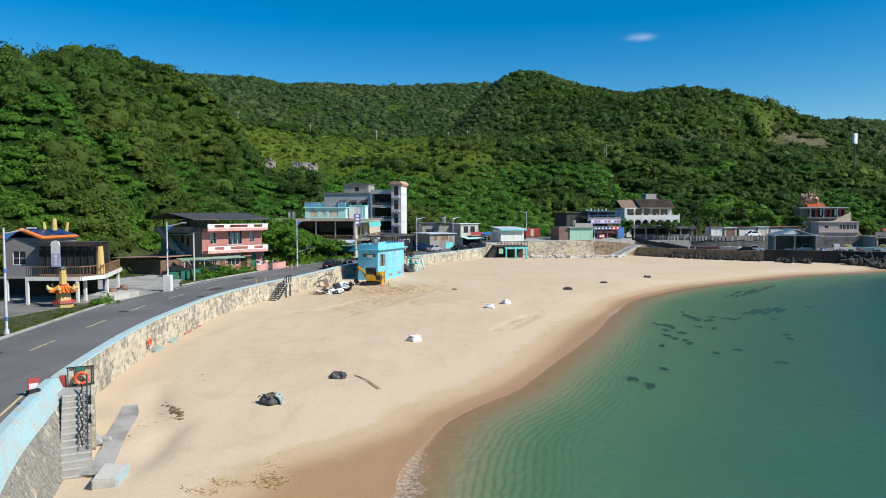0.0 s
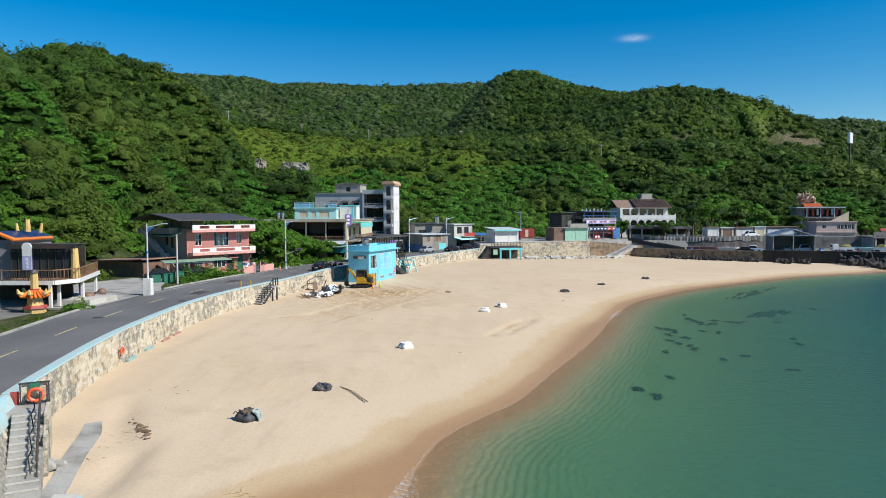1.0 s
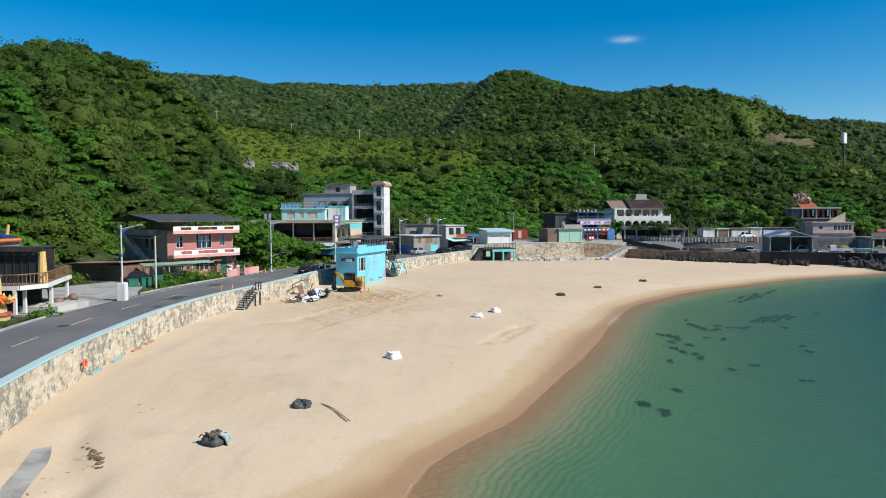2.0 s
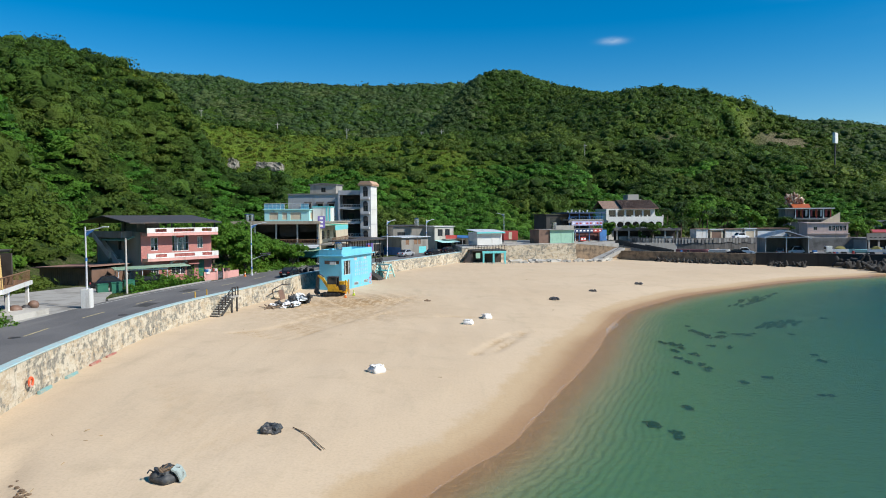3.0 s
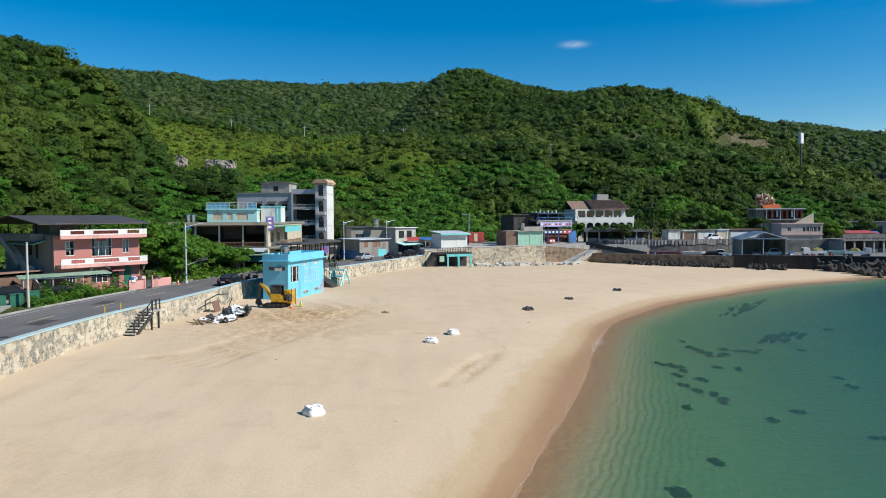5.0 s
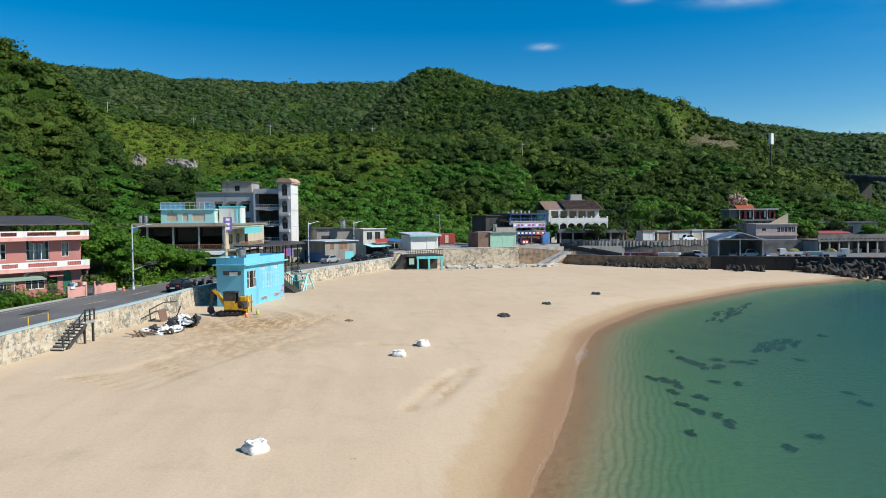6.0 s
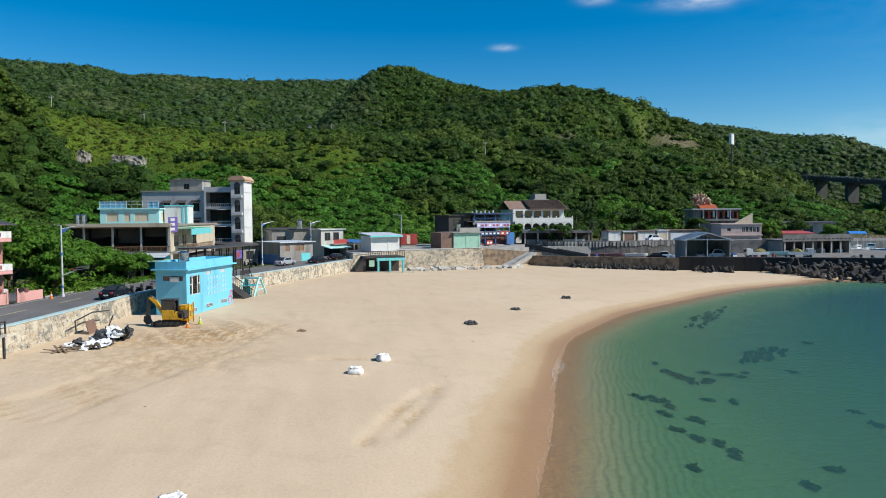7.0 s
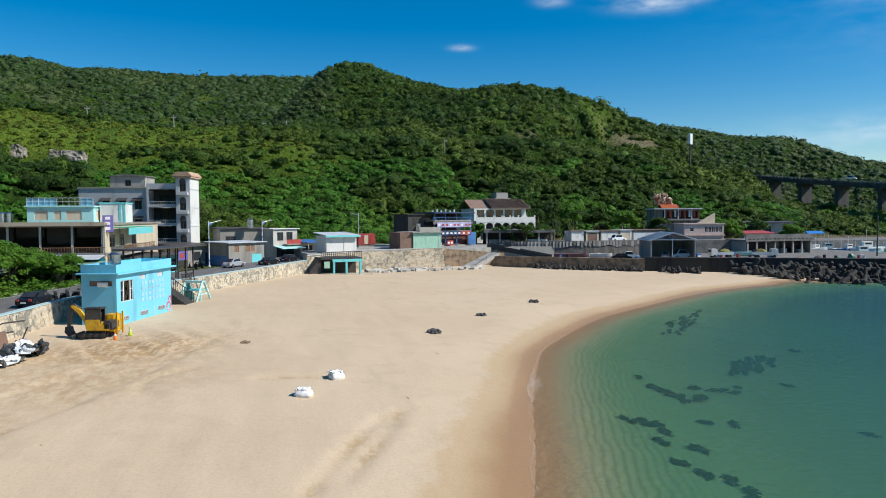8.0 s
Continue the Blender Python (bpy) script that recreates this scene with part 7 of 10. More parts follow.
solo("upper_yard", prism(bmesh.new(), [(60, 199), (74, 196), (90, 198.5), (103, 204), (110, 222), (76, 224), (60, 215)], 2.0, 5.2), CONCRETE_MID, "raised concrete yard in front of the garages", "yard", kind="structure")
for k, (x, y, w, d, h, mat, door) in enumerate(((75.6, 211.5, 3.4, 4, 2.7, WHITE, WHITE), (79.6, 211.6, 3.6, 4, 2.5, CREAM, BROWN), (83.8, 211.8, 5.0, 5, 2.6, CONCRETE_LIGHT, WHITE), (89.5, 212.2, 3.2, 4, 2.7, WHITE, CREAM), (93.2, 212.8, 9.5, 6, 2.7, CEMENT_GREY, GREY_METAL))):
    g = thing("garage", pose(x, y, 5.2, 0, 0, 4), "small flat-roofed garage on the raised yard", "garage", "row of garages")
    part("wall", wall_panel(w, 0, h, 0.15, ((0.4, w - 0.4, 0.05, 2.1),)), mat, g)
    part("body", boxes((0, w, 0.6, d, 0, h)), mat, g)
    part("door", boxes((0.4, w - 0.4, 0.05, 0.1, 0.05, 2.1)), door, g)
    part("roof", boxes((-0.2, w + 0.2, -0.3, d + 0.2, h + 0.004, h + 0.18)), (BROWN, GREY_METAL)[k % 2], g)

# open harbour shed with a gable roof
hs_m = pose(79.9, 179.6, 2.35, 0, 0, -14) @ Matrix.Diagonal((0.68, 0.85, 1, 1))
hs = thing("harbour_shed", hs_m, "open-ended harbour shed with a pale sheet gable roof", "shed")
part("roof", gable_roof(14.0, 11.0, 4.1, 5.75, 0.6, "y", 0.14), GREY_METAL, hs, "pale grey corrugated gable roof")
for k in range(38):
    x = -0.5 + k * 0.4
    if x < 14.4:
        z = 4.1 + 1.65 * (1 - abs(x - 7) / 7.6) if abs(x - 7) < 7.6 else 4.1
        part("rib", boxes((x - 0.03, x + 0.03, -0.6, 11.6, 4.12 + (5.75 - 4.1) * max(0, 1 - abs(x - 7) / 7.6) - 0.02, 4.16 + (5.75 - 4.1) * max(0, 1 - abs(x - 7) / 7.6))), GREY_METAL, hs)
part("wall", wall_panel(11.0, 0, 4.0, 0.15), CEMENT_GREY, hs, m=pose(0, 11, 0, 0, 0, -90))
part("wall", wall_panel(14.0, 0, 4.2, 0.15), CEMENT_GREY, hs, m=pose(14, 11, 0, 0, 0, 180))
part("wall", wall_panel(11.0, 0, 4.0, 0.15), CEMENT_GREY, hs, m=pose(14, 0, 0, 0, 0, 90))
for x in (0.2, 6.8, 13.8):
    part("post", boxes((x - 0.12, x + 0.12, 0, 0.24, 0, 4.3 + 0.2)), GALV, hs)
part("gable_beam", boxes((0.1, 13.9, 0.05, 0.2, 4.1, 4.35)), GALV, hs)

# temple above, with an ornate ridge, and the pink office below it
tm = pose(116.4, 243.0, 1.0, 0, 0, -14) @ Matrix.Diagonal((0.86, 1, 1, 1))
STAINED_GREY = surface("stained_grey_render", (0.24, 0.225, 0.21), (0.075, 0.07, 0.065), 0.9, 0.7, 0.7, bump=0.4, streak=True)
temple = thing("temple", tm, "concrete terraced temple with an ornate orange roof ridge", "temple")
shell(temple, 16, 9, 1.0, 12.6, STAINED_GREY, [(3, 15.5, 9.9, 12.0)], (), ())
part("verandah_back", boxes((3, 15.5, 1.2, 1.3, 9.9, 12.0)), ROOM_SHADE, temple)
part("roof", boxes((-0.6, 16.6, -1.6, 9.3, 12.61, 12.95)), WHITE, temple)
for k in range(6):
    part("column", boxes((3.2 + 2.4 * k, 3.5 + 2.4 * k, -1.2, -0.9, 9.6, 12.6)), RED_PAINT if k % 2 else WHITE, temple)
part("terrace", boxes((-0.5, 16.5, -1.6, -0.004, 9.2, 9.6)), CONCRETE, temple)
tile_bm = gable_roof(5.2, 5.0, 13.0, 14.3, 0.5, "x", 0.3)
part("tiled_roof", tile_bm, surface("dull_orange_tile", (0.42, 0.10, 0.03), (0.22, 0.06, 0.03), 0.5, 2.0, 0.5), temple, "orange glazed tile roof", m=pose(3.4, 1, 0))


def carving_material():
    m, nodes, links, bsdf = node_mat("painted_carving")
    rnd = nodes.new("ShaderNodeNewGeometry").outputs["Random Per Island"]
    col = mixed(nodes, links, ramp(nodes, links, rnd, 0.30, 0.36), (0.62, 0.50, 0.38), (0.42, 0.09, 0.05))
    col = mixed(nodes, links, ramp(nodes, links, rnd, 0.58, 0.62), col, (0.50, 0.27, 0.16))
    col = mixed(nodes, links, ramp(nodes, links, rnd, 0.82, 0.86), col, (0.66, 0.58, 0.46))
    links.new(mixed(nodes, links, ramp(nodes, links, noise_node(nodes, links, 2.2, 4.0), 0.45, 0.7), col, (0.12, 0.10, 0.09)), bsdf.inputs["Base Color"])
    bsdf.inputs["Roughness"].default_value = 0.6
    return m


orn = bmesh.new()
r2 = random.Random(11)
for k in range(150):
    u = r2.random()
    x = 1.0 + 6.6 * u
    z = 13.2 + r2.uniform(0, 4.6) * (1 - 0.5 * abs(2 * u - 1)) + 1.4 * (u < 0.2)
    c = Vector((x, 4 + r2.uniform(-0.7, 0.7), z))
    d = Vector((r2.uniform(-0.7, 0.7), r2.uniform(-0.4, 0.4), r2.uniform(0.2, 1.0))).normalized() * r2.uniform(0.4, 0.95)
    tube(orn, c - d, c + d, r2.uniform(0.14, 0.34), r2.uniform(0.05, 0.2), n=6)
part("ridge_carvings", orn, carving_material(), temple, "ornate carved ridge figures in red and cream", smooth=True)
for k in range(7):
    part("banner", boxes((3.4 + 1.7 * k, 4.1 + 1.7 * k, -0.88, -0.85, 10.2, 12.3)), (RED_PAINT, ORANGE, WHITE)[k % 3], temple)
of = thing("pink_office", pose(104.2, 206.3, 0, 0, 0, -10) @ Matrix.Diagonal((0.69, 1, 1, 1)), "small pink two-level office with a band of windows", "office")
PALE_PINK = surface("pale_pink_render", (0.56, 0.44, 0.40), (0.42, 0.33, 0.30), 0.8, streak=True)
wo = [(7.8 + 1.35 * k, 8.9 + 1.35 * k, 7.4, 8.8) for k in range(5)]
shell(of, 15, 7, 3.0, 9.4, PALE_PINK, [*wo, (2.2, 3.6, 7.6, 8.6), (10, 11.6, 4.6, 5.8)], (), ())
for h in [*wo, (2.2, 3.6, 7.6, 8.6), (10, 11.6, 4.6, 5.8)]:
    window(of, h, bars=1)
part("roof", boxes((-0.3, 15.3, -0.3, 7.3, 9.404, 9.65)), PALE_PINK, of)
part("ledge", boxes((-0.2, 15.2, -0.5, -0.003, 6.5, 6.8)), PALE_PINK, of)
part("stair_wall", extrude_profile(bmesh.new(), [(6.5, 9.66), (13.5, 12.4), (13.5, 9.66)], 3, 3.3), CREAM, of, "cream sloping stair wall")
solo("concrete_terrace", prism(bmesh.new(), [(97, 200.5), (124, 196), (122, 207), (100, 211)], 2, 5.6), CONCRETE_MID, "stepped concrete terrace wall below the office", "terrace", kind="structure")
# harbour building with columns
hb = thing("net_store", pose(112.5, 193.0, 2.3, 0, 0, 3) @ Matrix.Diagonal((1.35, 1, 1.05, 1)), "concrete net store with an open colonnade", "store")
part("roof", boxes((-0.4, 14.4, -0.6, 7, 2.9, 3.3)), CONCRETE_MID, hb)
part("parapet", boxes((-0.4, 14.4, -0.6, -0.45, 3.304, 4.5)), CONCRETE_MID, hb)
part("room_back", boxes((0, 14, 3, 3.2, 0, 2.89)), ROOM_SHADE, hb)
part("end_wall", boxes((-0.2, 0, 0, 7, 0, 2.89)), CONCRETE, hb)
part("end_wall", boxes((14, 14.2, 0, 7, 0, 2.89)), CONCRETE, hb)
for k in range(8):
    part("column", boxes((0.1 + 1.95 * k, 0.4 + 1.95 * k, -0.3, 0, 0, 2.89)), CONCRETE, hb)
for k in range(16):
    part("vent", boxes((0.2 + 0.88 * k, 0.7 + 0.88 * k, -0.63, -0.601, 3.35, 3.55)), BLACK, hb)
for k in range(7):
    part("stored_gear", boxes((0.9 + 1.9 * k, 1.9 + 1.9 * k, 1.0, 2.2, 0.0, 0.8 + 0.25 * (k % 3))), (WHITE, GREY_METAL, BLACK)[k % 3], hb)
low_shop("red_roofed_hut", (127.0, 214.0), (136.0, 213.5), 5, 4.0, 6.6, CREAM, RED_PAINT, "small hut with a red sheet roof", [(1, 3, 5, 6.2), (5, 7, 5, 6.2)], 0.5, 0.6)
low_shop("grey_harbour_hut", (158.0, 262.0), (176.0, 255.0), 7, 5.0, 9.0, CONCRETE, DARK_METAL, "low grey hut beside the harbour road", [(2, 5, 6, 8), (8, 12, 5.2, 8)], 0.8, 0.4)
for x, y, s in ((147, 238, 1.0), (166, 236, 0.8)):
    tp = thing("tarpaulin_shelter", pose(x, y, 3.6, 0, 0, -15), "blue tarpaulin shelter on thin poles", "shelter", "blue shelters")
    part("sheet", gable_roof(6 * s, 4 * s, 2.2, 3.0, 0.2, "x", 0.08), surface("blue_tarp", (0.03, 0.20, 0.55), rough=0.5), tp)
    for i, j in ((0, 0), (6, 0), (0, 4), (6, 4)):
        part("pole", tubes(((i * s, j * s, -1.2), (i * s, j * s, 2.2), 0.05)), GALV, tp)
solo("harbour_apron", prism(bmesh.new(), [(112, 214), (144, 214), (150, 237), (232, 241), (230, 262), (170, 262), (120, 236)], -3, 3.4), CONCRETE_MID, "grey concrete harbour apron", "quay", kind="structure")

# ramp with dark parapets from the yard down to the quay
ramp_m = pose(50.6, 199.4, 0, 0, 0, -30)
quay_slope = solo("quay_ramp", extrude_profile(bmesh.new(), [(0, 2.0), (0, 4.76), (14, 2.4), (14, 2.0)], -3.4, 0), CONCRETE, "concrete ramp leading down to the quay", "ramp", kind="structure", m=ramp_m)
part("parapet", extrude_profile(bmesh.new(), [(0, 4.5), (0, 5.6), (14, 3.1), (14, 2.1)], -3.6, -3.41), CONCRETE_DARK, quay_slope)
part("parapet", extrude_profile(bmesh.new(), [(0, 4.5), (0, 5.6), (14, 3.1), (14, 2.1)], 0.01, 0.2), CONCRETE_DARK, quay_slope)
# crates, nets and drums about the quay
rq = random.Random(41)
for k in range(46):
    x = rq.uniform(58, 142)
    y = 188.0 - 0.455 * (x - 58) + rq.uniform(3.5, 16)
    if 77 < x < 93 and y < 192 or (x > 118 and y > 180):
        continue
    what = k % 3
    if what == 0:
        cr = thing("fish_crate", pose(x, y, 2.36, 0, 0, rq.uniform(0, 90)), "stacked plastic fish crates on the quay", "crate", "quay crates")
        for i in range(rq.randrange(1, 4)):
            part("crate", boxes((-0.5, 0.5, -0.35, 0.35, 0.42 * i, 0.42 * i + 0.4), bevel=0.02), (BLUE_PAINT, WHITE, GREEN_PAINT, BLACK)[rq.randrange(4)], cr)
    elif what == 1:
        solo("net_heap", lumpy_heap(rq.uniform(0.6, 1.3), rq.uniform(0.5, 1.0), rq.uniform(0.5, 1.1), k), (DARK_METAL, GREEN_PAINT, TARP_DARK, BROWN)[rq.randrange(4)], "dark heap of fishing nets on the quay", "nets", "net heaps", m=pose(x, y, 2.36))
    else:
        dr = thing("oil_drum", pose(x, y, 2.36), "steel drum standing on the quay", "drum", "quay drums")
        part("barrel", tubes(((0, 0, 0), (0, 0, 0.9), 0.3), n=12), (BLUE_PAINT, RED_PAINT, GALV, BLACK)[rq.randrange(4)], dr)
        part("rim", tubes(((0, 0, 0.9), (0, 0, 0.94), 0.31), n=12), IRON, dr)

# ---- lifeguard hut on the sand ----
A, B = (-11.6, 115.2), (-8.2, 125.6)
hut_m, hl = between(A, B), span(A, B)
hut = thing("beach_hut", hut_m, "sky-blue flat-roofed lifeguard hut standing on the sand", "hut")
HD = 3.5
hut_front = [(0.75, 3.05, 3.6, 5.65), (4.3, 5.5, 5.5, 5.95), (7.9, 9.1, 5.5, 5.95)]
hut_left = [(0.6, 2.9, 5.2, 5.7)]
shell(hut, hl, HD, 0.6, 6.3, HUT_BLUE, hut_front, hut_left, ())
window(hut, hut_front[0], bars=0, pane=CLEAR_GLASS)
for mx in (1.25, 2.45):
    part("mullion", boxes((mx, mx + 0.12, 0.03, 0.14, 3.66, 5.59)), WHITE, hut)
for mx0, mx1 in ((0.81, 1.25), (2.57, 2.99)):
    part("transom", boxes((mx0, mx1, 0.04, 0.13, 4.7, 4.78)), WHITE, hut)
part("curtain", boxes((0.8, 1.9, 0.15, 0.17, 3.65, 5.6)), CREAM, hut, "pale curtain behind the window")
part("curtain", boxes((2.1, 3.0, 0.15, 0.17, 3.65, 5.6)), CREAM, hut, "pale curtain behind the window")
for h in hut_front[1:]:
    part("vent", boxes((h[0], h[1], 0.05, 0.12, h[2], h[3])), TILE_GREY, hut, "grey louvred vent")
part("louvre", boxes((0.6, 2.9, 0.1, 0.14, 5.2, 5.7)), BROWN, hut, m=left_axes(HD))
part("air_conditioner", boxes((1.6, 2.5, -0.35, -0.003, 5.15, 5.6), bevel=0.02), WHITE, hut, m=left_axes(HD))
part("roof_slab", boxes((-0.45, hl + 0.45, -0.45, HD + 0.3, 6.304, 6.46), bevel=0.01), HUT_BLUE, hut)
part("parapet", boxes((-0.06, hl + 0.06, -0.06, 0.14, 6.464, 7.25), (-0.06, 0.14, 0.144, HD, 6.464, 7.25), (hl - 0.14, hl + 0.06, 0.144, HD, 6.464, 7.25), (0.144, hl - 0.144, HD - 0.2, HD, 6.464, 7.25)), HUT_BLUE, hut)
for x0 in (0.6, 4.3, 7.9):
    v = part("low_vent", boxes((x0, x0 + 1.5, -0.03, -0.003, 1.75 + 0.02 * x0, 2.2 + 0.02 * x0)), TILE_GREY, hut, "grey louvred cellar vent")
    part("slat", boxes(*[(x0 + 0.05, x0 + 1.45, -0.045, -0.031, 1.8 + 0.02 * x0 + 0.09 * k, 1.84 + 0.02 * x0 + 0.09 * k) for k in range(4)]), DARK_METAL, v)
for i in range(7):
    for j in range(4):
        part("text_bar", boxes((4.6 + 0.72 * i, 5.0 + 0.72 * i, -0.02, -0.003, 4.9 - 0.56 * j, 5.25 - 0.56 * j)), PALE_BLUE, hut)
part("painted_anchor", boxes((6.9, 7.3, -0.02, -0.003, 1.7, 1.8), (7.05, 7.15, -0.021, -0.004, 1.8, 2.4), (6.95, 7.25, -0.02, -0.003, 2.25, 2.3)), TILE_GREY, hut)
part("painted_rings", ring_mesh(0.42, 0.1), surface("pink_ring", (0.62, 0.12, 0.16), (0.75, 0.6, 0.55), 0.6), hut, "pink and white lifebuoy painted on the wall", m=pose(10.3, -0.02, 2.1) @ Matrix.Diagonal((1, 0.2, 1, 1)))
part("painted_rings", ring_mesh(0.28, 0.08), surface("magenta_ring", (0.55, 0.08, 0.2), (0.75, 0.6, 0.55), 0.6), hut, m=pose(10.55, -0.02, 2.85) @ Matrix.Diagonal((1, 0.2, 1, 1)))
tank = solo("water_tank", tubes(((0, 0, 0), (0, 0, 1.6), 0.6), ((0, 0, 1.6), (0, 0, 1.8), 0.6, 0.25), *[((0, 0, 0.2 + 0.3 * k), (0, 0, 0.25 + 0.3 * k), 0.62) for k in range(5)], n=18), STEEL, "stainless steel water tank on the hut roof", "water tank", "steel water tanks", m=hut_m @ pose(3.2, 2.0, 6.47))

# open black pergola behind the hut
pg = thing("pergola", between((-12.9, 136.2), (-8.4, 148.0)), "black steel pergola with a dark sheet roof", "pergola")
pl = span((-12.9, 136.2), (-8.4, 148.0))
part("roof", boxes((-0.8, pl + 0.8, -0.8, 3.6, 7.7, 7.86)), DARK_METAL, pg)
for k in range(7):
    for y in (0, 2.6):
        part("post", boxes((pl * k / 6 - 0.07, pl * k / 6 + 0.07, y - 0.07, y + 0.07, 3.0, 7.699)), IRON, pg)
part("beam", boxes((0, pl, -0.05, 0.05, 4.6, 4.7), (0, pl, 2.55, 2.65, 4.6, 4.7)), IRON, pg)

# third flight: timber-dark steps and the blue A-frame shelter under them
st_m = between((-6.9, 131.0), (-4.6, 137.5))
st3 = thing("beach_steps", st_m, "dark steps with black iron rails beside the blue hut", "steps", "flights of beach steps")
for i in range(14):
    part("step", boxes((-0.5, 1.6, 3.6 - 0.28 * (i + 1), 3.65 - 0.28 * i, 1.0, 3.7 - 0.19 * i)), CONCRETE_DARK, st3)
part("landing", boxes((-0.5, 4.6, 3.62, 6.5, 3.4, 3.72)), CONCRETE, st3)
for i in range(12):
    part("baluster", boxes((1.6, 1.65, 3.4 - 0.28 * i, 3.45 - 0.28 * i, 3.6 - 0.19 * i, 4.7 - 0.19 * i)), IRON, st3)
part("handrail", tubes(((1.62, 3.5, 4.75), (1.62, 0.1, 2.42), 0.05), n=6), IRON, st3)
fr = thing("shelter_frame", st_m @ pose(1.9, 0.2, 1.2), "pale teal A-shaped shelter frame beside the steps", "shelter")
legs = [((0, 0, 0), (1.75, 0, 2.55)), ((2.3, 0, 2.55), (4.2, 0, 0)), ((0, 2.2, 0), (1.75, 2.2, 2.55)), ((2.3, 2.2, 2.55), (4.2, 2.2, 0))]
for a, b in legs:
    part("leg", tubes((a, b, 0.13), n=6), TEAL_PALE, fr)
part("beam", boxes((1.6, 2.45, -0.1, 2.3, 2.5, 2.7)), TEAL_PALE, fr)
part("deck", boxes((1.0, 3.0, 0.1, 2.2, 1.55, 1.65)), TEAL, fr)
# Teal darkened to paint the shade inside the frame
part("back_panel", extrude_profile(bmesh.new(), [(0.4, 0.3), (3.8, 0.3), (2.4, 2.4), (1.7, 2.4)], 1.9, 1.98), surface("shade_teal", (0.05, 0.25, 0.25), rough=0.7), fr)
part("brace", boxes((0.9, 3.2, 0.0, 0.1, 1.0, 1.15), (1.3, 1.5, 0.0, 0.1, 0.0, 1.6)), TEAL_PALE, fr)
for k in range(14):
    part("baluster", boxes((1.0 + 0.2 * k, 1.04 + 0.2 * k, 2.2, 2.25, 2.5, 3.6)), IRON, fr)
part("handrail", tubes(((0.9, 2.22, 3.6), (3.8, 2.22, 3.6), 0.04), ((3.8, 2.22, 3.6), (4.9, 2.0, 1.2), 0.05), n=6), IRON, fr)

# pavilion platform below the white shop
pav = thing("beach_pavilion", pose(10.6, 170.6, 1.9, 0, 0, 10), "beach pavilion with a teal frame and dark railing", "pavilion")
part("platform", boxes((0, 7.6, 0, 6.5, 2.25, 2.5)), CONCRETE_DARK, pav)
for x in (2.3, 4.6, 7.2):
    part("frame_post", boxes((x - 0.18, x + 0.18, -0.2, 0.16, -1.0, 2.245)), TEAL, pav)
part("frame_beam", boxes((2.0, 7.5, -0.25, 0.2, 1.75, 2.24)), TEAL, pav)
for k in range(22):
    part("baluster", boxes((0.1 + 0.35 * k, 0.19 + 0.35 * k, 0.0, 0.08, 2.504, 3.5)), IRON, pav)
part("railing", boxes((0, 7.6, -0.02, 0.1, 3.5, 3.62), (0, 0.1, 0.1, 6.4, 3.4, 3.5)), IRON, pav)
part("under_room", boxes((0.3, 7.2, 3.0, 3.2, -1.0, 2.24)), ROOM_SHADE, pav)
part("side_stair", extrude_profile(bmesh.new(), [(-2.6, -1.0), (0.0, -1.0), (0.0, 2.4), (-0.3, 2.4)], 0.4, 1.8), IRON, pav)
part("notice", boxes((0.5, 1.5, -0.28, -0.22, 0.7, 1.9)), GREEN_SHUTTER, pav, "pale green notice board")
for k in range(26):
    part("low_fence", boxes((0.0 + 0.36 * k, 0.12 + 0.36 * k, -1.0, -0.92, -1.0, -0.15)), CONCRETE_LIGHT, pav)

# ---- excavator ----
ex = thing("excavator", pose(-11.9, 108.7, 0, 0, 0, 167), "small yellow and black excavator parked on the sand", "excavator")
ez = sand_height(-11.9, 108.7)
for y in (-0.75, 0.75):
    tr_ = part("track", boxes((-1.3, 1.3, y - 0.2, y + 0.2, ez + 0.02, ez + 0.52), bevel=0.16), BLACK, ex)
    for x in (-0.95, -0.4, 0.15, 0.7):
        part("roller", tubes(((x, y - 0.22, ez + 0.27), (x, y + 0.22, ez + 0.27), 0.17), n=12), IRON, tr_)
part("undercarriage", boxes((-0.7, 0.7, -0.5, 0.5, ez + 0.3, ez + 0.62)), IRON, ex)
part("body", boxes((-1.5, 0.55, -0.85, 0.85, ez + 0.64, ez + 1.3), bevel=0.1), YELLOW, ex)
part("counterweight", boxes((-1.65, -0.9, -0.85, 0.85, ez + 0.7, ez + 1.5), bevel=0.14), IRON, ex, "black rounded counterweight")
cab = part("cab", boxes((-0.75, -0.68, -0.1, -0.03, ez + 1.3, ez + 2.55), (0.5, 0.57, -0.1, -0.03, ez + 1.3, ez + 2.5), (-0.75, -0.68, 0.75, 0.82, ez + 1.3, ez + 2.55), (0.5, 0.57, 0.75, 0.82, ez + 1.3, ez + 2.5), (-0.8, 0.62, -0.15, 0.87, ez + 2.5, ez + 2.62)), IRON, ex, "black cab with a roof")
part("lower_panel", boxes((-0.7, 0.54, 0.80, 0.86, ez + 1.0, ez + 1.62), bevel=0.02), YELLOW, cab, "yellow cab door panel")
part("glass", boxes((-0.66, 0.5, 0.77, 0.79, ez + 1.35, ez + 2.45), (-0.66, 0.5, -0.09, -0.07, ez + 1.35, ez + 2.45), (0.53, 0.55, -0.03, 0.75, ez + 1.35, ez + 2.45)), GLASS, cab)
part("seat", boxes((-0.5, 0.0, 0.1, 0.6, ez + 1.3, ez + 1.75), (-0.55, -0.4, 0.1, 0.6, ez + 1.75, ez + 2.2)), BLACK, cab)
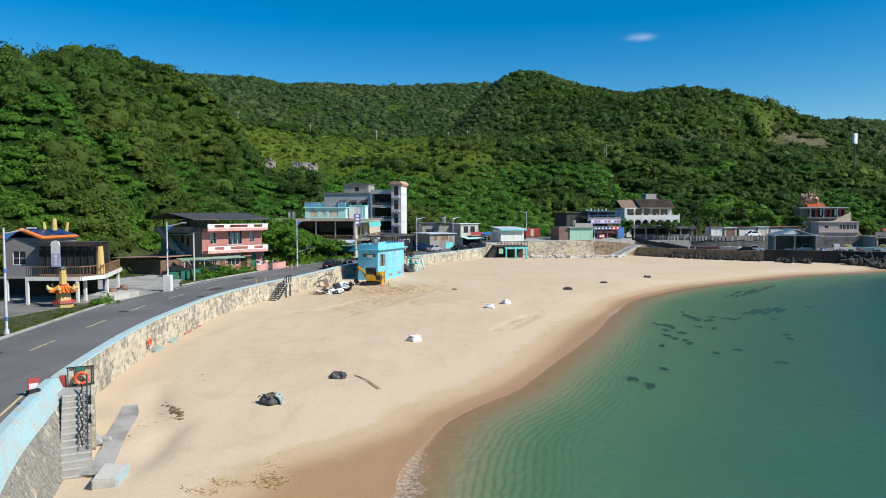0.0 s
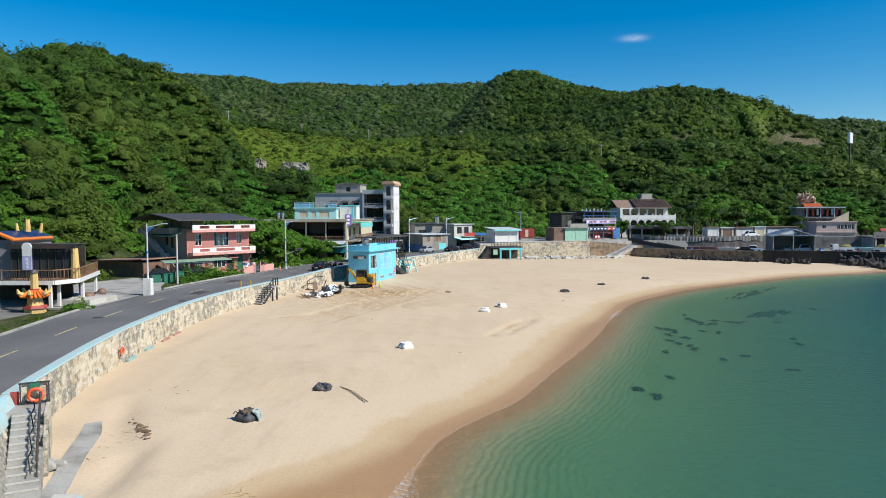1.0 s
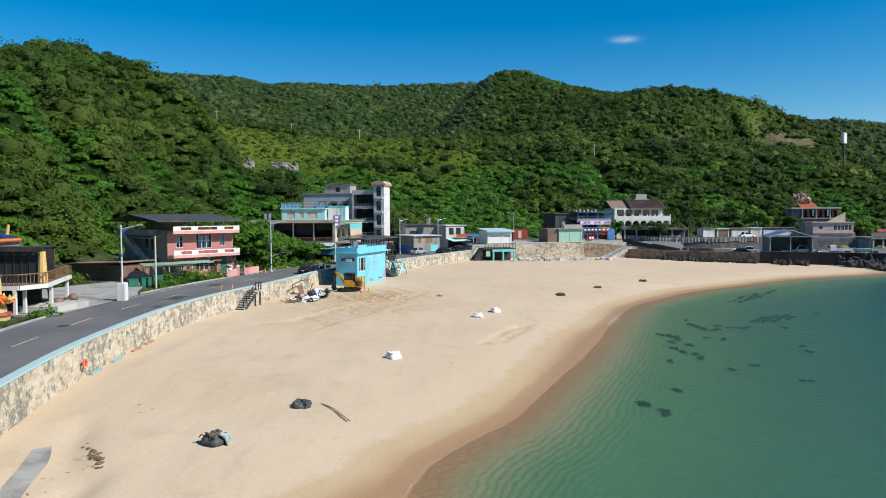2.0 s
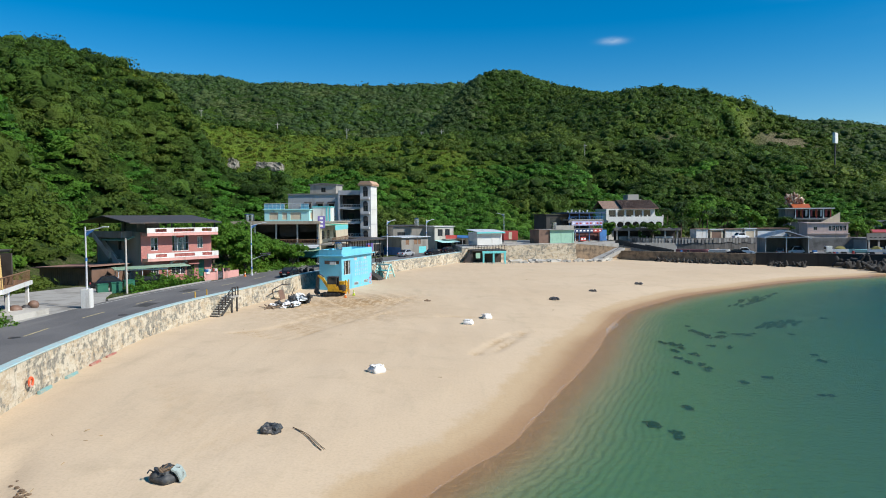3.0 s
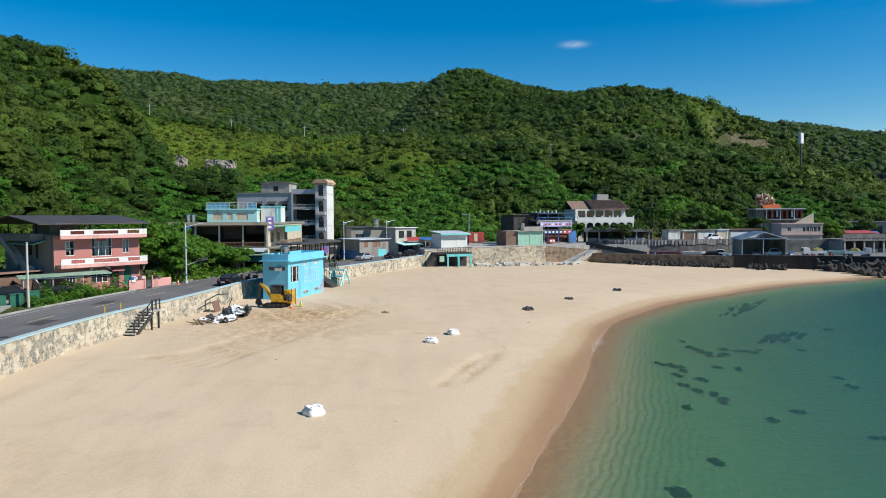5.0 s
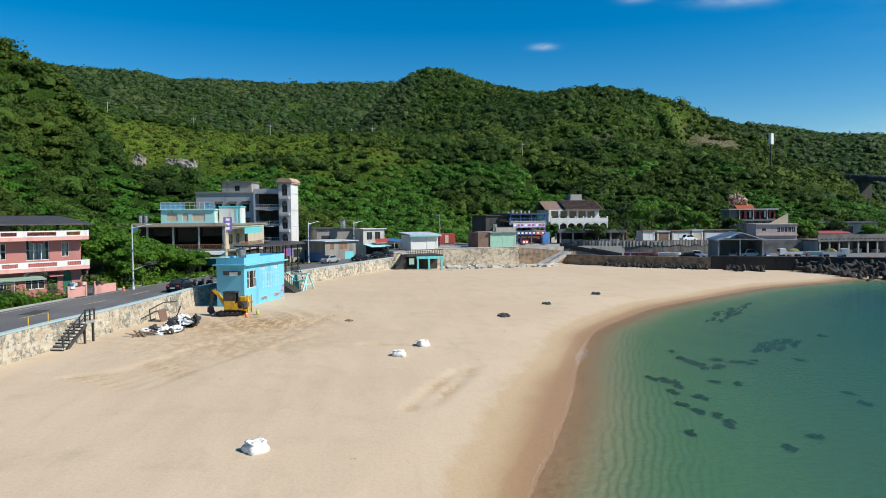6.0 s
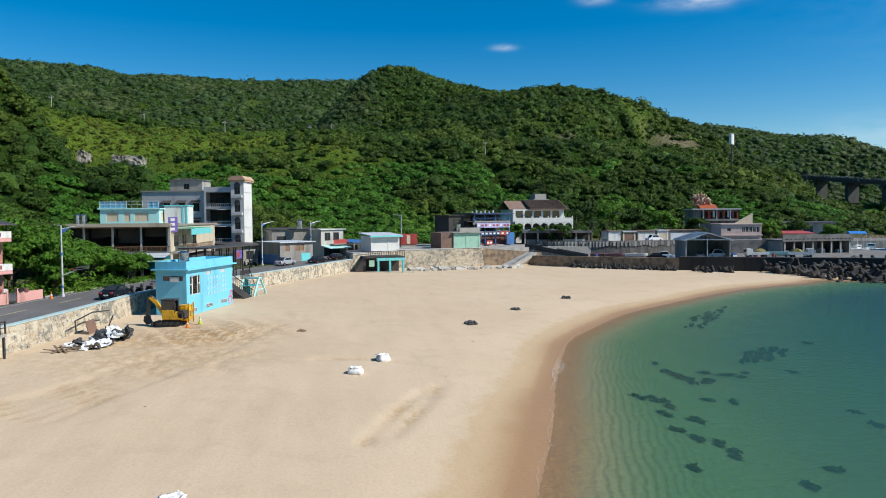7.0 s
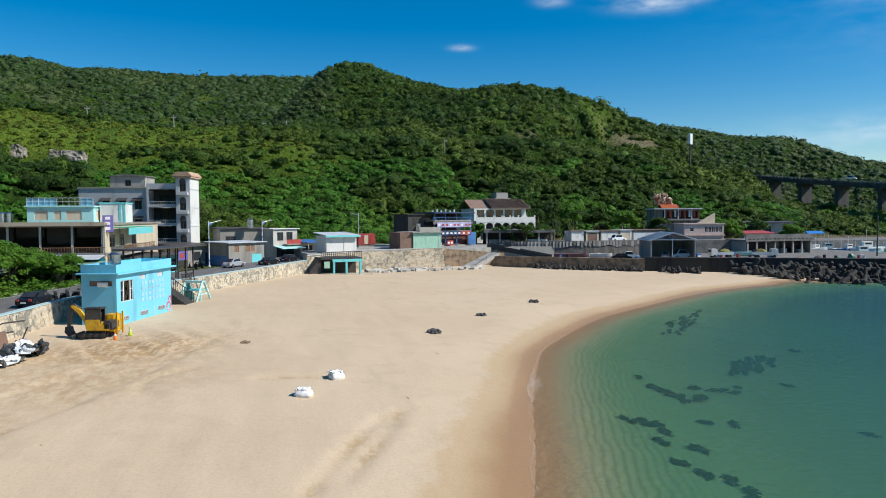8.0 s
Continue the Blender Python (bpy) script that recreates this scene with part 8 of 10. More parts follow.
part("boom", extrude_profile(bmesh.new(), [(0.6, ez + 0.9), (1.5, ez + 2.3), (2.2, ez + 2.75), (2.35, ez + 2.6), (1.75, ez + 2.05), (0.95, ez + 0.85)], -0.55, -0.3), YELLOW, ex)
part("stick", extrude_profile(bmesh.new(), [(2.05, ez + 2.85), (2.45, ez + 2.75), (2.72, ez + 0.9), (2.46, ez + 0.85)], -0.53, -0.33), IRON, ex)
part("ram", tubes(((1.0, -0.42, ez + 1.0), (1.65, -0.42, ez + 2.2), 0.07), ((1.5, -0.42, ez + 2.5), (2.1, -0.42, ez + 2.85), 0.06)), STEEL, ex)
part("bucket", extrude_profile(bmesh.new(), [(2.42, ez + 0.9), (2.75, ez + 0.88), (2.82, ez + 0.4), (2.5, ez + 0.05), (2.1, ez + 0.12), (2.3, ez + 0.45)], -0.75, -0.1), IRON, ex)
part("blade", boxes((1.45, 1.55, -0.95, 0.95, ez + 0.02, ez + 0.42)), IRON, ex)
part("engine_cover", boxes((-1.45, -0.8, -0.8, -0.2, ez + 1.3, ez + 1.75), bevel=0.06), YELLOW, ex)
cl = thing("beach_cleaner", pose(-10.75, 109.4, 0, 0, 0, 160), "small yellow two-wheeled sand cleaning machine", "machine")
cz = sand_height(-10.75, 109.4)
part("hopper", boxes((-0.5, 0.5, -0.6, 0.6, cz + 0.5, cz + 2.0), bevel=0.06), YELLOW, cl)
part("mast", boxes((-0.75, -0.62, -0.5, -0.38, cz + 0.3, cz + 2.2), (-0.75, -0.62, 0.38, 0.5, cz + 0.3, cz + 2.2)), YELLOW, cl)
for y in (-0.75, 0.75):
    part("wheel", tubes(((0.4, y - 0.12, cz + 0.48), (0.4, y + 0.12, cz + 0.48), 0.48), n=18), BLACK, cl)
part("hitch", tubes(((0.5, 0, cz + 0.5), (1.5, 0, cz + 0.4), 0.06)), IRON, cl)


def traffic_cone(x, y, z, mat, label):
    c = thing("traffic_cone", pose(x, y, z), label, "cone", "marker cones")
    part("cone", tubes(((0, 0, 0.04), (0, 0, 0.75), 0.17, 0.03), n=12), mat, c)
    part("foot", boxes((-0.2, 0.2, -0.2, 0.2, 0, 0.05)), mat, c)
    part("band", tubes(((0, 0, 0.38), (0, 0, 0.5), 0.115, 0.095), n=12), WHITE, c)


traffic_cone(-10.2, 107.6, sand_height(-10.2, 107.6), ORANGE, "orange traffic cone on the sand by the digger")
traffic_cone(-9.2, 108.6, sand_height(-9.2, 108.6), LIME, "lime green marker cone on the sand")
traffic_cone(-33.2, 84.3, ROAD_Z + 0.02, ORANGE, "orange traffic cone at the lamp post's foot")
traffic_cone(-26.4, 119.4, ROAD_Z, ORANGE, "orange traffic cone at the road edge")


def lumpy(rx, ry, rz, seed, amp=0.25, sub=3):
    bm = bmesh.new()
    bmesh.ops.create_icosphere(bm, subdivisions=sub, radius=1.0)
    for v in bm.verts:
        n = noise.fractal(v.co * 1.3 + Vector((seed * 3.1, seed, -seed)), 1.0, 2.0, 3)
        c = noise.cell(v.co * 2.2 + Vector((seed, seed, seed)))
        k = 1 + amp * n + 0.1 * (c - 0.5)
        v.co = Vector((v.co.x * rx * k, v.co.y * ry * k, max(v.co.z * rz * k, -0.25 * rz)))
    return bm


BAG_LINING = surface("grey_green_bag_lining", (0.34, 0.41, 0.39), (0.16, 0.18, 0.17), 0.75, 3.0, 0.6, bump=0.3)


def big_bag(x, y, s, seed, mat, label, filled=True):
    """A slumped bulk bag with a puckered, open mouth and lifting loops."""
    z = sand_height(x, y)
    ob = thing("bulk_bag", pose(x, y, z, 0, 0, seed * 37), label, "bulk bag", "bulk bags on the sand")
    bm = bmesh.new()
    rows = []
    for j, (r, h) in enumerate(((0.50, -0.12), (0.58, 0.02), (0.61, 0.14), (0.58, 0.28), (0.48, 0.38), (0.40, 0.43), (0.46, 0.55), (0.38, 0.46), (0.28, 0.36))):
        row = []
        for i in range(24):
            a = 2 * math.pi * i / 24
            sq = 1 / max(abs(math.cos(a)), abs(math.sin(a))) ** 0.55
            w = 1 + 0.16 * noise.noise(Vector((math.cos(a) * 2, math.sin(a) * 2, h * 3 + seed))) + (0.1 * math.sin(a * 9 + seed) if j > 4 else 0.02 * math.sin(a * 13))
            row.append(bm.verts.new((r * sq * w * math.cos(a) * s, r * sq * w * math.sin(a) * s, (h + 0.12 * noise.noise(Vector((math.cos(a) * 1.7 + seed, math.sin(a) * 1.7, 5))) * (j > 3)) * s)))
        rows.append(row)
    for a, b in zip(rows, rows[1:]):
        for i in range(24):
            bm.faces.new((a[i], a[(i + 1) % 24], b[(i + 1) % 24], b[i]))
    bm.faces.new(rows[-1])
    part("bag", bm, mat, ob, smooth=True)
    for k in range(4):
        a = math.pi / 4 + k * math.pi / 2
        c = Vector((0.5 * s * math.cos(a), 0.5 * s * math.sin(a), 0.38 * s))
        part("loop", tubes((c, c + Vector((0.12 * math.cos(a) + 0.06, 0.1, 0.15)) * s, 0.03), (c + Vector((0.12 * math.cos(a) + 0.06, 0.1, 0.15)) * s, c + Vector((0.2, 0.22, 0.0)) * s, 0.03), n=5), mat, ob)
    if filled:
        part("contents", lumpy(0.36 * s, 0.36 * s, 0.16 * s, seed, 0.5, 2), DRIFT if mat is TARP_DARK else TARP, ob, m=pose(0, 0, 0.36 * s))
    if mat is TARP_DARK:
        turn = Matrix.Rotation(-math.radians(seed * 37), 4, "Z")
        fold = bmesh.new()
        extrude_profile(fold, [(0.36 * s, 0.62 * s), (0.58 * s, 0.50 * s), (0.74 * s, 0.22 * s), (0.78 * s, 0.02), (0.72 * s, 0.02), (0.67 * s, 0.22 * s), (0.53 * s, 0.44 * s), (0.34 * s, 0.56 * s)], -0.36 * s, 0.40 * s)
        part("flap", fold, BAG_LINING, ob, "pale inner flap folded over the side", m=turn)
        part("straw", tubes(*[((0.3 * s * math.cos(k * 2.1), 0.3 * s * math.sin(k * 2.1), 0.42 * s), (0.34 * s * math.cos(k * 1.3), 0.34 * s * math.sin(k * 1.3), (0.55 + 0.1 * math.sin(k)) * s), 0.025) for k in range(14)], n=5), DRIFT, ob)
    return ob


big_bag(-2.8, 63.6, 0.88, 1, TARP, "slumped white woven bulk bag on the sand")
big_bag(4.85, 85.3, 0.85, 2, TARP, "full white woven bulk bag on the sand")
big_bag(7.1, 89.9, 0.82, 3, TARP, "white woven bulk bag lying on the sand")
big_bag(-10.2, 43.5, 0.94, 4, TARP_DARK, "black bulk bag filled with driftwood twigs")
for x, y, s, sd, lab in ((-7.3, 50.3, 0.6, 5, "crumpled black plastic sacks on the sand"), (17.3, 106.3, 0.62, 6, "half-buried dark sack on the sand"), (24.6, 116.2, 0.5, 7, "half-buried dark sack on the sand"), (34.1, 125.8, 0.6, 8, "half-buried dark sack on the sand"), (0.6, 103.6, 0.32, 9, "small brown stone on the sand")):
    z = sand_height(x, y)
    if sd == 9:
        solo("stone", lumpy(0.5, 0.35, 0.2, sd, 0.3, 2), DRIFT, lab, "stone", m=pose(x, y, z + 0.03))
        continue
    ob = thing("sack_heap", pose(x, y, z, 0, 0, 20 * sd), lab, "sacks", "dark sacks")
    for k in range(4):
        part("sack", lumpy(0.62 * s, 0.5 * s, 0.42 * s, sd + k * 1.7, 0.45, 3), (TARP_DARK, TARP_DARK, DARK_METAL, TARP_DARK)[k], ob, m=pose((k % 2 - 0.5) * 0.95 * s, (k // 2 - 0.5) * 0.7 * s, 0.12 * s, 0, 0, k * 50))
    part("rope", tubes(*[((-0.9 * s + 0.25 * s * k, 0.9 * s * math.sin(k), 0.06), (-0.65 * s + 0.25 * s * k, 0.9 * s * math.sin(k + 1), 0.06), 0.03) for k in range(7)], n=5), DRIFT, ob)
for a, b, r in (((-6.25, 50.8), (-4.15, 47.5), 0.024), ((-6.05, 50.6), (-4.0, 47.65), 0.018)):
    solo("driftwood_branch", tubes(*[((a[0] + (b[0] - a[0]) * u + 0.12 * math.sin(u * 5), a[1] + (b[1] - a[1]) * u, sand_height(a[0] + (b[0] - a[0]) * u, a[1] + (b[1] - a[1]) * u) + 0.05), (a[0] + (b[0] - a[0]) * (u + 0.2) + 0.12 * math.sin((u + 0.2) * 5), a[1] + (b[1] - a[1]) * (u + 0.2), sand_height(a[0] + (b[0] - a[0]) * (u + 0.2), a[1] + (b[1] - a[1]) * (u + 0.2)) + 0.05), r) for u in (0, 0.2, 0.4, 0.6, 0.8)], n=6), DRIFT, "long thin dry branch lying on the sand", "branch", "dry branches")

# rubbish pile by the wall
pile = thing("rubbish_pile", pose(-16.0, 98.6, sand_height(-16.0, 98.6), 0, 0, 70) @ Matrix.Scale(1.3, 4), "heap of white and black sacks, boards and plastic sheets", "rubbish heap")
rp = random.Random(21)
for k in range(54):
    mat = (TARP_DARK, TARP, TARP_DARK, TARP_DARK, GREY_METAL, TARP, TARP_DARK, DARK_METAL, TARP, TARP_DARK, CONCRETE)[k % 11]
    x, y = rp.uniform(-1.4, 3.4), rp.uniform(-1.1, 1.1)
    part("sack", lumpy(rp.uniform(0.18, 0.55), rp.uniform(0.16, 0.42), rp.uniform(0.14, 0.4), k * 1.3 + 3, 0.75, 3), mat, pile, m=pose(x, y, rp.uniform(0.06, 0.85) * (1 - abs(x - 1.4) / 3.2), rp.uniform(-20, 20), rp.uniform(-20, 20), rp.uniform(0, 180)))
for k in range(12):
    x = rp.uniform(-2.6, -0.4)
    part("board", boxes((-rp.uniform(0.4, 1.0), rp.uniform(0.4, 1.0), -0.06, 0.06, -0.02, 0.02)), DRIFT, pile, m=pose(x, rp.uniform(-0.9, 0.9), 0.08 + rp.uniform(0, 0.2), rp.uniform(-10, 10), rp.uniform(-12, 12), rp.uniform(0, 180)))
solo("leaning_board", boxes((-0.8, 0.8, -0.03, 0.03, 0, 1.4)), BROWN, "brown board leaning on the sea wall", "board", m=pose(-17.9, 105.2, 1.3, -14, 0, 80))
solo("drain_pipe", tubes(((0, 0, 0), (0, 3.2, 0.35), 0.06), ((0, 3.2, 0.35), (0, 6.5, 0.1), 0.06), ((0, 0, 0), (0.1, 0, -1.1), 0.06), n=8), IRON, "dark pipe fixed along the sea wall", "pipe", m=pose(-18.75, 103.0, 2.9, 0, 0, -9))
solo("mooring_post", tubes(((0, 0, 0), (0.5, 0.3, 1.4), 0.06)), IRON, "dark stake leaning at the wall", "stake", m=pose(-17.4, 107.3, 1.3))
FADED_TEAL = surface("faded_teal_paint", (0.20, 0.42, 0.42), (0.42, 0.38, 0.30), 0.9, 1.6, 0.8)
FADED_RED = surface("faded_red_paint", (0.42, 0.14, 0.11), (0.46, 0.38, 0.29), 0.9, 1.6, 0.8)
# red painted streak and ring on the wall
for y, mat, lab in ((56.2, ORANGE, "orange ring painted on the sea wall"),):
    p, d, out = wall_at(near_on_wall(y))
    m = Matrix((d, out, Vector((0, 0, 1)))).transposed().to_4x4()
    m.translation = p + out * 0.36 + Vector((0, 0, 2.3))
    solo("lifebuoy", ring_mesh(0.26, 0.075), LIFEBUOY, "orange lifebuoy hung on the sea wall", "lifebuoy", smooth=True, m=m)
for y0, mat in ((58.0, FADED_TEAL), (62.0, FADED_TEAL), (66.0, FADED_RED), (69.0, FADED_RED)):
    p, d, out = wall_at(near_on_wall(y0))
    m = Matrix((d, out, Vector((0, 0, 1)))).transposed().to_4x4()
    m.translation = p + out * 0.40 + Vector((0, 0, 1.45))
    solo("painted_plinth", boxes((-0.9, 0.9, -0.1, 0.1, -0.6, 0.06), bevel=0.04), mat, "painted kerb stone along the wall's foot", "kerb stone", "painted kerb stones", m=m)

# scattered twigs, stones and wrack on the upper beach
rs = random.Random(33)
bm = bmesh.new()
spots = [(-7.3, 31.9, 0.42, 0.34, 150), (-8.6, 31.35, 0.6, 0.22, 60), (-9.5, 30.3, 0.45, 0.2, 36), (-7.6, 33.5, 0.25, 0.7, 26), (-15.4, 41.8, 0.7, 0.8, 16), (-16.6, 47.5, 0.9, 2.6, 7), (-15.6, 37.0, 0.6, 2.2, 9), (-3, 78, 20, 34, 22), (-10, 106, 5, 4, 25)]
for cx, cy, sx, sy, n in spots:
    for k in range(n):
        x, y = rs.gauss(cx, sx), rs.gauss(cy, sy)
        if not (-22 < x < 60 and 25 < y < 150):
            continue
        z, a, L, r = sand_height(x, y), rs.uniform(0, 6.28), rs.uniform(0.08, 0.4), rs.uniform(0.008, 0.02)
        if z < 0.6:
            continue
        tube(bm, (x, y, z + 0.01), (x + L * math.cos(a), y + L * math.sin(a), z + 0.03), r, r * 0.6, n=4)
tagged(solo("beach_wrack", bm, surface("dry_straw", (0.42, 0.30, 0.14), (0.20, 0.135, 0.065), 0.95, 3.0, 0.6), "scattered dry twigs and wrack on the sand", "twigs"), kind="stuff")
bm = bmesh.new()
for k in range(34):
    u = rs.random() ** 0.8
    x, y = -16.7 + 2.6 * u + rs.gauss(0, 0.16), 43.6 - 3.5 * u + rs.gauss(0, 0.16)
    bmesh.ops.create_icosphere(bm, subdivisions=1, radius=rs.uniform(0.04, 0.15), matrix=pose(x, y, sand_height(x, y) + 0.01, rs.uniform(0, 30), 0, 30 * k) @ Matrix.Diagonal((1.5, 1, 0.7, 1)))
tagged(solo("scarp_stones", bm, surface("dark_clods", (0.19, 0.13, 0.08), rough=0.95), "dark clods of earth along the washed-out scarp", "clods"), kind="stuff")
for x, y, s in ((-16.9, 35.9, 0.42), (-16.5, 36.3, 0.3), (-17.2, 36.6, 0.25)):
    solo("boulder", lumpy(s * 1.2, s, s * 0.8, x + y, 0.3, 2), CONCRETE, "grey boulder at the foot of the steps", "boulder", "boulders", m=pose(x, y, sand_height(x, y) + 0.1))

# ---- foam along the shore ----
def foam_material():
    m, nodes, links, bsdf = node_mat("shore_foam")
    fine = noise_node(nodes, links, 7.0, 5.0, 0.7)
    bsdf.inputs["Base Color"].default_value = (0.78, 0.76, 0.70, 1)
    bsdf.inputs["Roughness"].default_value = 0.8
    veil = nodes.new("ShaderNodeMath")
    veil.operation = "MULTIPLY"
    links.new(ramp(nodes, links, fine, 0.40, 0.70), veil.inputs[0])
    edge = nodes.new("ShaderNodeAttribute")
    edge.attribute_name = "veil"
    links.new(edge.outputs["Fac"], veil.inputs[1])
    links.new(veil.outputs[0], bsdf.inputs["Alpha"])
    return m


FOAM = foam_material()
foam_v, foam_f, foam_a = [], [], []
sl = np.array(shore_line)
for k in range(len(sl) - 1):
    if not (24 < sl[k][1] < 142 and sl[k][0] < 82):
        continue
    d = Vector((*(sl[k + 1] - sl[k]), 0)).normalized()
    n = Vector((d.y, -d.x, 0))
    rows = []
    for u in np.linspace(0, 1, 25):
        p = Vector((*(sl[k] + (sl[k + 1] - sl[k]) * u), 0))
        lace = math.exp(-((p.y - 33.2) / 3.6) ** 4) + 0.8 * math.exp(-((p.y - 87.5) / 3.0) ** 2)
        wide = 0.10 + 0.16 * max(0, noise.noise(p * 0.3)) + 1.05 * lace * (1 + 0.4 * noise.noise(p * 1.1))
        off = 0.30 * noise.noise(p * 0.35) + 0.10 * noise.noise(p * 1.6) - 0.1 - 0.25 * lace
        strength = max(0.0, 0.55 + 0.9 * noise.noise(p * 0.17 + Vector((3, 1, 0)))) * 0.7
        rows.append((p + n * off, p + n * (off + 0.09), p + n * (off + wide), min(1.0, strength + lace), 0.10 + 0.5 * min(1, lace)))
    base = len(foam_v)
    for a, b, c, edge, body in rows:
        foam_v += [tuple(q + Vector((0, 0, SEA + 0.045))) for q in (a, b, c)]
        foam_a += [edge, body, body * 0.5]
    for i in range(len(rows) - 1):
        for j in range(2):
            q = base + 3 * i + j
            foam_f.append((q, q + 3, q + 4, q + 1))
foam_me = mesh_from_arrays("shore_foam", foam_v, foam_f, FOAM)
foam_me.attributes.new("veil", "FLOAT", "POINT").data.foreach_set("value", np.asarray(foam_a, np.float32))
tagged(new("shore_foam", foam_me), "thin broken line of white foam at the waterline", "foam", kind="stuff")

# ---- seaweed on the sea bed ----


def weed_patch(x, y, sx, sy, turn, seed):
    """Ragged fronds along one streak, thick in the middle and torn at the ends."""
    r = random.Random(seed)
    bm = bmesh.new()
    tufts = [(r.gauss(0, 0.45) * sx, r.uniform(-1, 1) * sy, r.uniform(0.25, 0.6)) for _ in range(3 + int(2.2 * sy))]
    for k in range(int(26 + 58 * sx * sy + 14 * sy)):
        cx, cy, wide = r.choice(tufts)
        u, v = cx + r.gauss(0, 0.5) * sx * wide, cy + r.gauss(0, 0.55) * wide * min(1.4, 0.4 + sy * 0.5)
        L, w, b = r.uniform(0.16, 0.42), r.uniform(0.07, 0.17), r.gauss(1.57, 0.6 if sy > 1.5 else 2.0)
        c = Vector((u, v, r.uniform(0, 0.08)))
        d = Vector((math.cos(b), math.sin(b), r.uniform(-0.1, 0.2))) * L
        s = Vector((-math.sin(b), math.cos(b), 0)) * w
        bm.faces.new([bm.verts.new(c - d), bm.verts.new(c + s), bm.verts.new(c + d), bm.verts.new(c - s)])
    shore_here, _ = along(shore_line, np.array([x]), np.array([y]))
    z = float(beach_height(x, y, shore_here[0]))
    label = "long streak of dark seaweed on the sea bed" if sy > 1.5 else "dark seaweed patch under the shallow water"
    return solo("seaweed_patch", bm, WEED, label, "seaweed", "seaweed patches", m=pose(x, y, z + 0.03, 0, 0, turn))


for k, row in enumerate([(28.0, 86.2, 0.7, 0.5), (28.1, 85.1, 0.6, 0.5), (28.3, 84.1, 0.9, 0.8), (28.8, 83.1, 1.2, 1.0), (29.7, 82.8, 1.0, 0.7), (31.9, 84.3, 1.4, 0.45), (30.7, 85.4, 0.9, 0.35), (22.5, 79.1, 0.35, 0.4), (23.3, 78.6, 0.4, 0.5), (23.5, 77.6, 0.6, 0.7), (23.5, 76.7, 0.35, 0.4),
                         (26.9, 78.0, 0.55, 0.35), (28.2, 77.4, 0.4, 0.3), (22.5, 75.3, 0.25, 0.4), (23.8, 74.0, 0.55, 0.35), (21.7, 72.0, 0.4, 0.5), (22.0, 70.7, 0.3, 0.35), (22.7, 69.7, 0.3, 0.35), (22.8, 68.2, 0.6, 0.5), (34.4, 74.7, 0.4, 0.4)]):
    weed_patch(row[0], row[1], 0.62 * row[2], 1.0 * row[3], -12 + 7 * (k % 4), 50 + k)
# clumps nearer the wall's end of the bay, and some far out
for k, row in enumerate([(28.5, 88.9, 0.4, 0.3), (33.9, 84.9, 0.3, 0.3), (37.8, 85.1, 0.35, 0.3), (47.2, 96.1, 0.4, 0.5), (13.7, 53.4, 0.65, 0.6), (14.5, 51.7, 0.65, 0.42), (16.9, 56.9, 0.5, 0.45), (23.6, 63.9, 0.5, 0.4), (26.1, 65.5, 0.7, 0.35), (19.5, 66.5, 0.35, 0.3), (27.7, 60.7, 0.7, 0.3), (33.7, 71.8, 0.4, 0.35)]):
    weed_patch(row[0], row[1], 0.58 * row[2], 0.95 * row[3], -10 + 9 * (k % 3), 140 + k)
# long thin slanting streaks, and a hatched bed of shorter ones
for k, row in enumerate([(42.4, 108.3, 0.42, 6.0, -33), (44.4, 109.2, 0.36, 6.6, -33), (45.2, 110.4, 0.45, 7.2, -32), (49.4, 114.8, 0.38, 6.6, -37)]):
    weed_patch(*row, 90 + k)
for k in range(7):
    weed_patch(37.3 + 0.78 * k, 90.4 + 0.3 * k + 0.5 * (k % 2), 0.36, 2.3 + 0.9 * math.sin(math.pi * (k + 0.5) / 7), -36 - 2 * (k % 3), 120 + k)

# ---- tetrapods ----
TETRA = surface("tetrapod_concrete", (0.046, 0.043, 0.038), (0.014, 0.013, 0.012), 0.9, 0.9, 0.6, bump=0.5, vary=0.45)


def tetrapod_mesh():
    bm = bmesh.new()
    for d in ((0, 0, 1), (0.943, 0, -0.333), (-0.471, 0.816, -0.333), (-0.471, -0.816, -0.333)):
        d = Vector(d)
        tube(bm, d * -0.2, d * 1.50, 0.54, 0.30, n=10)
        tube(bm, d * 1.50, d * 1.6, 0.30, 0.20, n=10)
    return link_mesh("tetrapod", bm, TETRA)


tetra_mesh = tetrapod_mesh()
rt = random.Random(4)
first = None
bw_a, bw_b = Vector((72.8, 168.9, 0)), Vector((175.0, 122.5, 0))
bw_dir = (bw_b - bw_a).normalized()
bw_out = Vector((bw_dir.y, -bw_dir.x, 0))
spots = []
sw_dir = Vector((73.0 - 47.5, 168.9 - 187.8, 0)).normalized()
sw_out = Vector((sw_dir.y, -sw_dir.x, 0))
for k in range(22):
    p = Vector((47.5, 187.8, 0)) + sw_dir * (10 + k * 1.0 + rt.uniform(-0.3, 0.3)) + sw_out * rt.uniform(1.2, 2.6)
    spots.append((p, sand_height(p.x, p.y) + rt.uniform(0.0, 0.3), rt.uniform(0.5, 0.72)))
for k in range(16):
    p = Vector((73.5, 164.0, 0)) + bw_dir * rt.uniform(0, 7) + bw_out * rt.uniform(-1.8, 1.8)
    spots.append((p, sand_height(p.x, p.y) + rt.uniform(0.0, 0.4), rt.uniform(0.55, 0.75)))
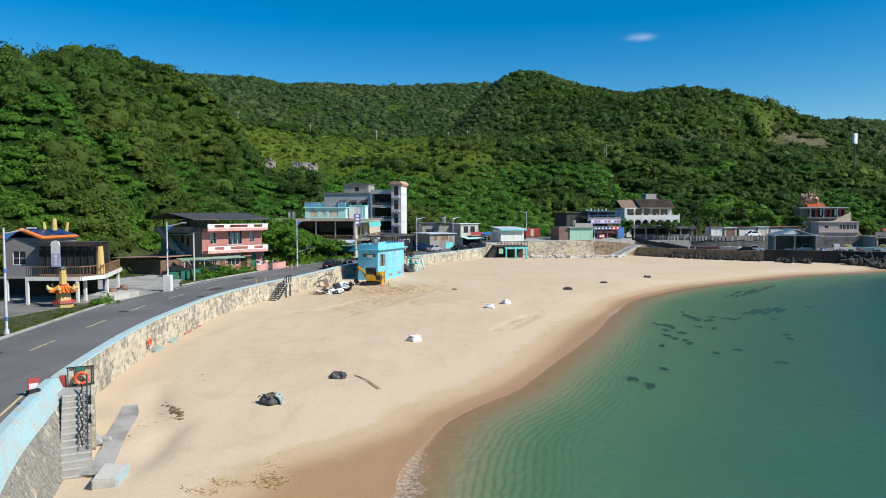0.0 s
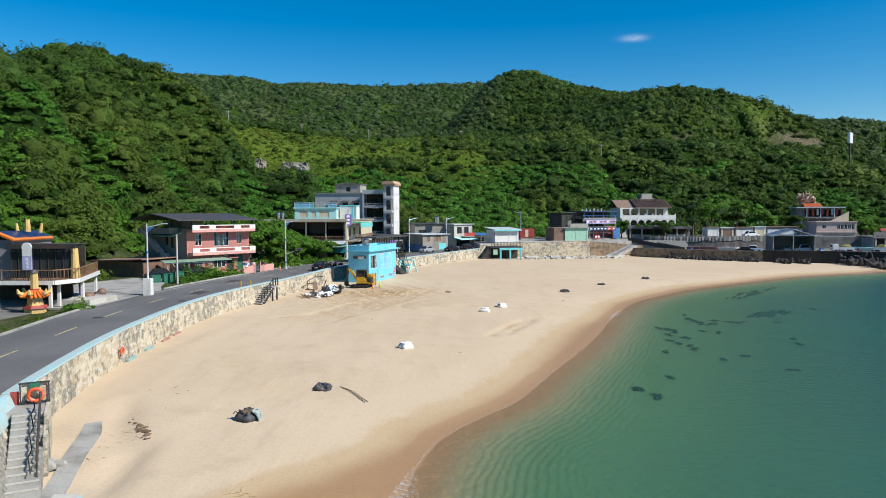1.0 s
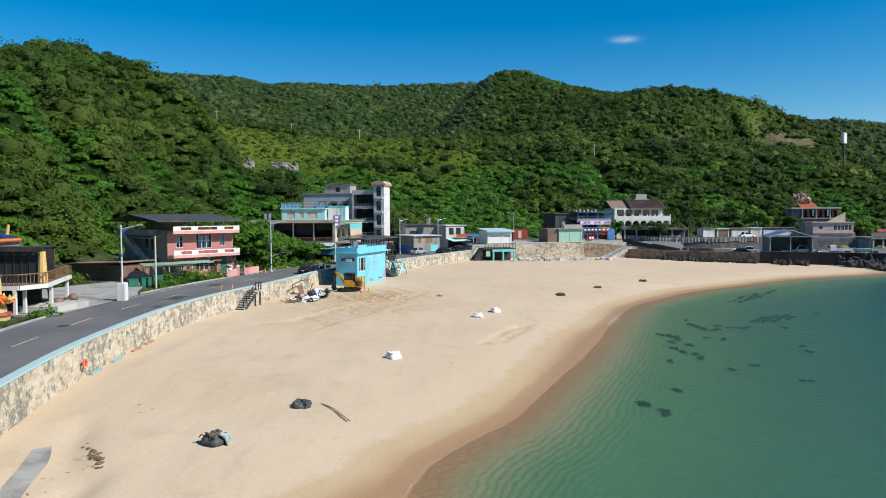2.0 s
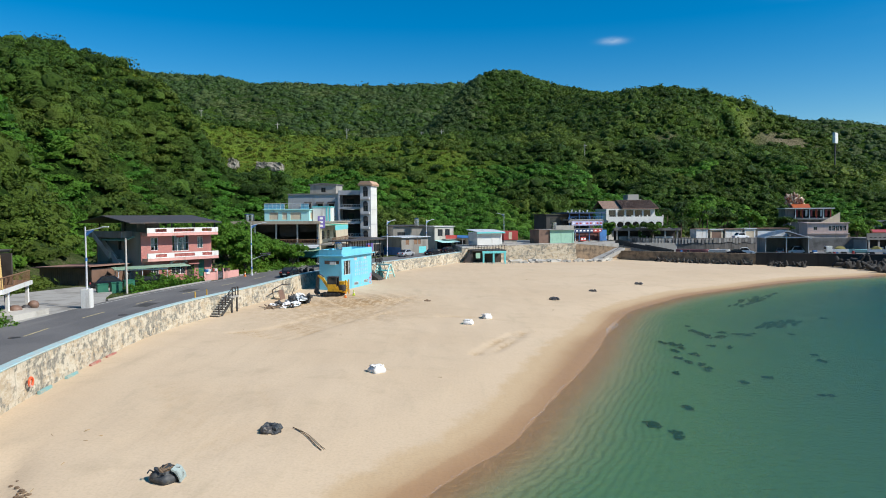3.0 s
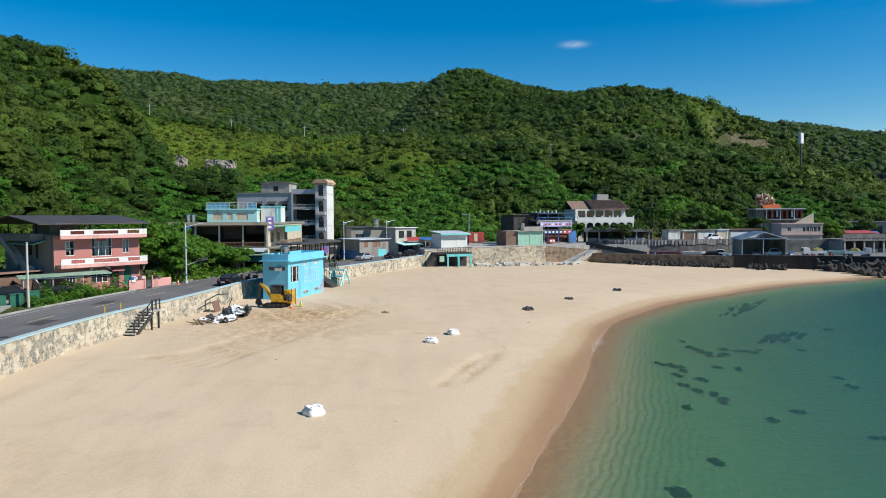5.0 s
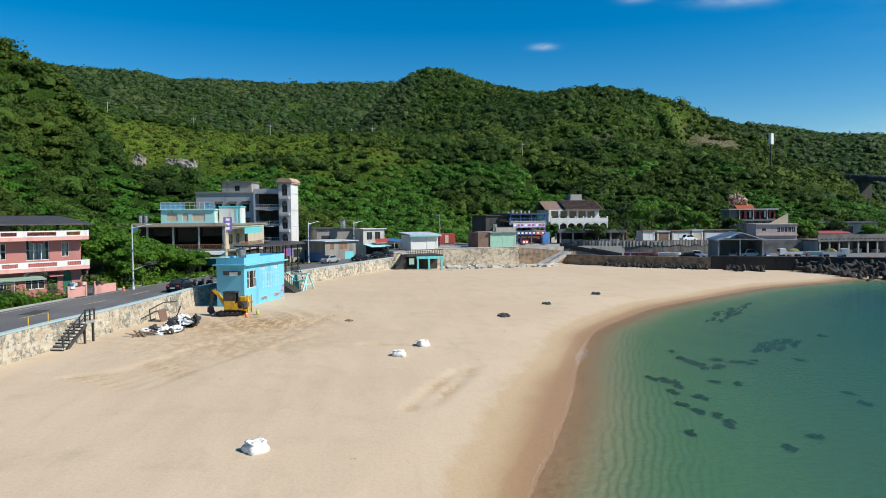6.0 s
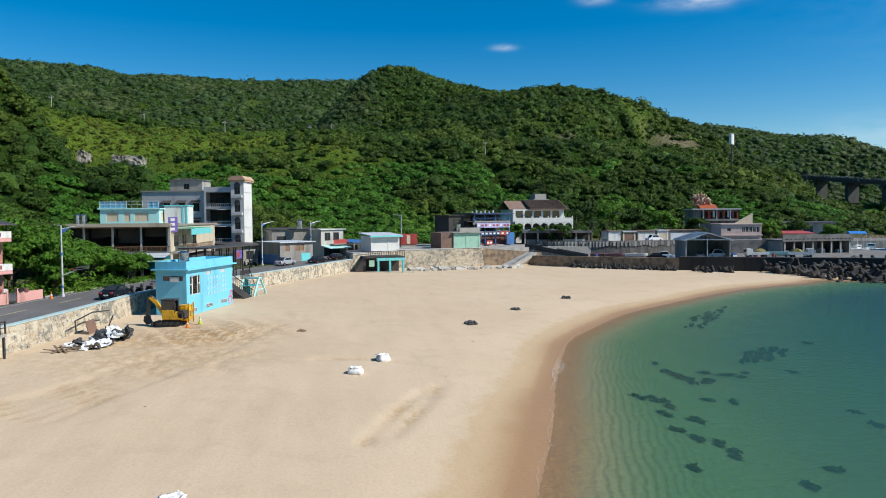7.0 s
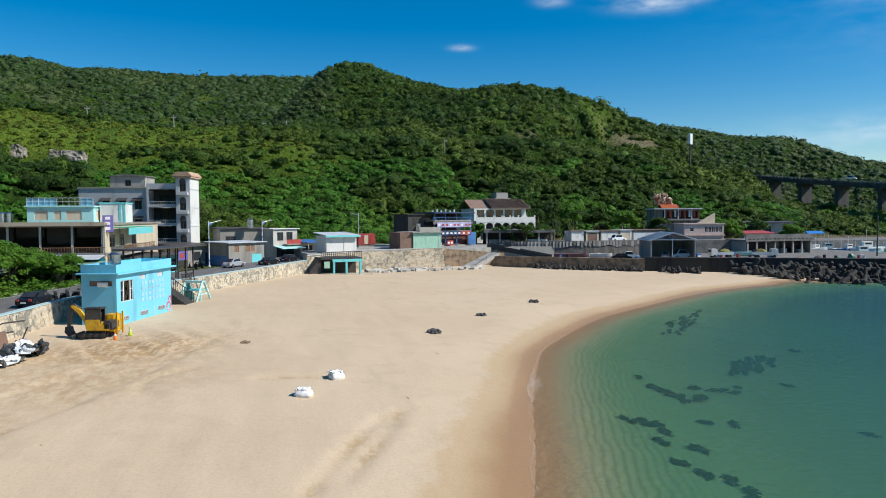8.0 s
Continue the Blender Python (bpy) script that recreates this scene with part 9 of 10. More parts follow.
for row in range(9):
    s = 15.0 + rt.uniform(0, 1) + row * 0.8
    while s < 80:
        off = 1.8 + row * 2.1 + rt.uniform(-0.5, 0.5)
        reach = min(17.5, 3.0 + (s - 15) * 1.1)
        if off < reach:
            p = bw_a + bw_dir * s + bw_out * off
            spots.append((p, 1.75 - 0.17 * off + rt.uniform(-0.2, 0.7), rt.uniform(0.85, 1.05)))
        s += rt.uniform(1.4, 2.0)
for p, z, sc in spots:
    ob = new("tetrapod", tetra_mesh)
    ob.matrix_basis = pose(p.x, p.y, z, rt.uniform(0, 360), rt.uniform(0, 360), rt.uniform(0, 360)) @ Matrix.Scale(sc, 4)
    tagged(ob, "dark weathered concrete tetrapod piled against the breakwater", "tetrapod", "breakwater tetrapods")

# ---- street lamps, poles ----


def street_lamp(x, y, turn, base_z=ROAD_Z, height=8.0, label="white street lamp pole with blue bands and a single arm"):
    ob = thing("street_lamp", pose(x, y, base_z, 0, 0, turn), label, "street lamp", "street lamps")
    part("pole", tubes(((0, 0, 0), (0, 0, height), 0.11, 0.07), n=10), GALV, ob)
    part("base", tubes(((0, 0, 0), (0, 0, 0.35), 0.2, 0.16), n=10), GALV, ob)
    for z in (1.0, height * 0.58):
        part("band", tubes(((0, 0, z), (0, 0, z + 0.3), 0.125, 0.12), n=10), BLUE_PAINT, ob)
    part("arm", tubes(((0, 0, height - 0.45), (1.9, 0, height - 0.05), 0.055, 0.04), n=8), GALV, ob)
    part("lantern", boxes((1.6, 2.3, -0.14, 0.14, height - 0.1, height + 0.02), bevel=0.04), GALV, ob)
    part("brace", extrude_profile(bmesh.new(), [(0.06, height - 1.0), (0.9, height - 0.32), (0.06, height - 0.5)], -0.02, 0.02), BLUE_PAINT, ob)
    return ob


street_lamp(-33.0, 54.6, 10)
street_lamp(-32.7, 84.0, 0)
solo("concrete_plinth", boxes((-0.45, 0.45, -0.4, 0.4, 0, 2.0), bevel=0.05), WHITE, "white concrete block around the lamp's foot", "plinth", m=pose(-32.7, 84.0, ROAD_Z - 0.1))
street_lamp(-25.9, 121.4, 8)
mirror = solo("traffic_mirror_arm", tubes(((0, 0, 0), (1.5, 0, 0.6), 0.05), ((1.5, 0, 0.6), (2.7, 0.3, 0.75), 0.04)), GALV, "bare slanting steel bracket on the lamp pole", "bracket", m=pose(-25.85, 121.3, 5.6, 0, 0, 0))
part("panel", boxes((1.5, 2.9, -0.3, 0.4, 0.66, 0.71)), DARK_METAL, mirror, m=pose(0, 0, 0, 8, -6, 0))
lampD = street_lamp(-20.1, 147.5, 20)
sg = part("hanging_sign", boxes((0.15, 1.5, -0.06, 0.06, 6.6, 8.9), bevel=0.02), PURPLE, lampD, "purple and blue hanging sign with pale bars")
for k in range(3):
    part("text_bar", boxes((0.5, 1.1, -0.075, -0.061, 6.9 + 0.7 * k, 7.3 + 0.7 * k)), WHITE, sg)
street_lamp(-8.4, 171.0, 30)
street_lamp(0.2, 184.0, 35)
street_lamp(21.6, 211.0, 150, 4.7)
street_lamp(40.5, 206.0, 200, 4.75, 6.4)
pole = thing("utility_pole", pose(-35.0, 98.6, 3.0), "slim grey concrete utility pole", "utility pole", "utility poles")
part("pole", tubes(((0, 0, 0), (0, 0, 6.5), 0.13, 0.1), n=10), CONCRETE_LIGHT, pole)
part("cap", tubes(((0, 0, 6.5), (0, 0, 6.6), 0.14, 0.06), n=10), CONCRETE, pole)


def power_pole(x, y, h=6.0):
    z = float(land_height(np.array(x), np.array(y)))
    ob = thing("power_pole", pose(x, y, z - 0.3), "pale concrete power pole on the hillside", "power pole", "hillside power poles")
    part("pole", tubes(((0, 0, 0), (0, 0, h), 0.16, 0.11), n=8), CONCRETE_LIGHT, ob)
    part("crossarm", boxes((-0.9, 0.9, -0.06, 0.06, h - 0.9, h - 0.76)), CONCRETE_LIGHT, ob)
    for k in (-0.8, 0, 0.8):
        part("insulator", tubes(((k, 0, h - 0.76), (k, 0, h - 0.5), 0.06), n=6), WHITE, ob)


for px_dir, far in ((-0.300, 338), (-0.199, 338), (-0.107, 336), (-0.007, 345), (0.0195, 345), (0.1025, 352), (0.212, 322)):
    power_pole(px_dir * far, far)
for x, y in ((112.5, 232), (121, 222), (98, 228), (134, 219)):
    power_pole(x, y, 9.0)
wt = thing("signal_board", pose(176.8, 320.5, 36.0, 0, 0, 38), "white square board tower on a thin dark mast above the trees", "board tower")
part("mast", tubes(((0, 0, -8), (0, 0, 6.4), 0.35), n=8), DARK_METAL, wt)
part("board", boxes((-1.6, 1.6, -0.5, 0.5, 6.4, 11.0), bevel=0.05), WHITE, wt)
part("side_panel", boxes((-1.62, -0.4, -0.53, -0.505, 6.5, 10.9)), GREY_METAL, wt)
HILL_ROCK = surface("hillside_rock", (0.30, 0.275, 0.235), (0.12, 0.12, 0.09), 0.95, 0.5, 0.7, bump=0.6)
# stone faces and concrete on the hillside
for x, y, w, h in ((-66.5, 262.0, 2.6, 1.4), (-56.5, 261.4, 3.4, 0.6), (-52.0, 261.0, 5.0, 0.9)):
    z = float(land_height(np.array(x), np.array(y)))
    bm = bmesh.new()
    bmesh.ops.create_cube(bm, size=1.0)
    bmesh.ops.subdivide_edges(bm, edges=bm.edges[:], cuts=6, use_grid_fill=True)
    for v in bm.verts:
        v.co = Vector((v.co.x * w, v.co.y * 4, v.co.z * (h + 2))) + noise.noise_vector(v.co * 4 + Vector((x, y, 0))) * 0.7
    solo("rock_face", bm, HILL_ROCK, "pale weathered rock face among hillside shrubs", "rock face", "hillside rock faces", m=pose(x, y, z + 1.3, -12, 0, -6))

# ---- viaduct behind the harbour ----
via = thing("viaduct", Matrix.Identity(4), "grey concrete road viaduct on heavy piers", "viaduct")
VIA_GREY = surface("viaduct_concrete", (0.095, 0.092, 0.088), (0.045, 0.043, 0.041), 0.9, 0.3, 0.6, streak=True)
VIA = [(283, 430, 35.5), (274, 396, 33.4), (270, 352, 29.0), (269, 311, 25.3), (267, 270, 23.0), (262, 210, 22.0)]
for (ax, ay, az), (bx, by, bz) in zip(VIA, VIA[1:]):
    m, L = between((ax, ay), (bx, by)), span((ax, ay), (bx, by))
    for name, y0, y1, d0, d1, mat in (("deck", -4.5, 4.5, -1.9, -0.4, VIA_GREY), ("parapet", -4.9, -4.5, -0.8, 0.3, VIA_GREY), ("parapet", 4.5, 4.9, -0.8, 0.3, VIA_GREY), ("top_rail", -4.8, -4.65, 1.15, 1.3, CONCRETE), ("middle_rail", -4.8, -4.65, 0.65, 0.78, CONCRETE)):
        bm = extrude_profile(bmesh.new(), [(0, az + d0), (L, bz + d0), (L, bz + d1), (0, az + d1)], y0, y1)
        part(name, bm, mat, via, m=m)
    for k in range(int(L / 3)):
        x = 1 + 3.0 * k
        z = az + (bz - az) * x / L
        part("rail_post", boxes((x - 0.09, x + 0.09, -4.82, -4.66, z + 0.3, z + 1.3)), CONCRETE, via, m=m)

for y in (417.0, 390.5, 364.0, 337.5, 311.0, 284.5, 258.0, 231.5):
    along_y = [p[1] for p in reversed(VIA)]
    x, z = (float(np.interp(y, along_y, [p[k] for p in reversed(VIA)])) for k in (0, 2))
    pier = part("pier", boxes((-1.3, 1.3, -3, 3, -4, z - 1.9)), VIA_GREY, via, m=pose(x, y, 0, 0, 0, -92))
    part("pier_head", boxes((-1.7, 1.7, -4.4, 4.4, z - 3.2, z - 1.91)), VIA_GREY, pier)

# ---- vehicles and boats ----


def car(m, paint, label, tall=0.0, name="car"):
    ob = thing(name, m, label, "car", "parked cars")
    prof = [(-2.15, 0.35), (-2.2, 0.75), (-1.95, 0.95), (-1.45, 1.0), (-0.85, 1.42 + tall), (0.55, 1.45 + tall), (1.15 + tall * 0.6, 1.0), (1.95, 0.88), (2.2, 0.65), (2.2, 0.35)]
    bm = extrude_profile(bmesh.new(), prof, -0.82, 0.82)
    for v in bm.verts:
        if v.co.z > 1.1:
            v.co.y *= 0.82
    bmesh.ops.bevel(bm, geom=bm.edges[:], offset=0.05, segments=2, affect="EDGES")
    body = part("body", bm, paint, ob, smooth=False)
    for s in (-1, 1):
        bm = extrude_profile(bmesh.new(), [(-1.2, 1.03), (-0.78, 1.36 + tall), (0.5, 1.38 + tall), (0.95 + tall * 0.6, 1.03)], s * 0.775, s * 0.80)
        part("side_window", bm, GLASS, body)
    for pts in ([(1.2 + tall * 0.6, 1.02), (0.62, 1.44 + tall), (0.58, 1.43 + tall), (1.12, 1.0)], [(-1.48, 1.02), (-0.9, 1.44 + tall), (-0.86, 1.43 + tall), (-1.4, 1.0)]):
        part("windscreen", extrude_profile(bmesh.new(), [(x + (0.03 if x > 0 else -0.03), z + 0.02) for x, z in pts], -0.62, 0.62), GLASS, body)
    for x in (-1.35, 1.35):
        for y in (-0.8, 0.8):
            w = part("wheel", tubes(((x, y - 0.1, 0.33), (x, y + 0.1, 0.33), 0.33), n=16), BLACK, ob)
            part("rim", tubes(((x, y - 0.12, 0.33), (x, y + 0.12, 0.33), 0.19), n=12), STEEL, w)
    for s in (-1, 1):
        part("headlight", boxes((2.12, 2.24, s * 0.6 - 0.15, s * 0.6 + 0.15, 0.62, 0.78)), WHITE, body)
        part("tail_light", boxes((-2.24, -2.12, s * 0.6 - 0.15, s * 0.6 + 0.15, 0.72, 0.9)), RED_PAINT, body)
    part("number_plate", boxes((-2.25, -2.21, -0.25, 0.25, 0.5, 0.64)), WHITE, body)
    return ob


car(pose(-4.2, 168.6, ROAD_Z, 0, 0, 57), CAR_SILVER, "silver estate car parked at the road edge", 0.1)
car(pose(1.6, 172.6, ROAD_Z, 0, 0, 57), CAR_BLACK, "black saloon car parked by the grey shed")
car(pose(5.2, 178.0, ROAD_Z + 0.2, 0, 0, 57), CAR_BLACK, "dark saloon car parked along the shops")
car(pose(-19.5, 118.4, ROAD_Z, 0, 0, 78), CAR_BLACK, "black saloon car standing on the coast road")
car(pose(-39.6, 104.3, 3.0, 0, 0, 25), CAR_BLACK, "dark car parked under the green canopy", 0.25)
car(pose(-35.6, 107.0, 3.0, 0, 0, 25), CAR_BLACK, "dark car parked under the green canopy")
for x, y, a, mat, lab, tall in ((76.0, 181.5, -25, CAR_WHITE, "white van parked behind the harbour wall", 0.3), (72.5, 178.0, -25, CAR_BLACK, "dark car parked behind the harbour wall", 0.1),
                                (88.5, 181.5, -14, CAR_WHITE, "white van inside the harbour shed", 0.5), (84.5, 181.5, 60, CAR_SILVER, "silver car inside the harbour shed", 0.2)):
    car(pose(x, y, 2.36, 0, 0, a), mat, lab, tall)
car(pose(86.5, 208.0, 5.2, 0, 0, 10), CAR_WHITE, "white van parked in front of the garages", 0.3)
for x, y in ((243, 303), (256, 276)):
    car(pose(x, y, 26.6 if y > 290 else 25.6, 0, 0, -62), CAR_WHITE, "white van on the viaduct", 0.5)


def scooter(m, label):
    ob = thing("scooter", m, label, "scooter", "parked scooters")
    for x in (-0.6, 0.6):
        part("wheel", tubes(((x, -0.06, 0.25), (x, 0.06, 0.25), 0.25), n=14), BLACK, ob)
    part("body", extrude_profile(bmesh.new(), [(-0.8, 0.4), (-0.75, 0.8), (-0.1, 0.72), (0.05, 0.35), (0.4, 0.35), (0.5, 0.95), (0.62, 0.95), (0.65, 0.3), (-0.3, 0.25)], -0.16, 0.16), CAR_BLACK, ob)
    part("seat", boxes((-0.8, -0.05, -0.15, 0.15, 0.76, 0.88), bevel=0.04), BLACK, ob)
    part("handlebar", tubes(((0.52, -0.35, 1.08), (0.52, 0.35, 1.08), 0.03), ((0.56, 0, 0.9), (0.52, 0, 1.08), 0.03)), IRON, ob)
    part("mirror", tubes(((0.5, -0.3, 1.08), (0.48, -0.36, 1.3), 0.015), ((0.47, -0.4, 1.32), (0.47, -0.32, 1.32), 0.06)), IRON, ob)
    part("top_box", lumpy(0.2, 0.2, 0.2, 3.0, 0.1, 2), BLACK, ob, m=pose(-0.72, 0, 1.05))


for k, (x, y) in enumerate(((-18.9, 120.2), (-18.3, 121.8), (-17.6, 123.4), (-10.6, 166.5), (-9.8, 168.0), (10.6, 191.0))):
    scooter(pose(x, y, ROAD_Z + (0.4 if y > 185 else 0.0), 0, 0, 160), "dark scooter parked on the road edge")


def truck(m, label):
    ob = thing("small_truck", m, label, "truck")
    part("cab", boxes((1.0, 2.4, -0.85, 0.85, 0.5, 2.0), bevel=0.08), WHITE, ob)
    part("windscreen", boxes((2.41, 2.43, -0.7, 0.7, 1.25, 1.85)), GLASS, ob)
    bed = part("bed", boxes((-2.6, 0.95, -0.9, 0.9, 0.7, 0.85), (-2.6, 0.95, -0.9, -0.85, 0.855, 1.3), (-2.6, 0.95, 0.85, 0.9, 0.855, 1.3)), GALV, ob)
    part("load", lumpy(1.5, 0.7, 0.7, 7.0, 0.3, 2), OLIVE, bed, m=pose(-0.9, 0, 1.25))
    for x in (-1.8, 1.6):
        for y in (-0.8, 0.8):
            part("wheel", tubes(((x, y - 0.12, 0.36), (x, y + 0.12, 0.36), 0.36), n=14), BLACK, ob)


truck(pose(106.5, 178.0, 2.36, 0, 0, -20), "small truck loaded with green nets on the quay")
truck(pose(97.5, 181.0, 2.36, 0, 0, 170), "white and grey truck parked on the quay")


def boat(m, L, hull_mat, label):
    ob = thing("fishing_boat", m, label, "boat", "moored fishing boats")
    bm = bmesh.new()
    rows = []
    for x in np.linspace(-1, 1, 9):
        w = (1 - max(0, x) ** 2.2) * 0.17 * L * (1 if x > -0.95 else 0.85)
        sheer = 0.12 * L * (0.75 + 0.35 * max(0, x) ** 2)
        rows.append([bm.verts.new((x * L / 2, y, z)) for y, z in ((-w - 0.02, sheer), (-w * 0.75, 0.0), (0, -0.08 * L), (w * 0.75, 0.0), (w + 0.02, sheer))])
    for a, b in zip(rows, rows[1:]):
        for i in range(4):
            bm.faces.new((a[i], a[i + 1], b[i + 1], b[i]))
        bm.faces.new((a[0], b[0], b[4], a[4]))
    bm.faces.new(rows[0])
    bmesh.ops.recalc_face_normals(bm, faces=bm.faces[:])
    part("hull", bm, hull_mat, ob)
    c = part("wheelhouse", boxes((-0.25 * L, 0.05 * L, -0.09 * L, 0.09 * L, 0.1 * L, 0.28 * L), bevel=0.05), WHITE, ob)
    part("window", boxes((0.051 * L, 0.055 * L, -0.07 * L, 0.07 * L, 0.2 * L, 0.25 * L), (-0.2 * L, 0.0, -0.093 * L, -0.0905 * L, 0.2 * L, 0.25 * L)), GLASS, c)
    part("mast", tubes(((-0.1 * L, 0, 0.28 * L), (-0.1 * L, 0, 0.6 * L), 0.05)), GALV, ob)
    part("bow_pole", tubes(((0.3 * L, 0, 0.1 * L), (0.3 * L, 0, 0.4 * L), 0.04)), GALV, ob)
    part("stripe", boxes((-0.4 * L, 0.2 * L, -0.172 * L, -0.165 * L, 0.06 * L, 0.08 * L)), BLUE_PAINT, ob)


def hull_only(m, L, hull_mat, label):
    """A small open boat with thwarts, laid up on the quay."""
    ob = thing("rowing_boat", m, label, "boat", "boats laid up on the quay")
    bm = bmesh.new()
    ribs = []
    for k in range(9):
        x = -1 + 2 * k / 8
        w = (1 - max(0, x) ** 2.2) * 0.15 * L + 0.02
        ribs.append([bm.verts.new((x * L / 2, y, z + 0.10 * max(0, x) ** 2)) for y, z in ((-w, 0.7), (-w * 0.7, 0.05), (0, -0.15), (w * 0.7, 0.05), (w, 0.7), (w * 0.9, 0.68), (w * 0.6, 0.15), (-w * 0.6, 0.15), (-w * 0.9, 0.68))])
    for a, b in zip(ribs, ribs[1:]):
        for i in range(9):
            bm.faces.new((a[i], a[(i + 1) % 9], b[(i + 1) % 9], b[i]))
    bm.faces.new(ribs[0]), bm.faces.new(ribs[-1])
    bmesh.ops.recalc_face_normals(bm, faces=bm.faces[:])
    part("hull", bm, hull_mat, ob)
    for x in (-0.25, 0.0, 0.22):
        part("thwart", boxes((x * L - 0.12, x * L + 0.12, -0.12 * L, 0.12 * L, 0.5, 0.56)), WOOD, ob)
    part("cradle", boxes((-0.25 * L, -0.2 * L, -0.1 * L, 0.1 * L, -0.38, -0.02), (0.2 * L, 0.25 * L, -0.08 * L, 0.08 * L, -0.38, -0.02)), DARK_METAL, ob)


rb = random.Random(9)
for k in range(11):
    x, y = 158 + 4.6 * k + rb.uniform(-1, 1), 226 + rb.uniform(-3, 6) - 0.4 * k
    boat(pose(x, y, SEA + 0.35, 0, 0, rb.uniform(-35, 25)), rb.uniform(7, 11), (WHITE, TEAL_PALE, WHITE, BLUE_PAINT)[k % 4], "white fishing boat moored in the small harbour")
boat(pose(158, 205, SEA + 0.35, 0, 0, -12), 9, TEAL, "teal fishing boat moored in the small harbour")
mastpole = thing("utility_pole", pose(134.0, 176.5, 2.3), "tall dark pole standing on the quay", "utility pole", "utility poles")
part("pole", tubes(((0, 0, 0), (0, 0, 9.0), 0.16, 0.12), n=8), DARK_METAL, mastpole)
part("cap", tubes(((0, 0, 9.0), (0, 0, 9.1), 0.16, 0.05), n=8), DARK_METAL, mastpole)
for x, y, z, a, L, mat, lab in ((67.0, 191.0, 2.6, -22, 8.0, surface("faded_red_canvas", (0.26, 0.11, 0.12), (0.14, 0.07, 0.08), 0.8), "long boat with faded red paint laid up on the quay"), (72.5, 188.0, 2.65, -20, 5.0, WHITE, "white boat standing on the quay"), (104.5, 182.5, 2.75, 160, 5.5, TEAL_PALE, "white and teal boat standing on the quay")):
    hull_only(pose(x, y, z, 0, 0, a), L, mat, lab)

# ---- plants ----
rg = np.random.default_rng(7)


def leaf_quads(centres, normals, size):
    """Small irregular leaf clumps, one quad each, facing roughly along the given directions."""
    n = len(centres)
    side = np.cross(normals, rg.normal(size=(n, 3)))
    side /= np.linalg.norm(side, axis=1, keepdims=True) + 1e-9
    up = np.cross(normals, side)
    up /= np.linalg.norm(up, axis=1, keepdims=True) + 1e-9
    L, W = (size * rg.uniform(0.6, 1.25, n))[:, None], (size * rg.uniform(0.4, 0.85, n))[:, None]
    bend = normals * (size * rg.uniform(-0.25, 0.1, n))[:, None]
    v = np.stack([centres - side * L + bend, centres - up * W, centres + side * L + bend, centres + up * W], 1)
    return v.reshape(-1, 3)


def crowns(places, radii, squash, count, size, lobes=6):
    """Leaf clumps on the lobes of many crowns at once, so that each crown breaks into rounded heads with gaps between."""
    n = len(places)
    head = rg.normal(size=(n, lobes, 3))
    head[:, :, 2] = np.abs(head[:, :, 2]) * 0.8 - 0.1
    head /= np.linalg.norm(head, axis=2, keepdims=True)
    reach, wide = rg.uniform(0.38, 0.68, (n, lobes)), rg.uniform(0.34, 0.56, (n, lobes))
    k, j = np.repeat(np.arange(n), count), rg.integers(0, lobes, n * count)
    d = rg.normal(size=(len(k), 3))
    d[:, 2] = np.abs(d[:, 2]) * 0.95 - 0.3
    d /= np.linalg.norm(d, axis=1, keepdims=True)
    r = radii[k]
    off = head[k, j] * reach[k, j][:, None] + d * (wide[k, j] * rg.uniform(0.82, 1.06, len(k)))[:, None]
    c = places[k] + off * np.stack([r, r, r * squash[k]], 1)
    nrm = d + rg.normal(size=d.shape) * 0.34 + np.array([0, 0, 0.45])
    nrm /= np.linalg.norm(nrm, axis=1, keepdims=True)
    return leaf_quads(c, nrm, size[k])


def scatter(step, x0, x1, y0, y1):
    xs, ys = np.meshgrid(np.arange(x0, x1, step), np.arange(y0, y1, step), indexing="ij")
    x = (xs + rg.uniform(-0.45, 0.45, xs.shape) * step).ravel()
    y = (ys + rg.uniform(-0.45, 0.45, ys.shape) * step).ravel()
    # steep ground carries more trees to the square metre of plan
    for part_of in range(3):
        k = len(xs.ravel())
        extra = rg.random(k) < np.clip(slope_at(x[:k], y[:k]) * 0.75 - 0.2 - 0.5 * part_of, 0, 1)
        x = np.concatenate([x, x[:k][extra] + rg.uniform(-0.8, 0.8, int(extra.sum())) * step])
        y = np.concatenate([y, y[:k][extra] + rg.uniform(-0.8, 0.8, int(extra.sum())) * step])
    d, s = along(FOOT, x, y)
    return x, y, d, s


CLEAR = ((-2.4, 343.0, 4.0), (6.7, 343.0, 4.0), (-66.0, 258.0, 3.0), (-54.0, 258.0, 3.0), (-47.0, 258.0, 3.0), (176.8, 319.5, 1.2), (121, 246, 13.0), (192, 352, 3.0))


def keep_clear(x, y):
    ok = np.ones(len(x), bool)
    for cx, cy, r in CLEAR:
        ok &= np.hypot(x - cx, y - cy) > r
    return ok


def unit_ball(sub):
    bm = bmesh.new()
    bmesh.ops.create_icosphere(bm, subdivisions=sub, radius=1.0)
    v = np.array([tuple(q.co) for q in bm.verts])
    f = np.array([[q.index for q in t.verts] for t in bm.faces])
    bm.free()
    f = f[(v[f][:, :, 2].max(1) > -0.15)]
    used = np.unique(f)
    back = np.zeros(len(v), int)
    back[used] = np.arange(len(used))
    return v[used], back[f]


BALLS = {1: unit_ball(1), 2: unit_ball(2)}


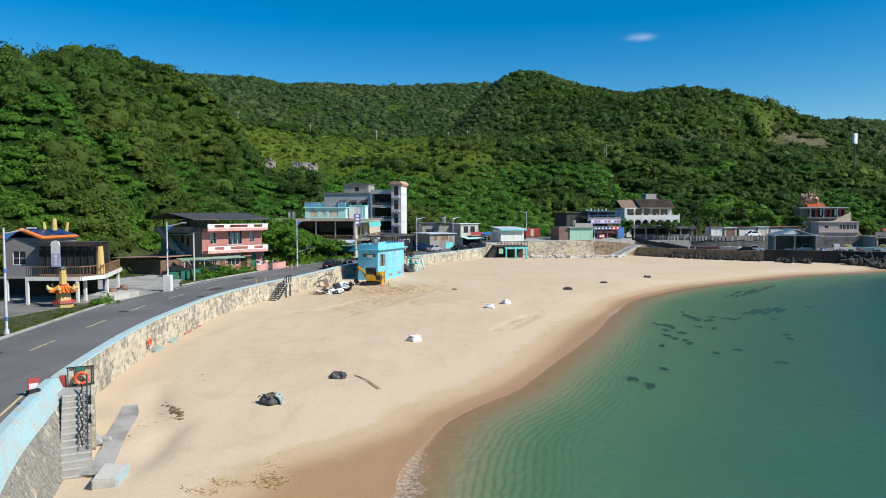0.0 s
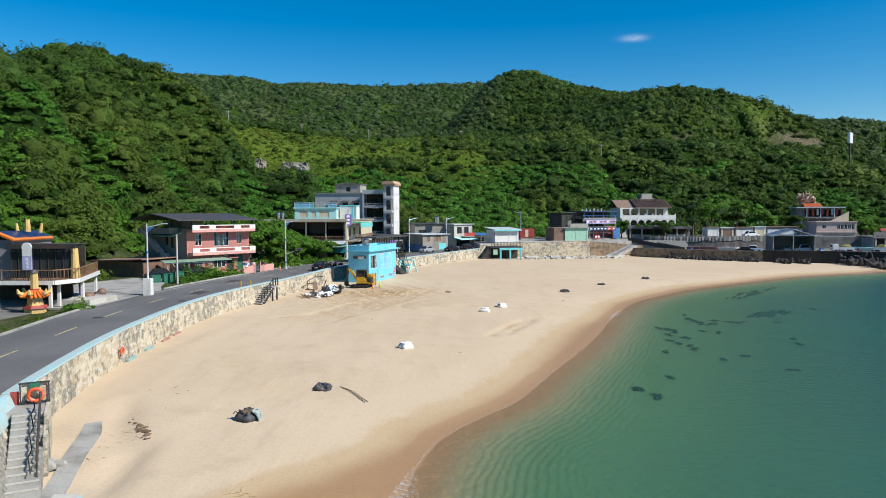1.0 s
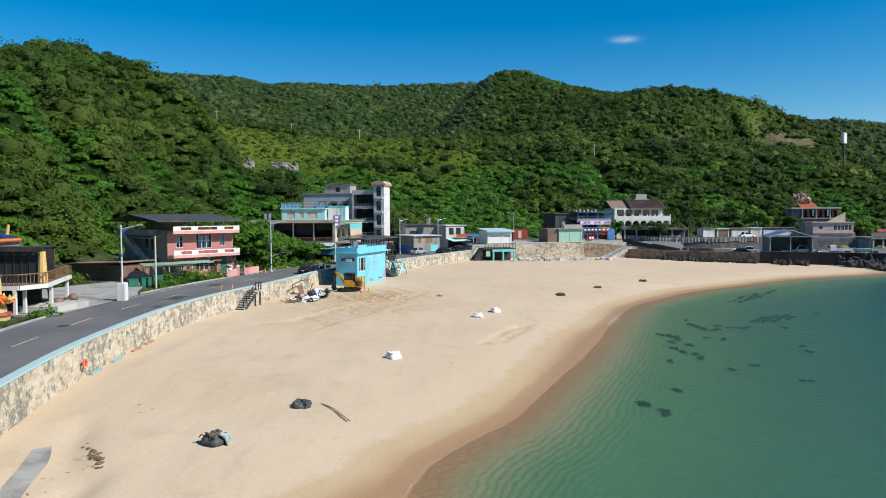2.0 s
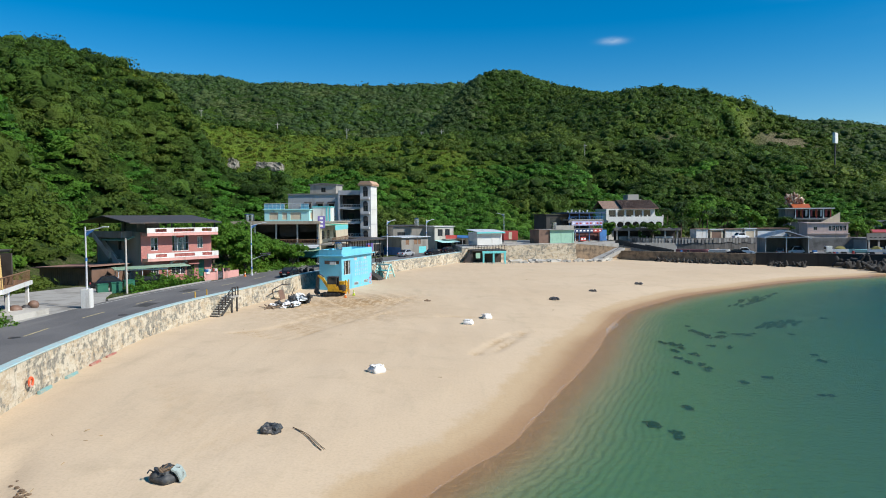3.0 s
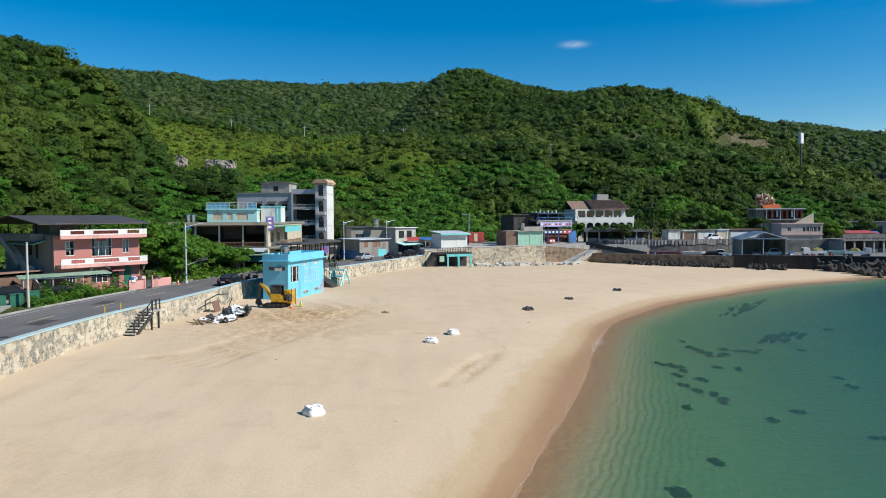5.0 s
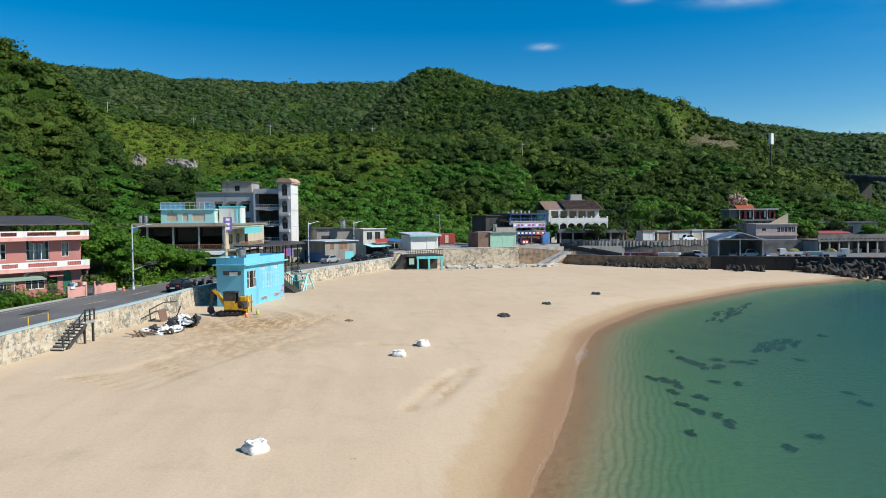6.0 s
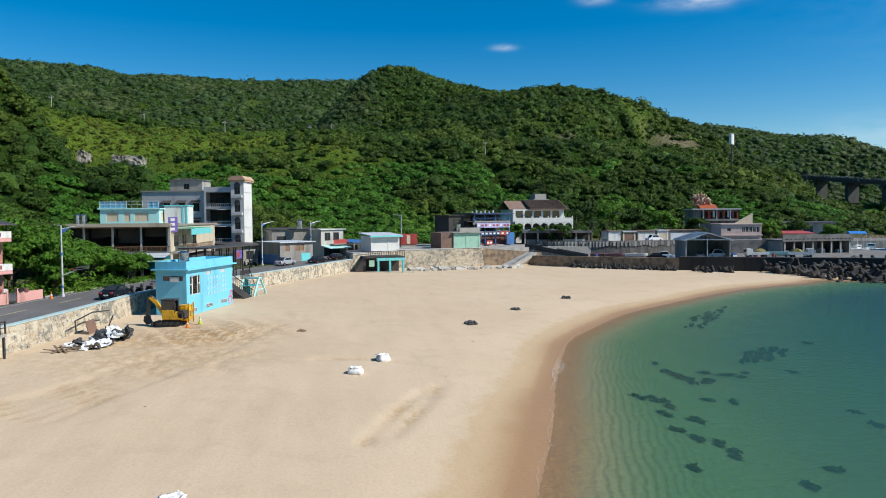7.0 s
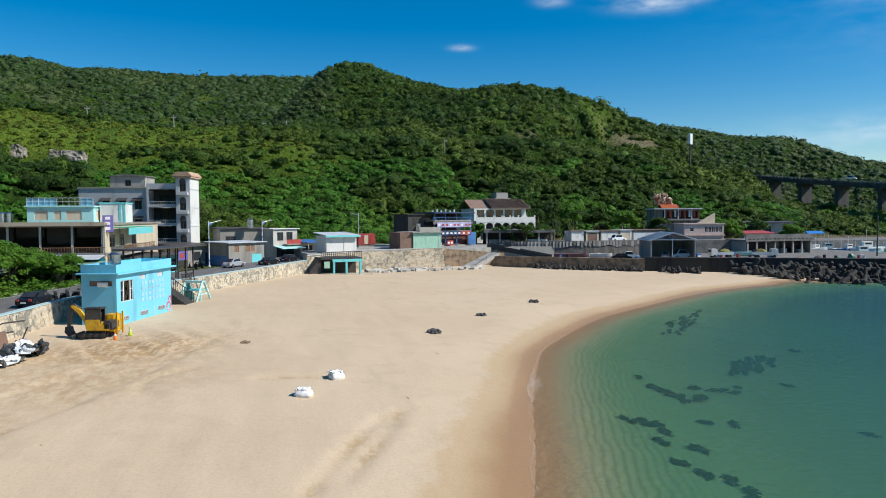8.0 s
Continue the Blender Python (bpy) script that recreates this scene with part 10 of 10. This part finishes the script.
def masses(places, radii, squash, sub):
    """Lumpy, uneven crown bodies below the leaf clumps."""
    v, f = BALLS[sub]
    n, k = len(places), len(v)
    ph = rg.uniform(0, 6.28, (n, 1, 6))
    x, y, z = v[None, :, 0], v[None, :, 1], v[None, :, 2]
    lump = 1 + 0.20 * np.sin(2.6 * x + ph[..., 0]) * np.sin(2.9 * y + ph[..., 1]) + 0.13 * np.sin(5.2 * x + 3 * z + ph[..., 2]) * np.cos(4.7 * y + ph[..., 3]) + 0.10 * np.sin(8.5 * z + 6 * x + ph[..., 4]) + 0.06 * rg.normal(size=(n, k))
    r = radii[:, None] * lump
    stretch = rg.uniform(0.8, 1.25, (n, 1))
    p = np.stack([x * r * stretch, y * r / stretch, z * r * squash[:, None]], -1) + places[:, None, :]
    faces = f[None] + (np.arange(n) * k)[:, None, None]
    return p.reshape(-1, 3), faces.reshape(-1, 3)


def forest(name, groups, material, label, category):
    """groups: (places, radii, squash, sub, leaf count, leaf size) -> one object of bodies and leaf clumps."""
    verts, faces, smooth, tones, off = [], [], [], [], 0
    for places, radii, squash, sub, count, size in groups:
        p, f = masses(places, radii * 0.60, squash, sub)
        verts.append(p), faces.append(f + off), smooth.append(np.ones(len(f), bool))
        # Crowns differ less on the far ridges, as seen through haze
        tone = np.clip(rg.normal(0, 0.26 if name == "far_woodland" else 0.36, len(places)), -1, 1)
        tones += [np.repeat(tone, len(p) // len(places)), np.repeat(tone, count * 4)]
        off += len(p)
        q = crowns(places, radii, squash, count, size, 7 if sub == 2 else 4)
        quad = np.arange(len(q)).reshape(-1, 4) + off
        tri = np.concatenate([quad[:, [0, 1, 2]], quad[:, [0, 2, 3]]])
        verts.append(q), faces.append(tri), smooth.append(np.zeros(len(tri), bool))
        off += len(q)
    me = mesh_from_arrays(name, np.concatenate(verts), np.concatenate(faces), material, 3)
    me.polygons.foreach_set("use_smooth", np.concatenate(smooth))
    me.attributes.new("tone", "FLOAT", "POINT").data.foreach_set("value", np.concatenate(tones).astype(np.float32))
    return tagged(new(name, me), label, category, kind="stuff")


wood, scrub, vines, grasses, remote = [], [], [], [], []
crests = [[p[:2] for p in line] for line in (LEFT_RIDGE, MAIN_RIDGE, FAR_RIDGE)]
for step, (x0, x1, y0, y1), near, far, count, leaf in ((3.0, (-170, 60, 40, 300), 0, 215, 120, 0.41), (3.3, (-260, 290, 60, 400), 215, 330, 84, 0.50), (3.7, (-360, 360, 250, 560), 330, 500, 32, 0.80), (4.8, (-620, 600, 380, 800), 500, 900, 10, 1.15)):
    x, y, d, s = scatter(step, x0, x1, y0, y1)
    rng_d = np.hypot(x, y - 30)
    m, earth = sheet_at(meadow, x, y), sheet_at(bare, x, y)
    z = land_height(x, y)
    behind_left, behind_main, behind_far = (along(c, x, y)[0] for c in crests)
    hidden = ((behind_left > 14) & (x < 90)) | ((behind_main > 14) & (x > 20) & (x < 235) & (behind_main < 60)) | ((behind_far > 14) & (x > 240))
    ok = ((d > 2.5) | (z > 4.8)) & (z > 4) & (rng_d >= near) & (rng_d < far) & keep_clear(x, y) & ~hidden & (np.arctan2(x, y - 2) > -0.70) & (np.arctan2(x - 4, y - 43) < 0.90) & ~((y > 420) & (y < 560) & (x < -10)) & (earth < rg.uniform(0.15, 0.8, len(x)))
    is_meadow = (m + 0.16 * rg.standard_normal(len(m)) > 0.46) & (rg.random(len(m)) > 0.05)
    valley = (d < 55) & (s > 4.3) & (s < 7.1) & ~is_meadow & (np.sin(x * 0.11) + np.sin(y * 0.13 + x * 0.05) > -0.6)
    valley |= (d < 42) & (s >= 7.1) & ~is_meadow & (np.sin(x * 0.13 + 0.5) + np.sin(y * 0.15 - x * 0.06) > 0.3)
    valley |= (d < 30) & (s <= 4.3) & ~is_meadow & (np.sin(x * 0.23 + 1.0) + np.sin(y * 0.17 + x * 0.08) > -0.3)
    for kind, mask in (("wood", ok & ~is_meadow & ~valley), ("meadow", ok & is_meadow), ("valley", ok & valley)):
        px, py, pz = x[mask], y[mask], z[mask]
        n = len(px)
        if not n:
            continue
        squash = rg.uniform(0.6, 1.1, n)
        big = np.zeros(n, bool)
        if kind == "wood":
            big = rg.random(n) < (0.12 if far < 400 else 0.08 if far < 600 else 0.0)
            r = step * (0.54 + 0.62 * rg.random(n) ** 2.0) * np.where(big, 1.4, 1.0)
            squash = squash * 0.85
            if far < 300:
                r = r * 1.28
            if far > 600:
                r, squash = r * 1.32, squash * 0.85
            lift, many, target = r * rg.uniform(0.05, 0.45, n), count, wood
            if far > 400:
                r = r * 1.12
                lift = r * (rg.uniform(-0.25, 0.25, n) if far < 600 else rg.uniform(-0.42, 0.02, n))
        elif kind == "meadow":
            r = step * rg.uniform(0.22, 0.55, n) * np.where(rg.random(n) < 0.06, 1.8, 1.0)
            squash = squash * 0.6
            lift, many, target = r * 0.05, count * 3 // 10, grasses
        else:
            r = step * rg.uniform(0.66, 1.15, n)
            squash = squash * 0.62
            lift, many, target = r * 0.02, count, vines
        centres = np.stack([px, py, pz + lift], 1)
        # lighter, scrubbier trees come in drifts, fewer with distance
        drift = np.sin(px * 0.043 + 1.3 * np.sin(py * 0.021)) + np.sin(py * 0.037 - px * 0.018)
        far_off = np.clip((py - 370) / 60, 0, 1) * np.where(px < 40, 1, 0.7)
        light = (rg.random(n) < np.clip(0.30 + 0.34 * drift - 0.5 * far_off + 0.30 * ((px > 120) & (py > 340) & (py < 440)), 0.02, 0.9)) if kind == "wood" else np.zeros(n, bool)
        # Trees on the far ridges take the hazed leaf colour
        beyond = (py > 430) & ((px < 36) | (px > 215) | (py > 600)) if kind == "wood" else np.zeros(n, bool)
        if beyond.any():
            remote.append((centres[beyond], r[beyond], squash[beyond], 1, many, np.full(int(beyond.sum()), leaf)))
        light, big = light & ~beyond, big & ~beyond
        for sel, out, more in ((~light & ~big & ~beyond, target, 1), (light & ~big, scrub, 1), (~light & big, target, 2), (light & big, scrub, 2)):
            if sel.any():
                out.append((centres[sel], r[sel], squash[sel], 2 if far < 300 else 1, many * more, np.full(int(sel.sum()), leaf)))
forest("woodland", wood, LEAF_WOOD, "dense dark green subtropical woodland on the hills", "woodland")
forest("far_woodland", remote, LEAF_HAZED, "woods on the far ridges, haze put into the leaf colour", "woodland")
forest("scrub", scrub, LEAF_SCRUB, "lighter green scrub among the hillside trees", "scrub")
forest("vine_thicket", vines, LEAF_VINE, "bright green creeper thicket at the hill's foot", "thicket")
forest("hill_shrubs", grasses, LEAF_GRASS, "yellow-green shrubs and tall grass on the slope", "shrubs")


def limb_tree(name, x, y, z, height, radius, label, material, seed, leaves=520, leaf=0.32, group="roadside trees"):
    r = random.Random(seed)
    ob = thing(name, pose(x, y, z), label, "tree", group)
    bm = bmesh.new()
    trunk_top = height * 0.32
    tube(bm, (0, 0, -0.3), (0.1, 0.05, trunk_top), 0.07 * radius + 0.06, 0.05 * radius + 0.04, n=8)
    tips = []
    for k in range(7):
        a = 2 * math.pi * k / 7 + r.uniform(-0.3, 0.3)
        tip = Vector((math.cos(a) * radius * r.uniform(0.35, 0.7), math.sin(a) * radius * r.uniform(0.35, 0.7), height * r.uniform(0.40, 0.94)))
        tube(bm, (0.1, 0.05, trunk_top * r.uniform(0.7, 1.0)), tip, 0.035 * radius + 0.03, 0.02, n=6)
        tips.append(tip)
    tips.append(Vector((0, 0, height * 0.9)))
    part("trunk", bm, BARK, ob)
    c = np.array([tuple(t) for t in tips])
    rad = np.array([radius * r.uniform(0.50, 0.72) for _ in tips])
    v = crowns(c, rad, np.full(len(c), 0.75), leaves * 3 // (2 * len(c)), np.full(len(c), leaf))
    part("crown", mesh_from_arrays("crown", v, np.arange(len(v)).reshape(-1, 4), material), None, ob)
    return ob


for k, (x, y, h, rad) in enumerate(((-30.8, 127.5, 6.2, 4.2), (-35.0, 131.5, 7.0, 4.6), (-37.5, 126.5, 6.5, 4.0), (-32.5, 136.0, 6.2, 4.2), (-26.5, 139.5, 4.2, 2.6), (-40.0, 137.0, 8.0, 5.0), (-24.0, 142.5, 3.4, 2.2), (-45.0, 128.0, 8.0, 5.0), (-23.0, 138.2, 3.6, 2.4), (-29.5, 131.0, 7.2, 4.0), (-33.2, 126.0, 7.6, 4.4), (-28.0, 125.5, 4.6, 3.0), (-27.6, 135.0, 5.4, 3.2))):
    limb_tree("broadleaf_tree", x, y, 3.0, h, rad, "leafy green tree beside the road", LEAF_NEAR, 60 + k, 1500, 0.30)
for k, (x, y, h, rad) in enumerate(((52.0, 216.8, 4.6, 2.4), (62.5, 209.6, 4.4, 2.4), (55.0, 232, 12, 4.5), (75.5, 224, 9, 4.4), (81.0, 226, 10, 4.5), (88.5, 224.0, 8.5, 4.0), (96, 222, 8, 3.8), (104.5, 220, 6, 3.0), (119.5, 209.0, 5.0, 3.0), (124, 216, 6, 3.4), (146, 219, 5, 3.4), (152, 244, 6, 5), (140, 240, 6.5, 5))):
    z = float(land_height(np.array(x), np.array(y))) if y > 214 else 4.75
    limb_tree("broadleaf_tree", x, y, max(z, 4.7) if x < 105 else max(z, 3.3), h, rad, "green tree among the harbour buildings", LEAF_WOOD if k % 2 else LEAF_NEAR, 90 + k, 900, 0.42, "harbour trees")


def palm(x, y, z, h, seed):
    r = random.Random(seed)
    ob = thing("palm_tree", pose(x, y, z), "palm with drooping grey-green fronds", "palm", "palms")
    part("trunk", tubes(((0, 0, -0.3), (0.2, 0.1, h), 0.22, 0.15), n=8), BARK, ob)
    bm = bmesh.new()
    for k in range(22):
        a, lift, L = r.uniform(0, 6.28), r.uniform(-0.5, 0.9), r.uniform(1.8, 2.8)
        d, sd = Vector((math.cos(a), math.sin(a), 0)), Vector((-math.sin(a), math.cos(a), 0))
        pts = [Vector((0.2, 0.1, h)) + d * L * u + Vector((0, 0, lift * L * u - 1.1 * L * u * u)) for u in (0, 0.3, 0.6, 0.85, 1.0)]
        for (p, q), w in zip(zip(pts, pts[1:]), (0.2, 0.36, 0.32, 0.18)):
            for s in (-1, 1):
                bm.faces.new([bm.verts.new(p), bm.verts.new(q), bm.verts.new(q + sd * s * w + Vector((0, 0, -0.12))), bm.verts.new(p + sd * s * w + Vector((0, 0, -0.12)))])
    part("crown", bm, LEAF_PALM, ob)


for k, (x, y, h) in enumerate(((70.5, 233, 10.5), (73.5, 230, 9), (77.5, 231.5, 9.5), (84, 229, 8), (87, 233, 9.5), (92.5, 231, 8.0), (66.5, 236, 13), (80, 236, 11), (74.0, 219.5, 5.5), (78.5, 220.0, 5.0))):
    palm(x, y, max(4.7, float(land_height(np.array(x), np.array(y)))), h, 200 + k)


def hedge(name, line, width, height, label, material, count, leaf, z=3.0, sink=0.2):
    p = curve_points(line, 0.8)
    n = len(p)
    c = np.stack([p[:, 0] + rg.uniform(-0.3, 0.3, n) * width, p[:, 1] + rg.uniform(-0.3, 0.3, n) * width, np.full(n, z - sink)], 1)
    v = crowns(c, np.full(n, width * 0.55) * rg.uniform(0.75, 1.25, n), np.full(n, height / (width * 0.55)) * rg.uniform(0.7, 1.15, n), count, np.full(n, leaf))
    ob = new(name, mesh_from_arrays(name, v, np.arange(len(v)).reshape(-1, 4), material))
    if "grass" in name or "balcony" in name:
        return tagged(ob, label, "grass" if "grass" in name else "plants", kind="stuff")
    return tagged(ob, label, "hedge", "roadside shrubs")


hedge("shrub_hedge", [(-34.9, 99.8), (-34.0, 104.5), (-32.6, 109.0), (-31.5, 112.0)], 2.4, 2.0, "tall green shrubs between road and green canopy", LEAF_NEAR, 130, 0.2)
hedge("shrub_hedge", [(-35.2, 107.0), (-33.8, 110.2)], 2.6, 2.9, "tall green shrubs between road and green canopy", LEAF_NEAR, 160, 0.22)
hedge("shrub_hedge", [(-27.6, 123.5), (-25.7, 131.5), (-23.0, 138.5), (-21.2, 142.8)], 2.4, 1.7, "spiky green roadside plants below the trees", LEAF_NEAR, 170, 0.22)
hedge("shrub_hedge", [(-30.6, 122.0), (-29.8, 127.0), (-27.8, 133.0), (-25.5, 140.0)], 3.6, 2.6, "dense green roadside shrubs", LEAF_NEAR, 150, 0.26)
hedge("grass_verge", [(-33.4, 55.5), (-34.3, 62.0), (-35.2, 70.0)], 1.2, 0.35, "rough green grass verge beside the kerb", LEAF_GRASS, 60, 0.12, 3.1)
hedge("round_shrub", [(-34.6, 70.8), (-34.4, 73.4)], 2.0, 1.3, "round green shrub by the kerb", LEAF_NEAR, 160, 0.16, 3.1)
hedge("grass_verge", [(-37.5, 93.5), (-36.0, 97.5), (-35.4, 101.5)], 1.4, 0.4, "rough grass verge near the green bins", LEAF_GRASS, 70, 0.14, 3.0)
hedge("shrub_hedge", [(-56, 70), (-55.5, 84), (-57, 98), (-57, 108)], 4.0, 3.4, "green bushes at the hill's foot", LEAF_SCRUB, 120, 0.34)
hedge("shrub_hedge", [(-50, 124), (-49, 134), (-46, 146), (-42, 160)], 4.0, 3.6, "green bushes at the hill's foot", LEAF_SCRUB, 120, 0.36)
hedge("shrub_hedge", [(118, 200.5), (121, 206)], 2.8, 2.4, "green shrubs beside the concrete terrace", LEAF_NEAR, 150, 0.26, 3.0)
hedge("balcony_plants", [(55.5, 212.2), (59.0, 212.0)], 1.6, 1.3, "green plants hanging over the canopy edge", LEAF_NEAR, 120, 0.22, 8.5)
hedge("balcony_plants", [(64.5, 211.6), (70.0, 211.0)], 1.6, 1.2, "green plants hanging over the canopy edge", LEAF_NEAR, 120, 0.22, 8.5)
hedge("shrub_hedge", [(59.5, 209.5), (61.5, 209.0)], 2.4, 3.2, "green shrub in front of the arcade", LEAF_WOOD, 150, 0.28, 4.75)
hedge("shrub_hedge", [(-50.5, 86), (-49.5, 93), (-50.5, 100), (-50, 108)], 4.6, 2.6, "green bushes behind the forecourt", LEAF_SCRUB, 130, 0.32)
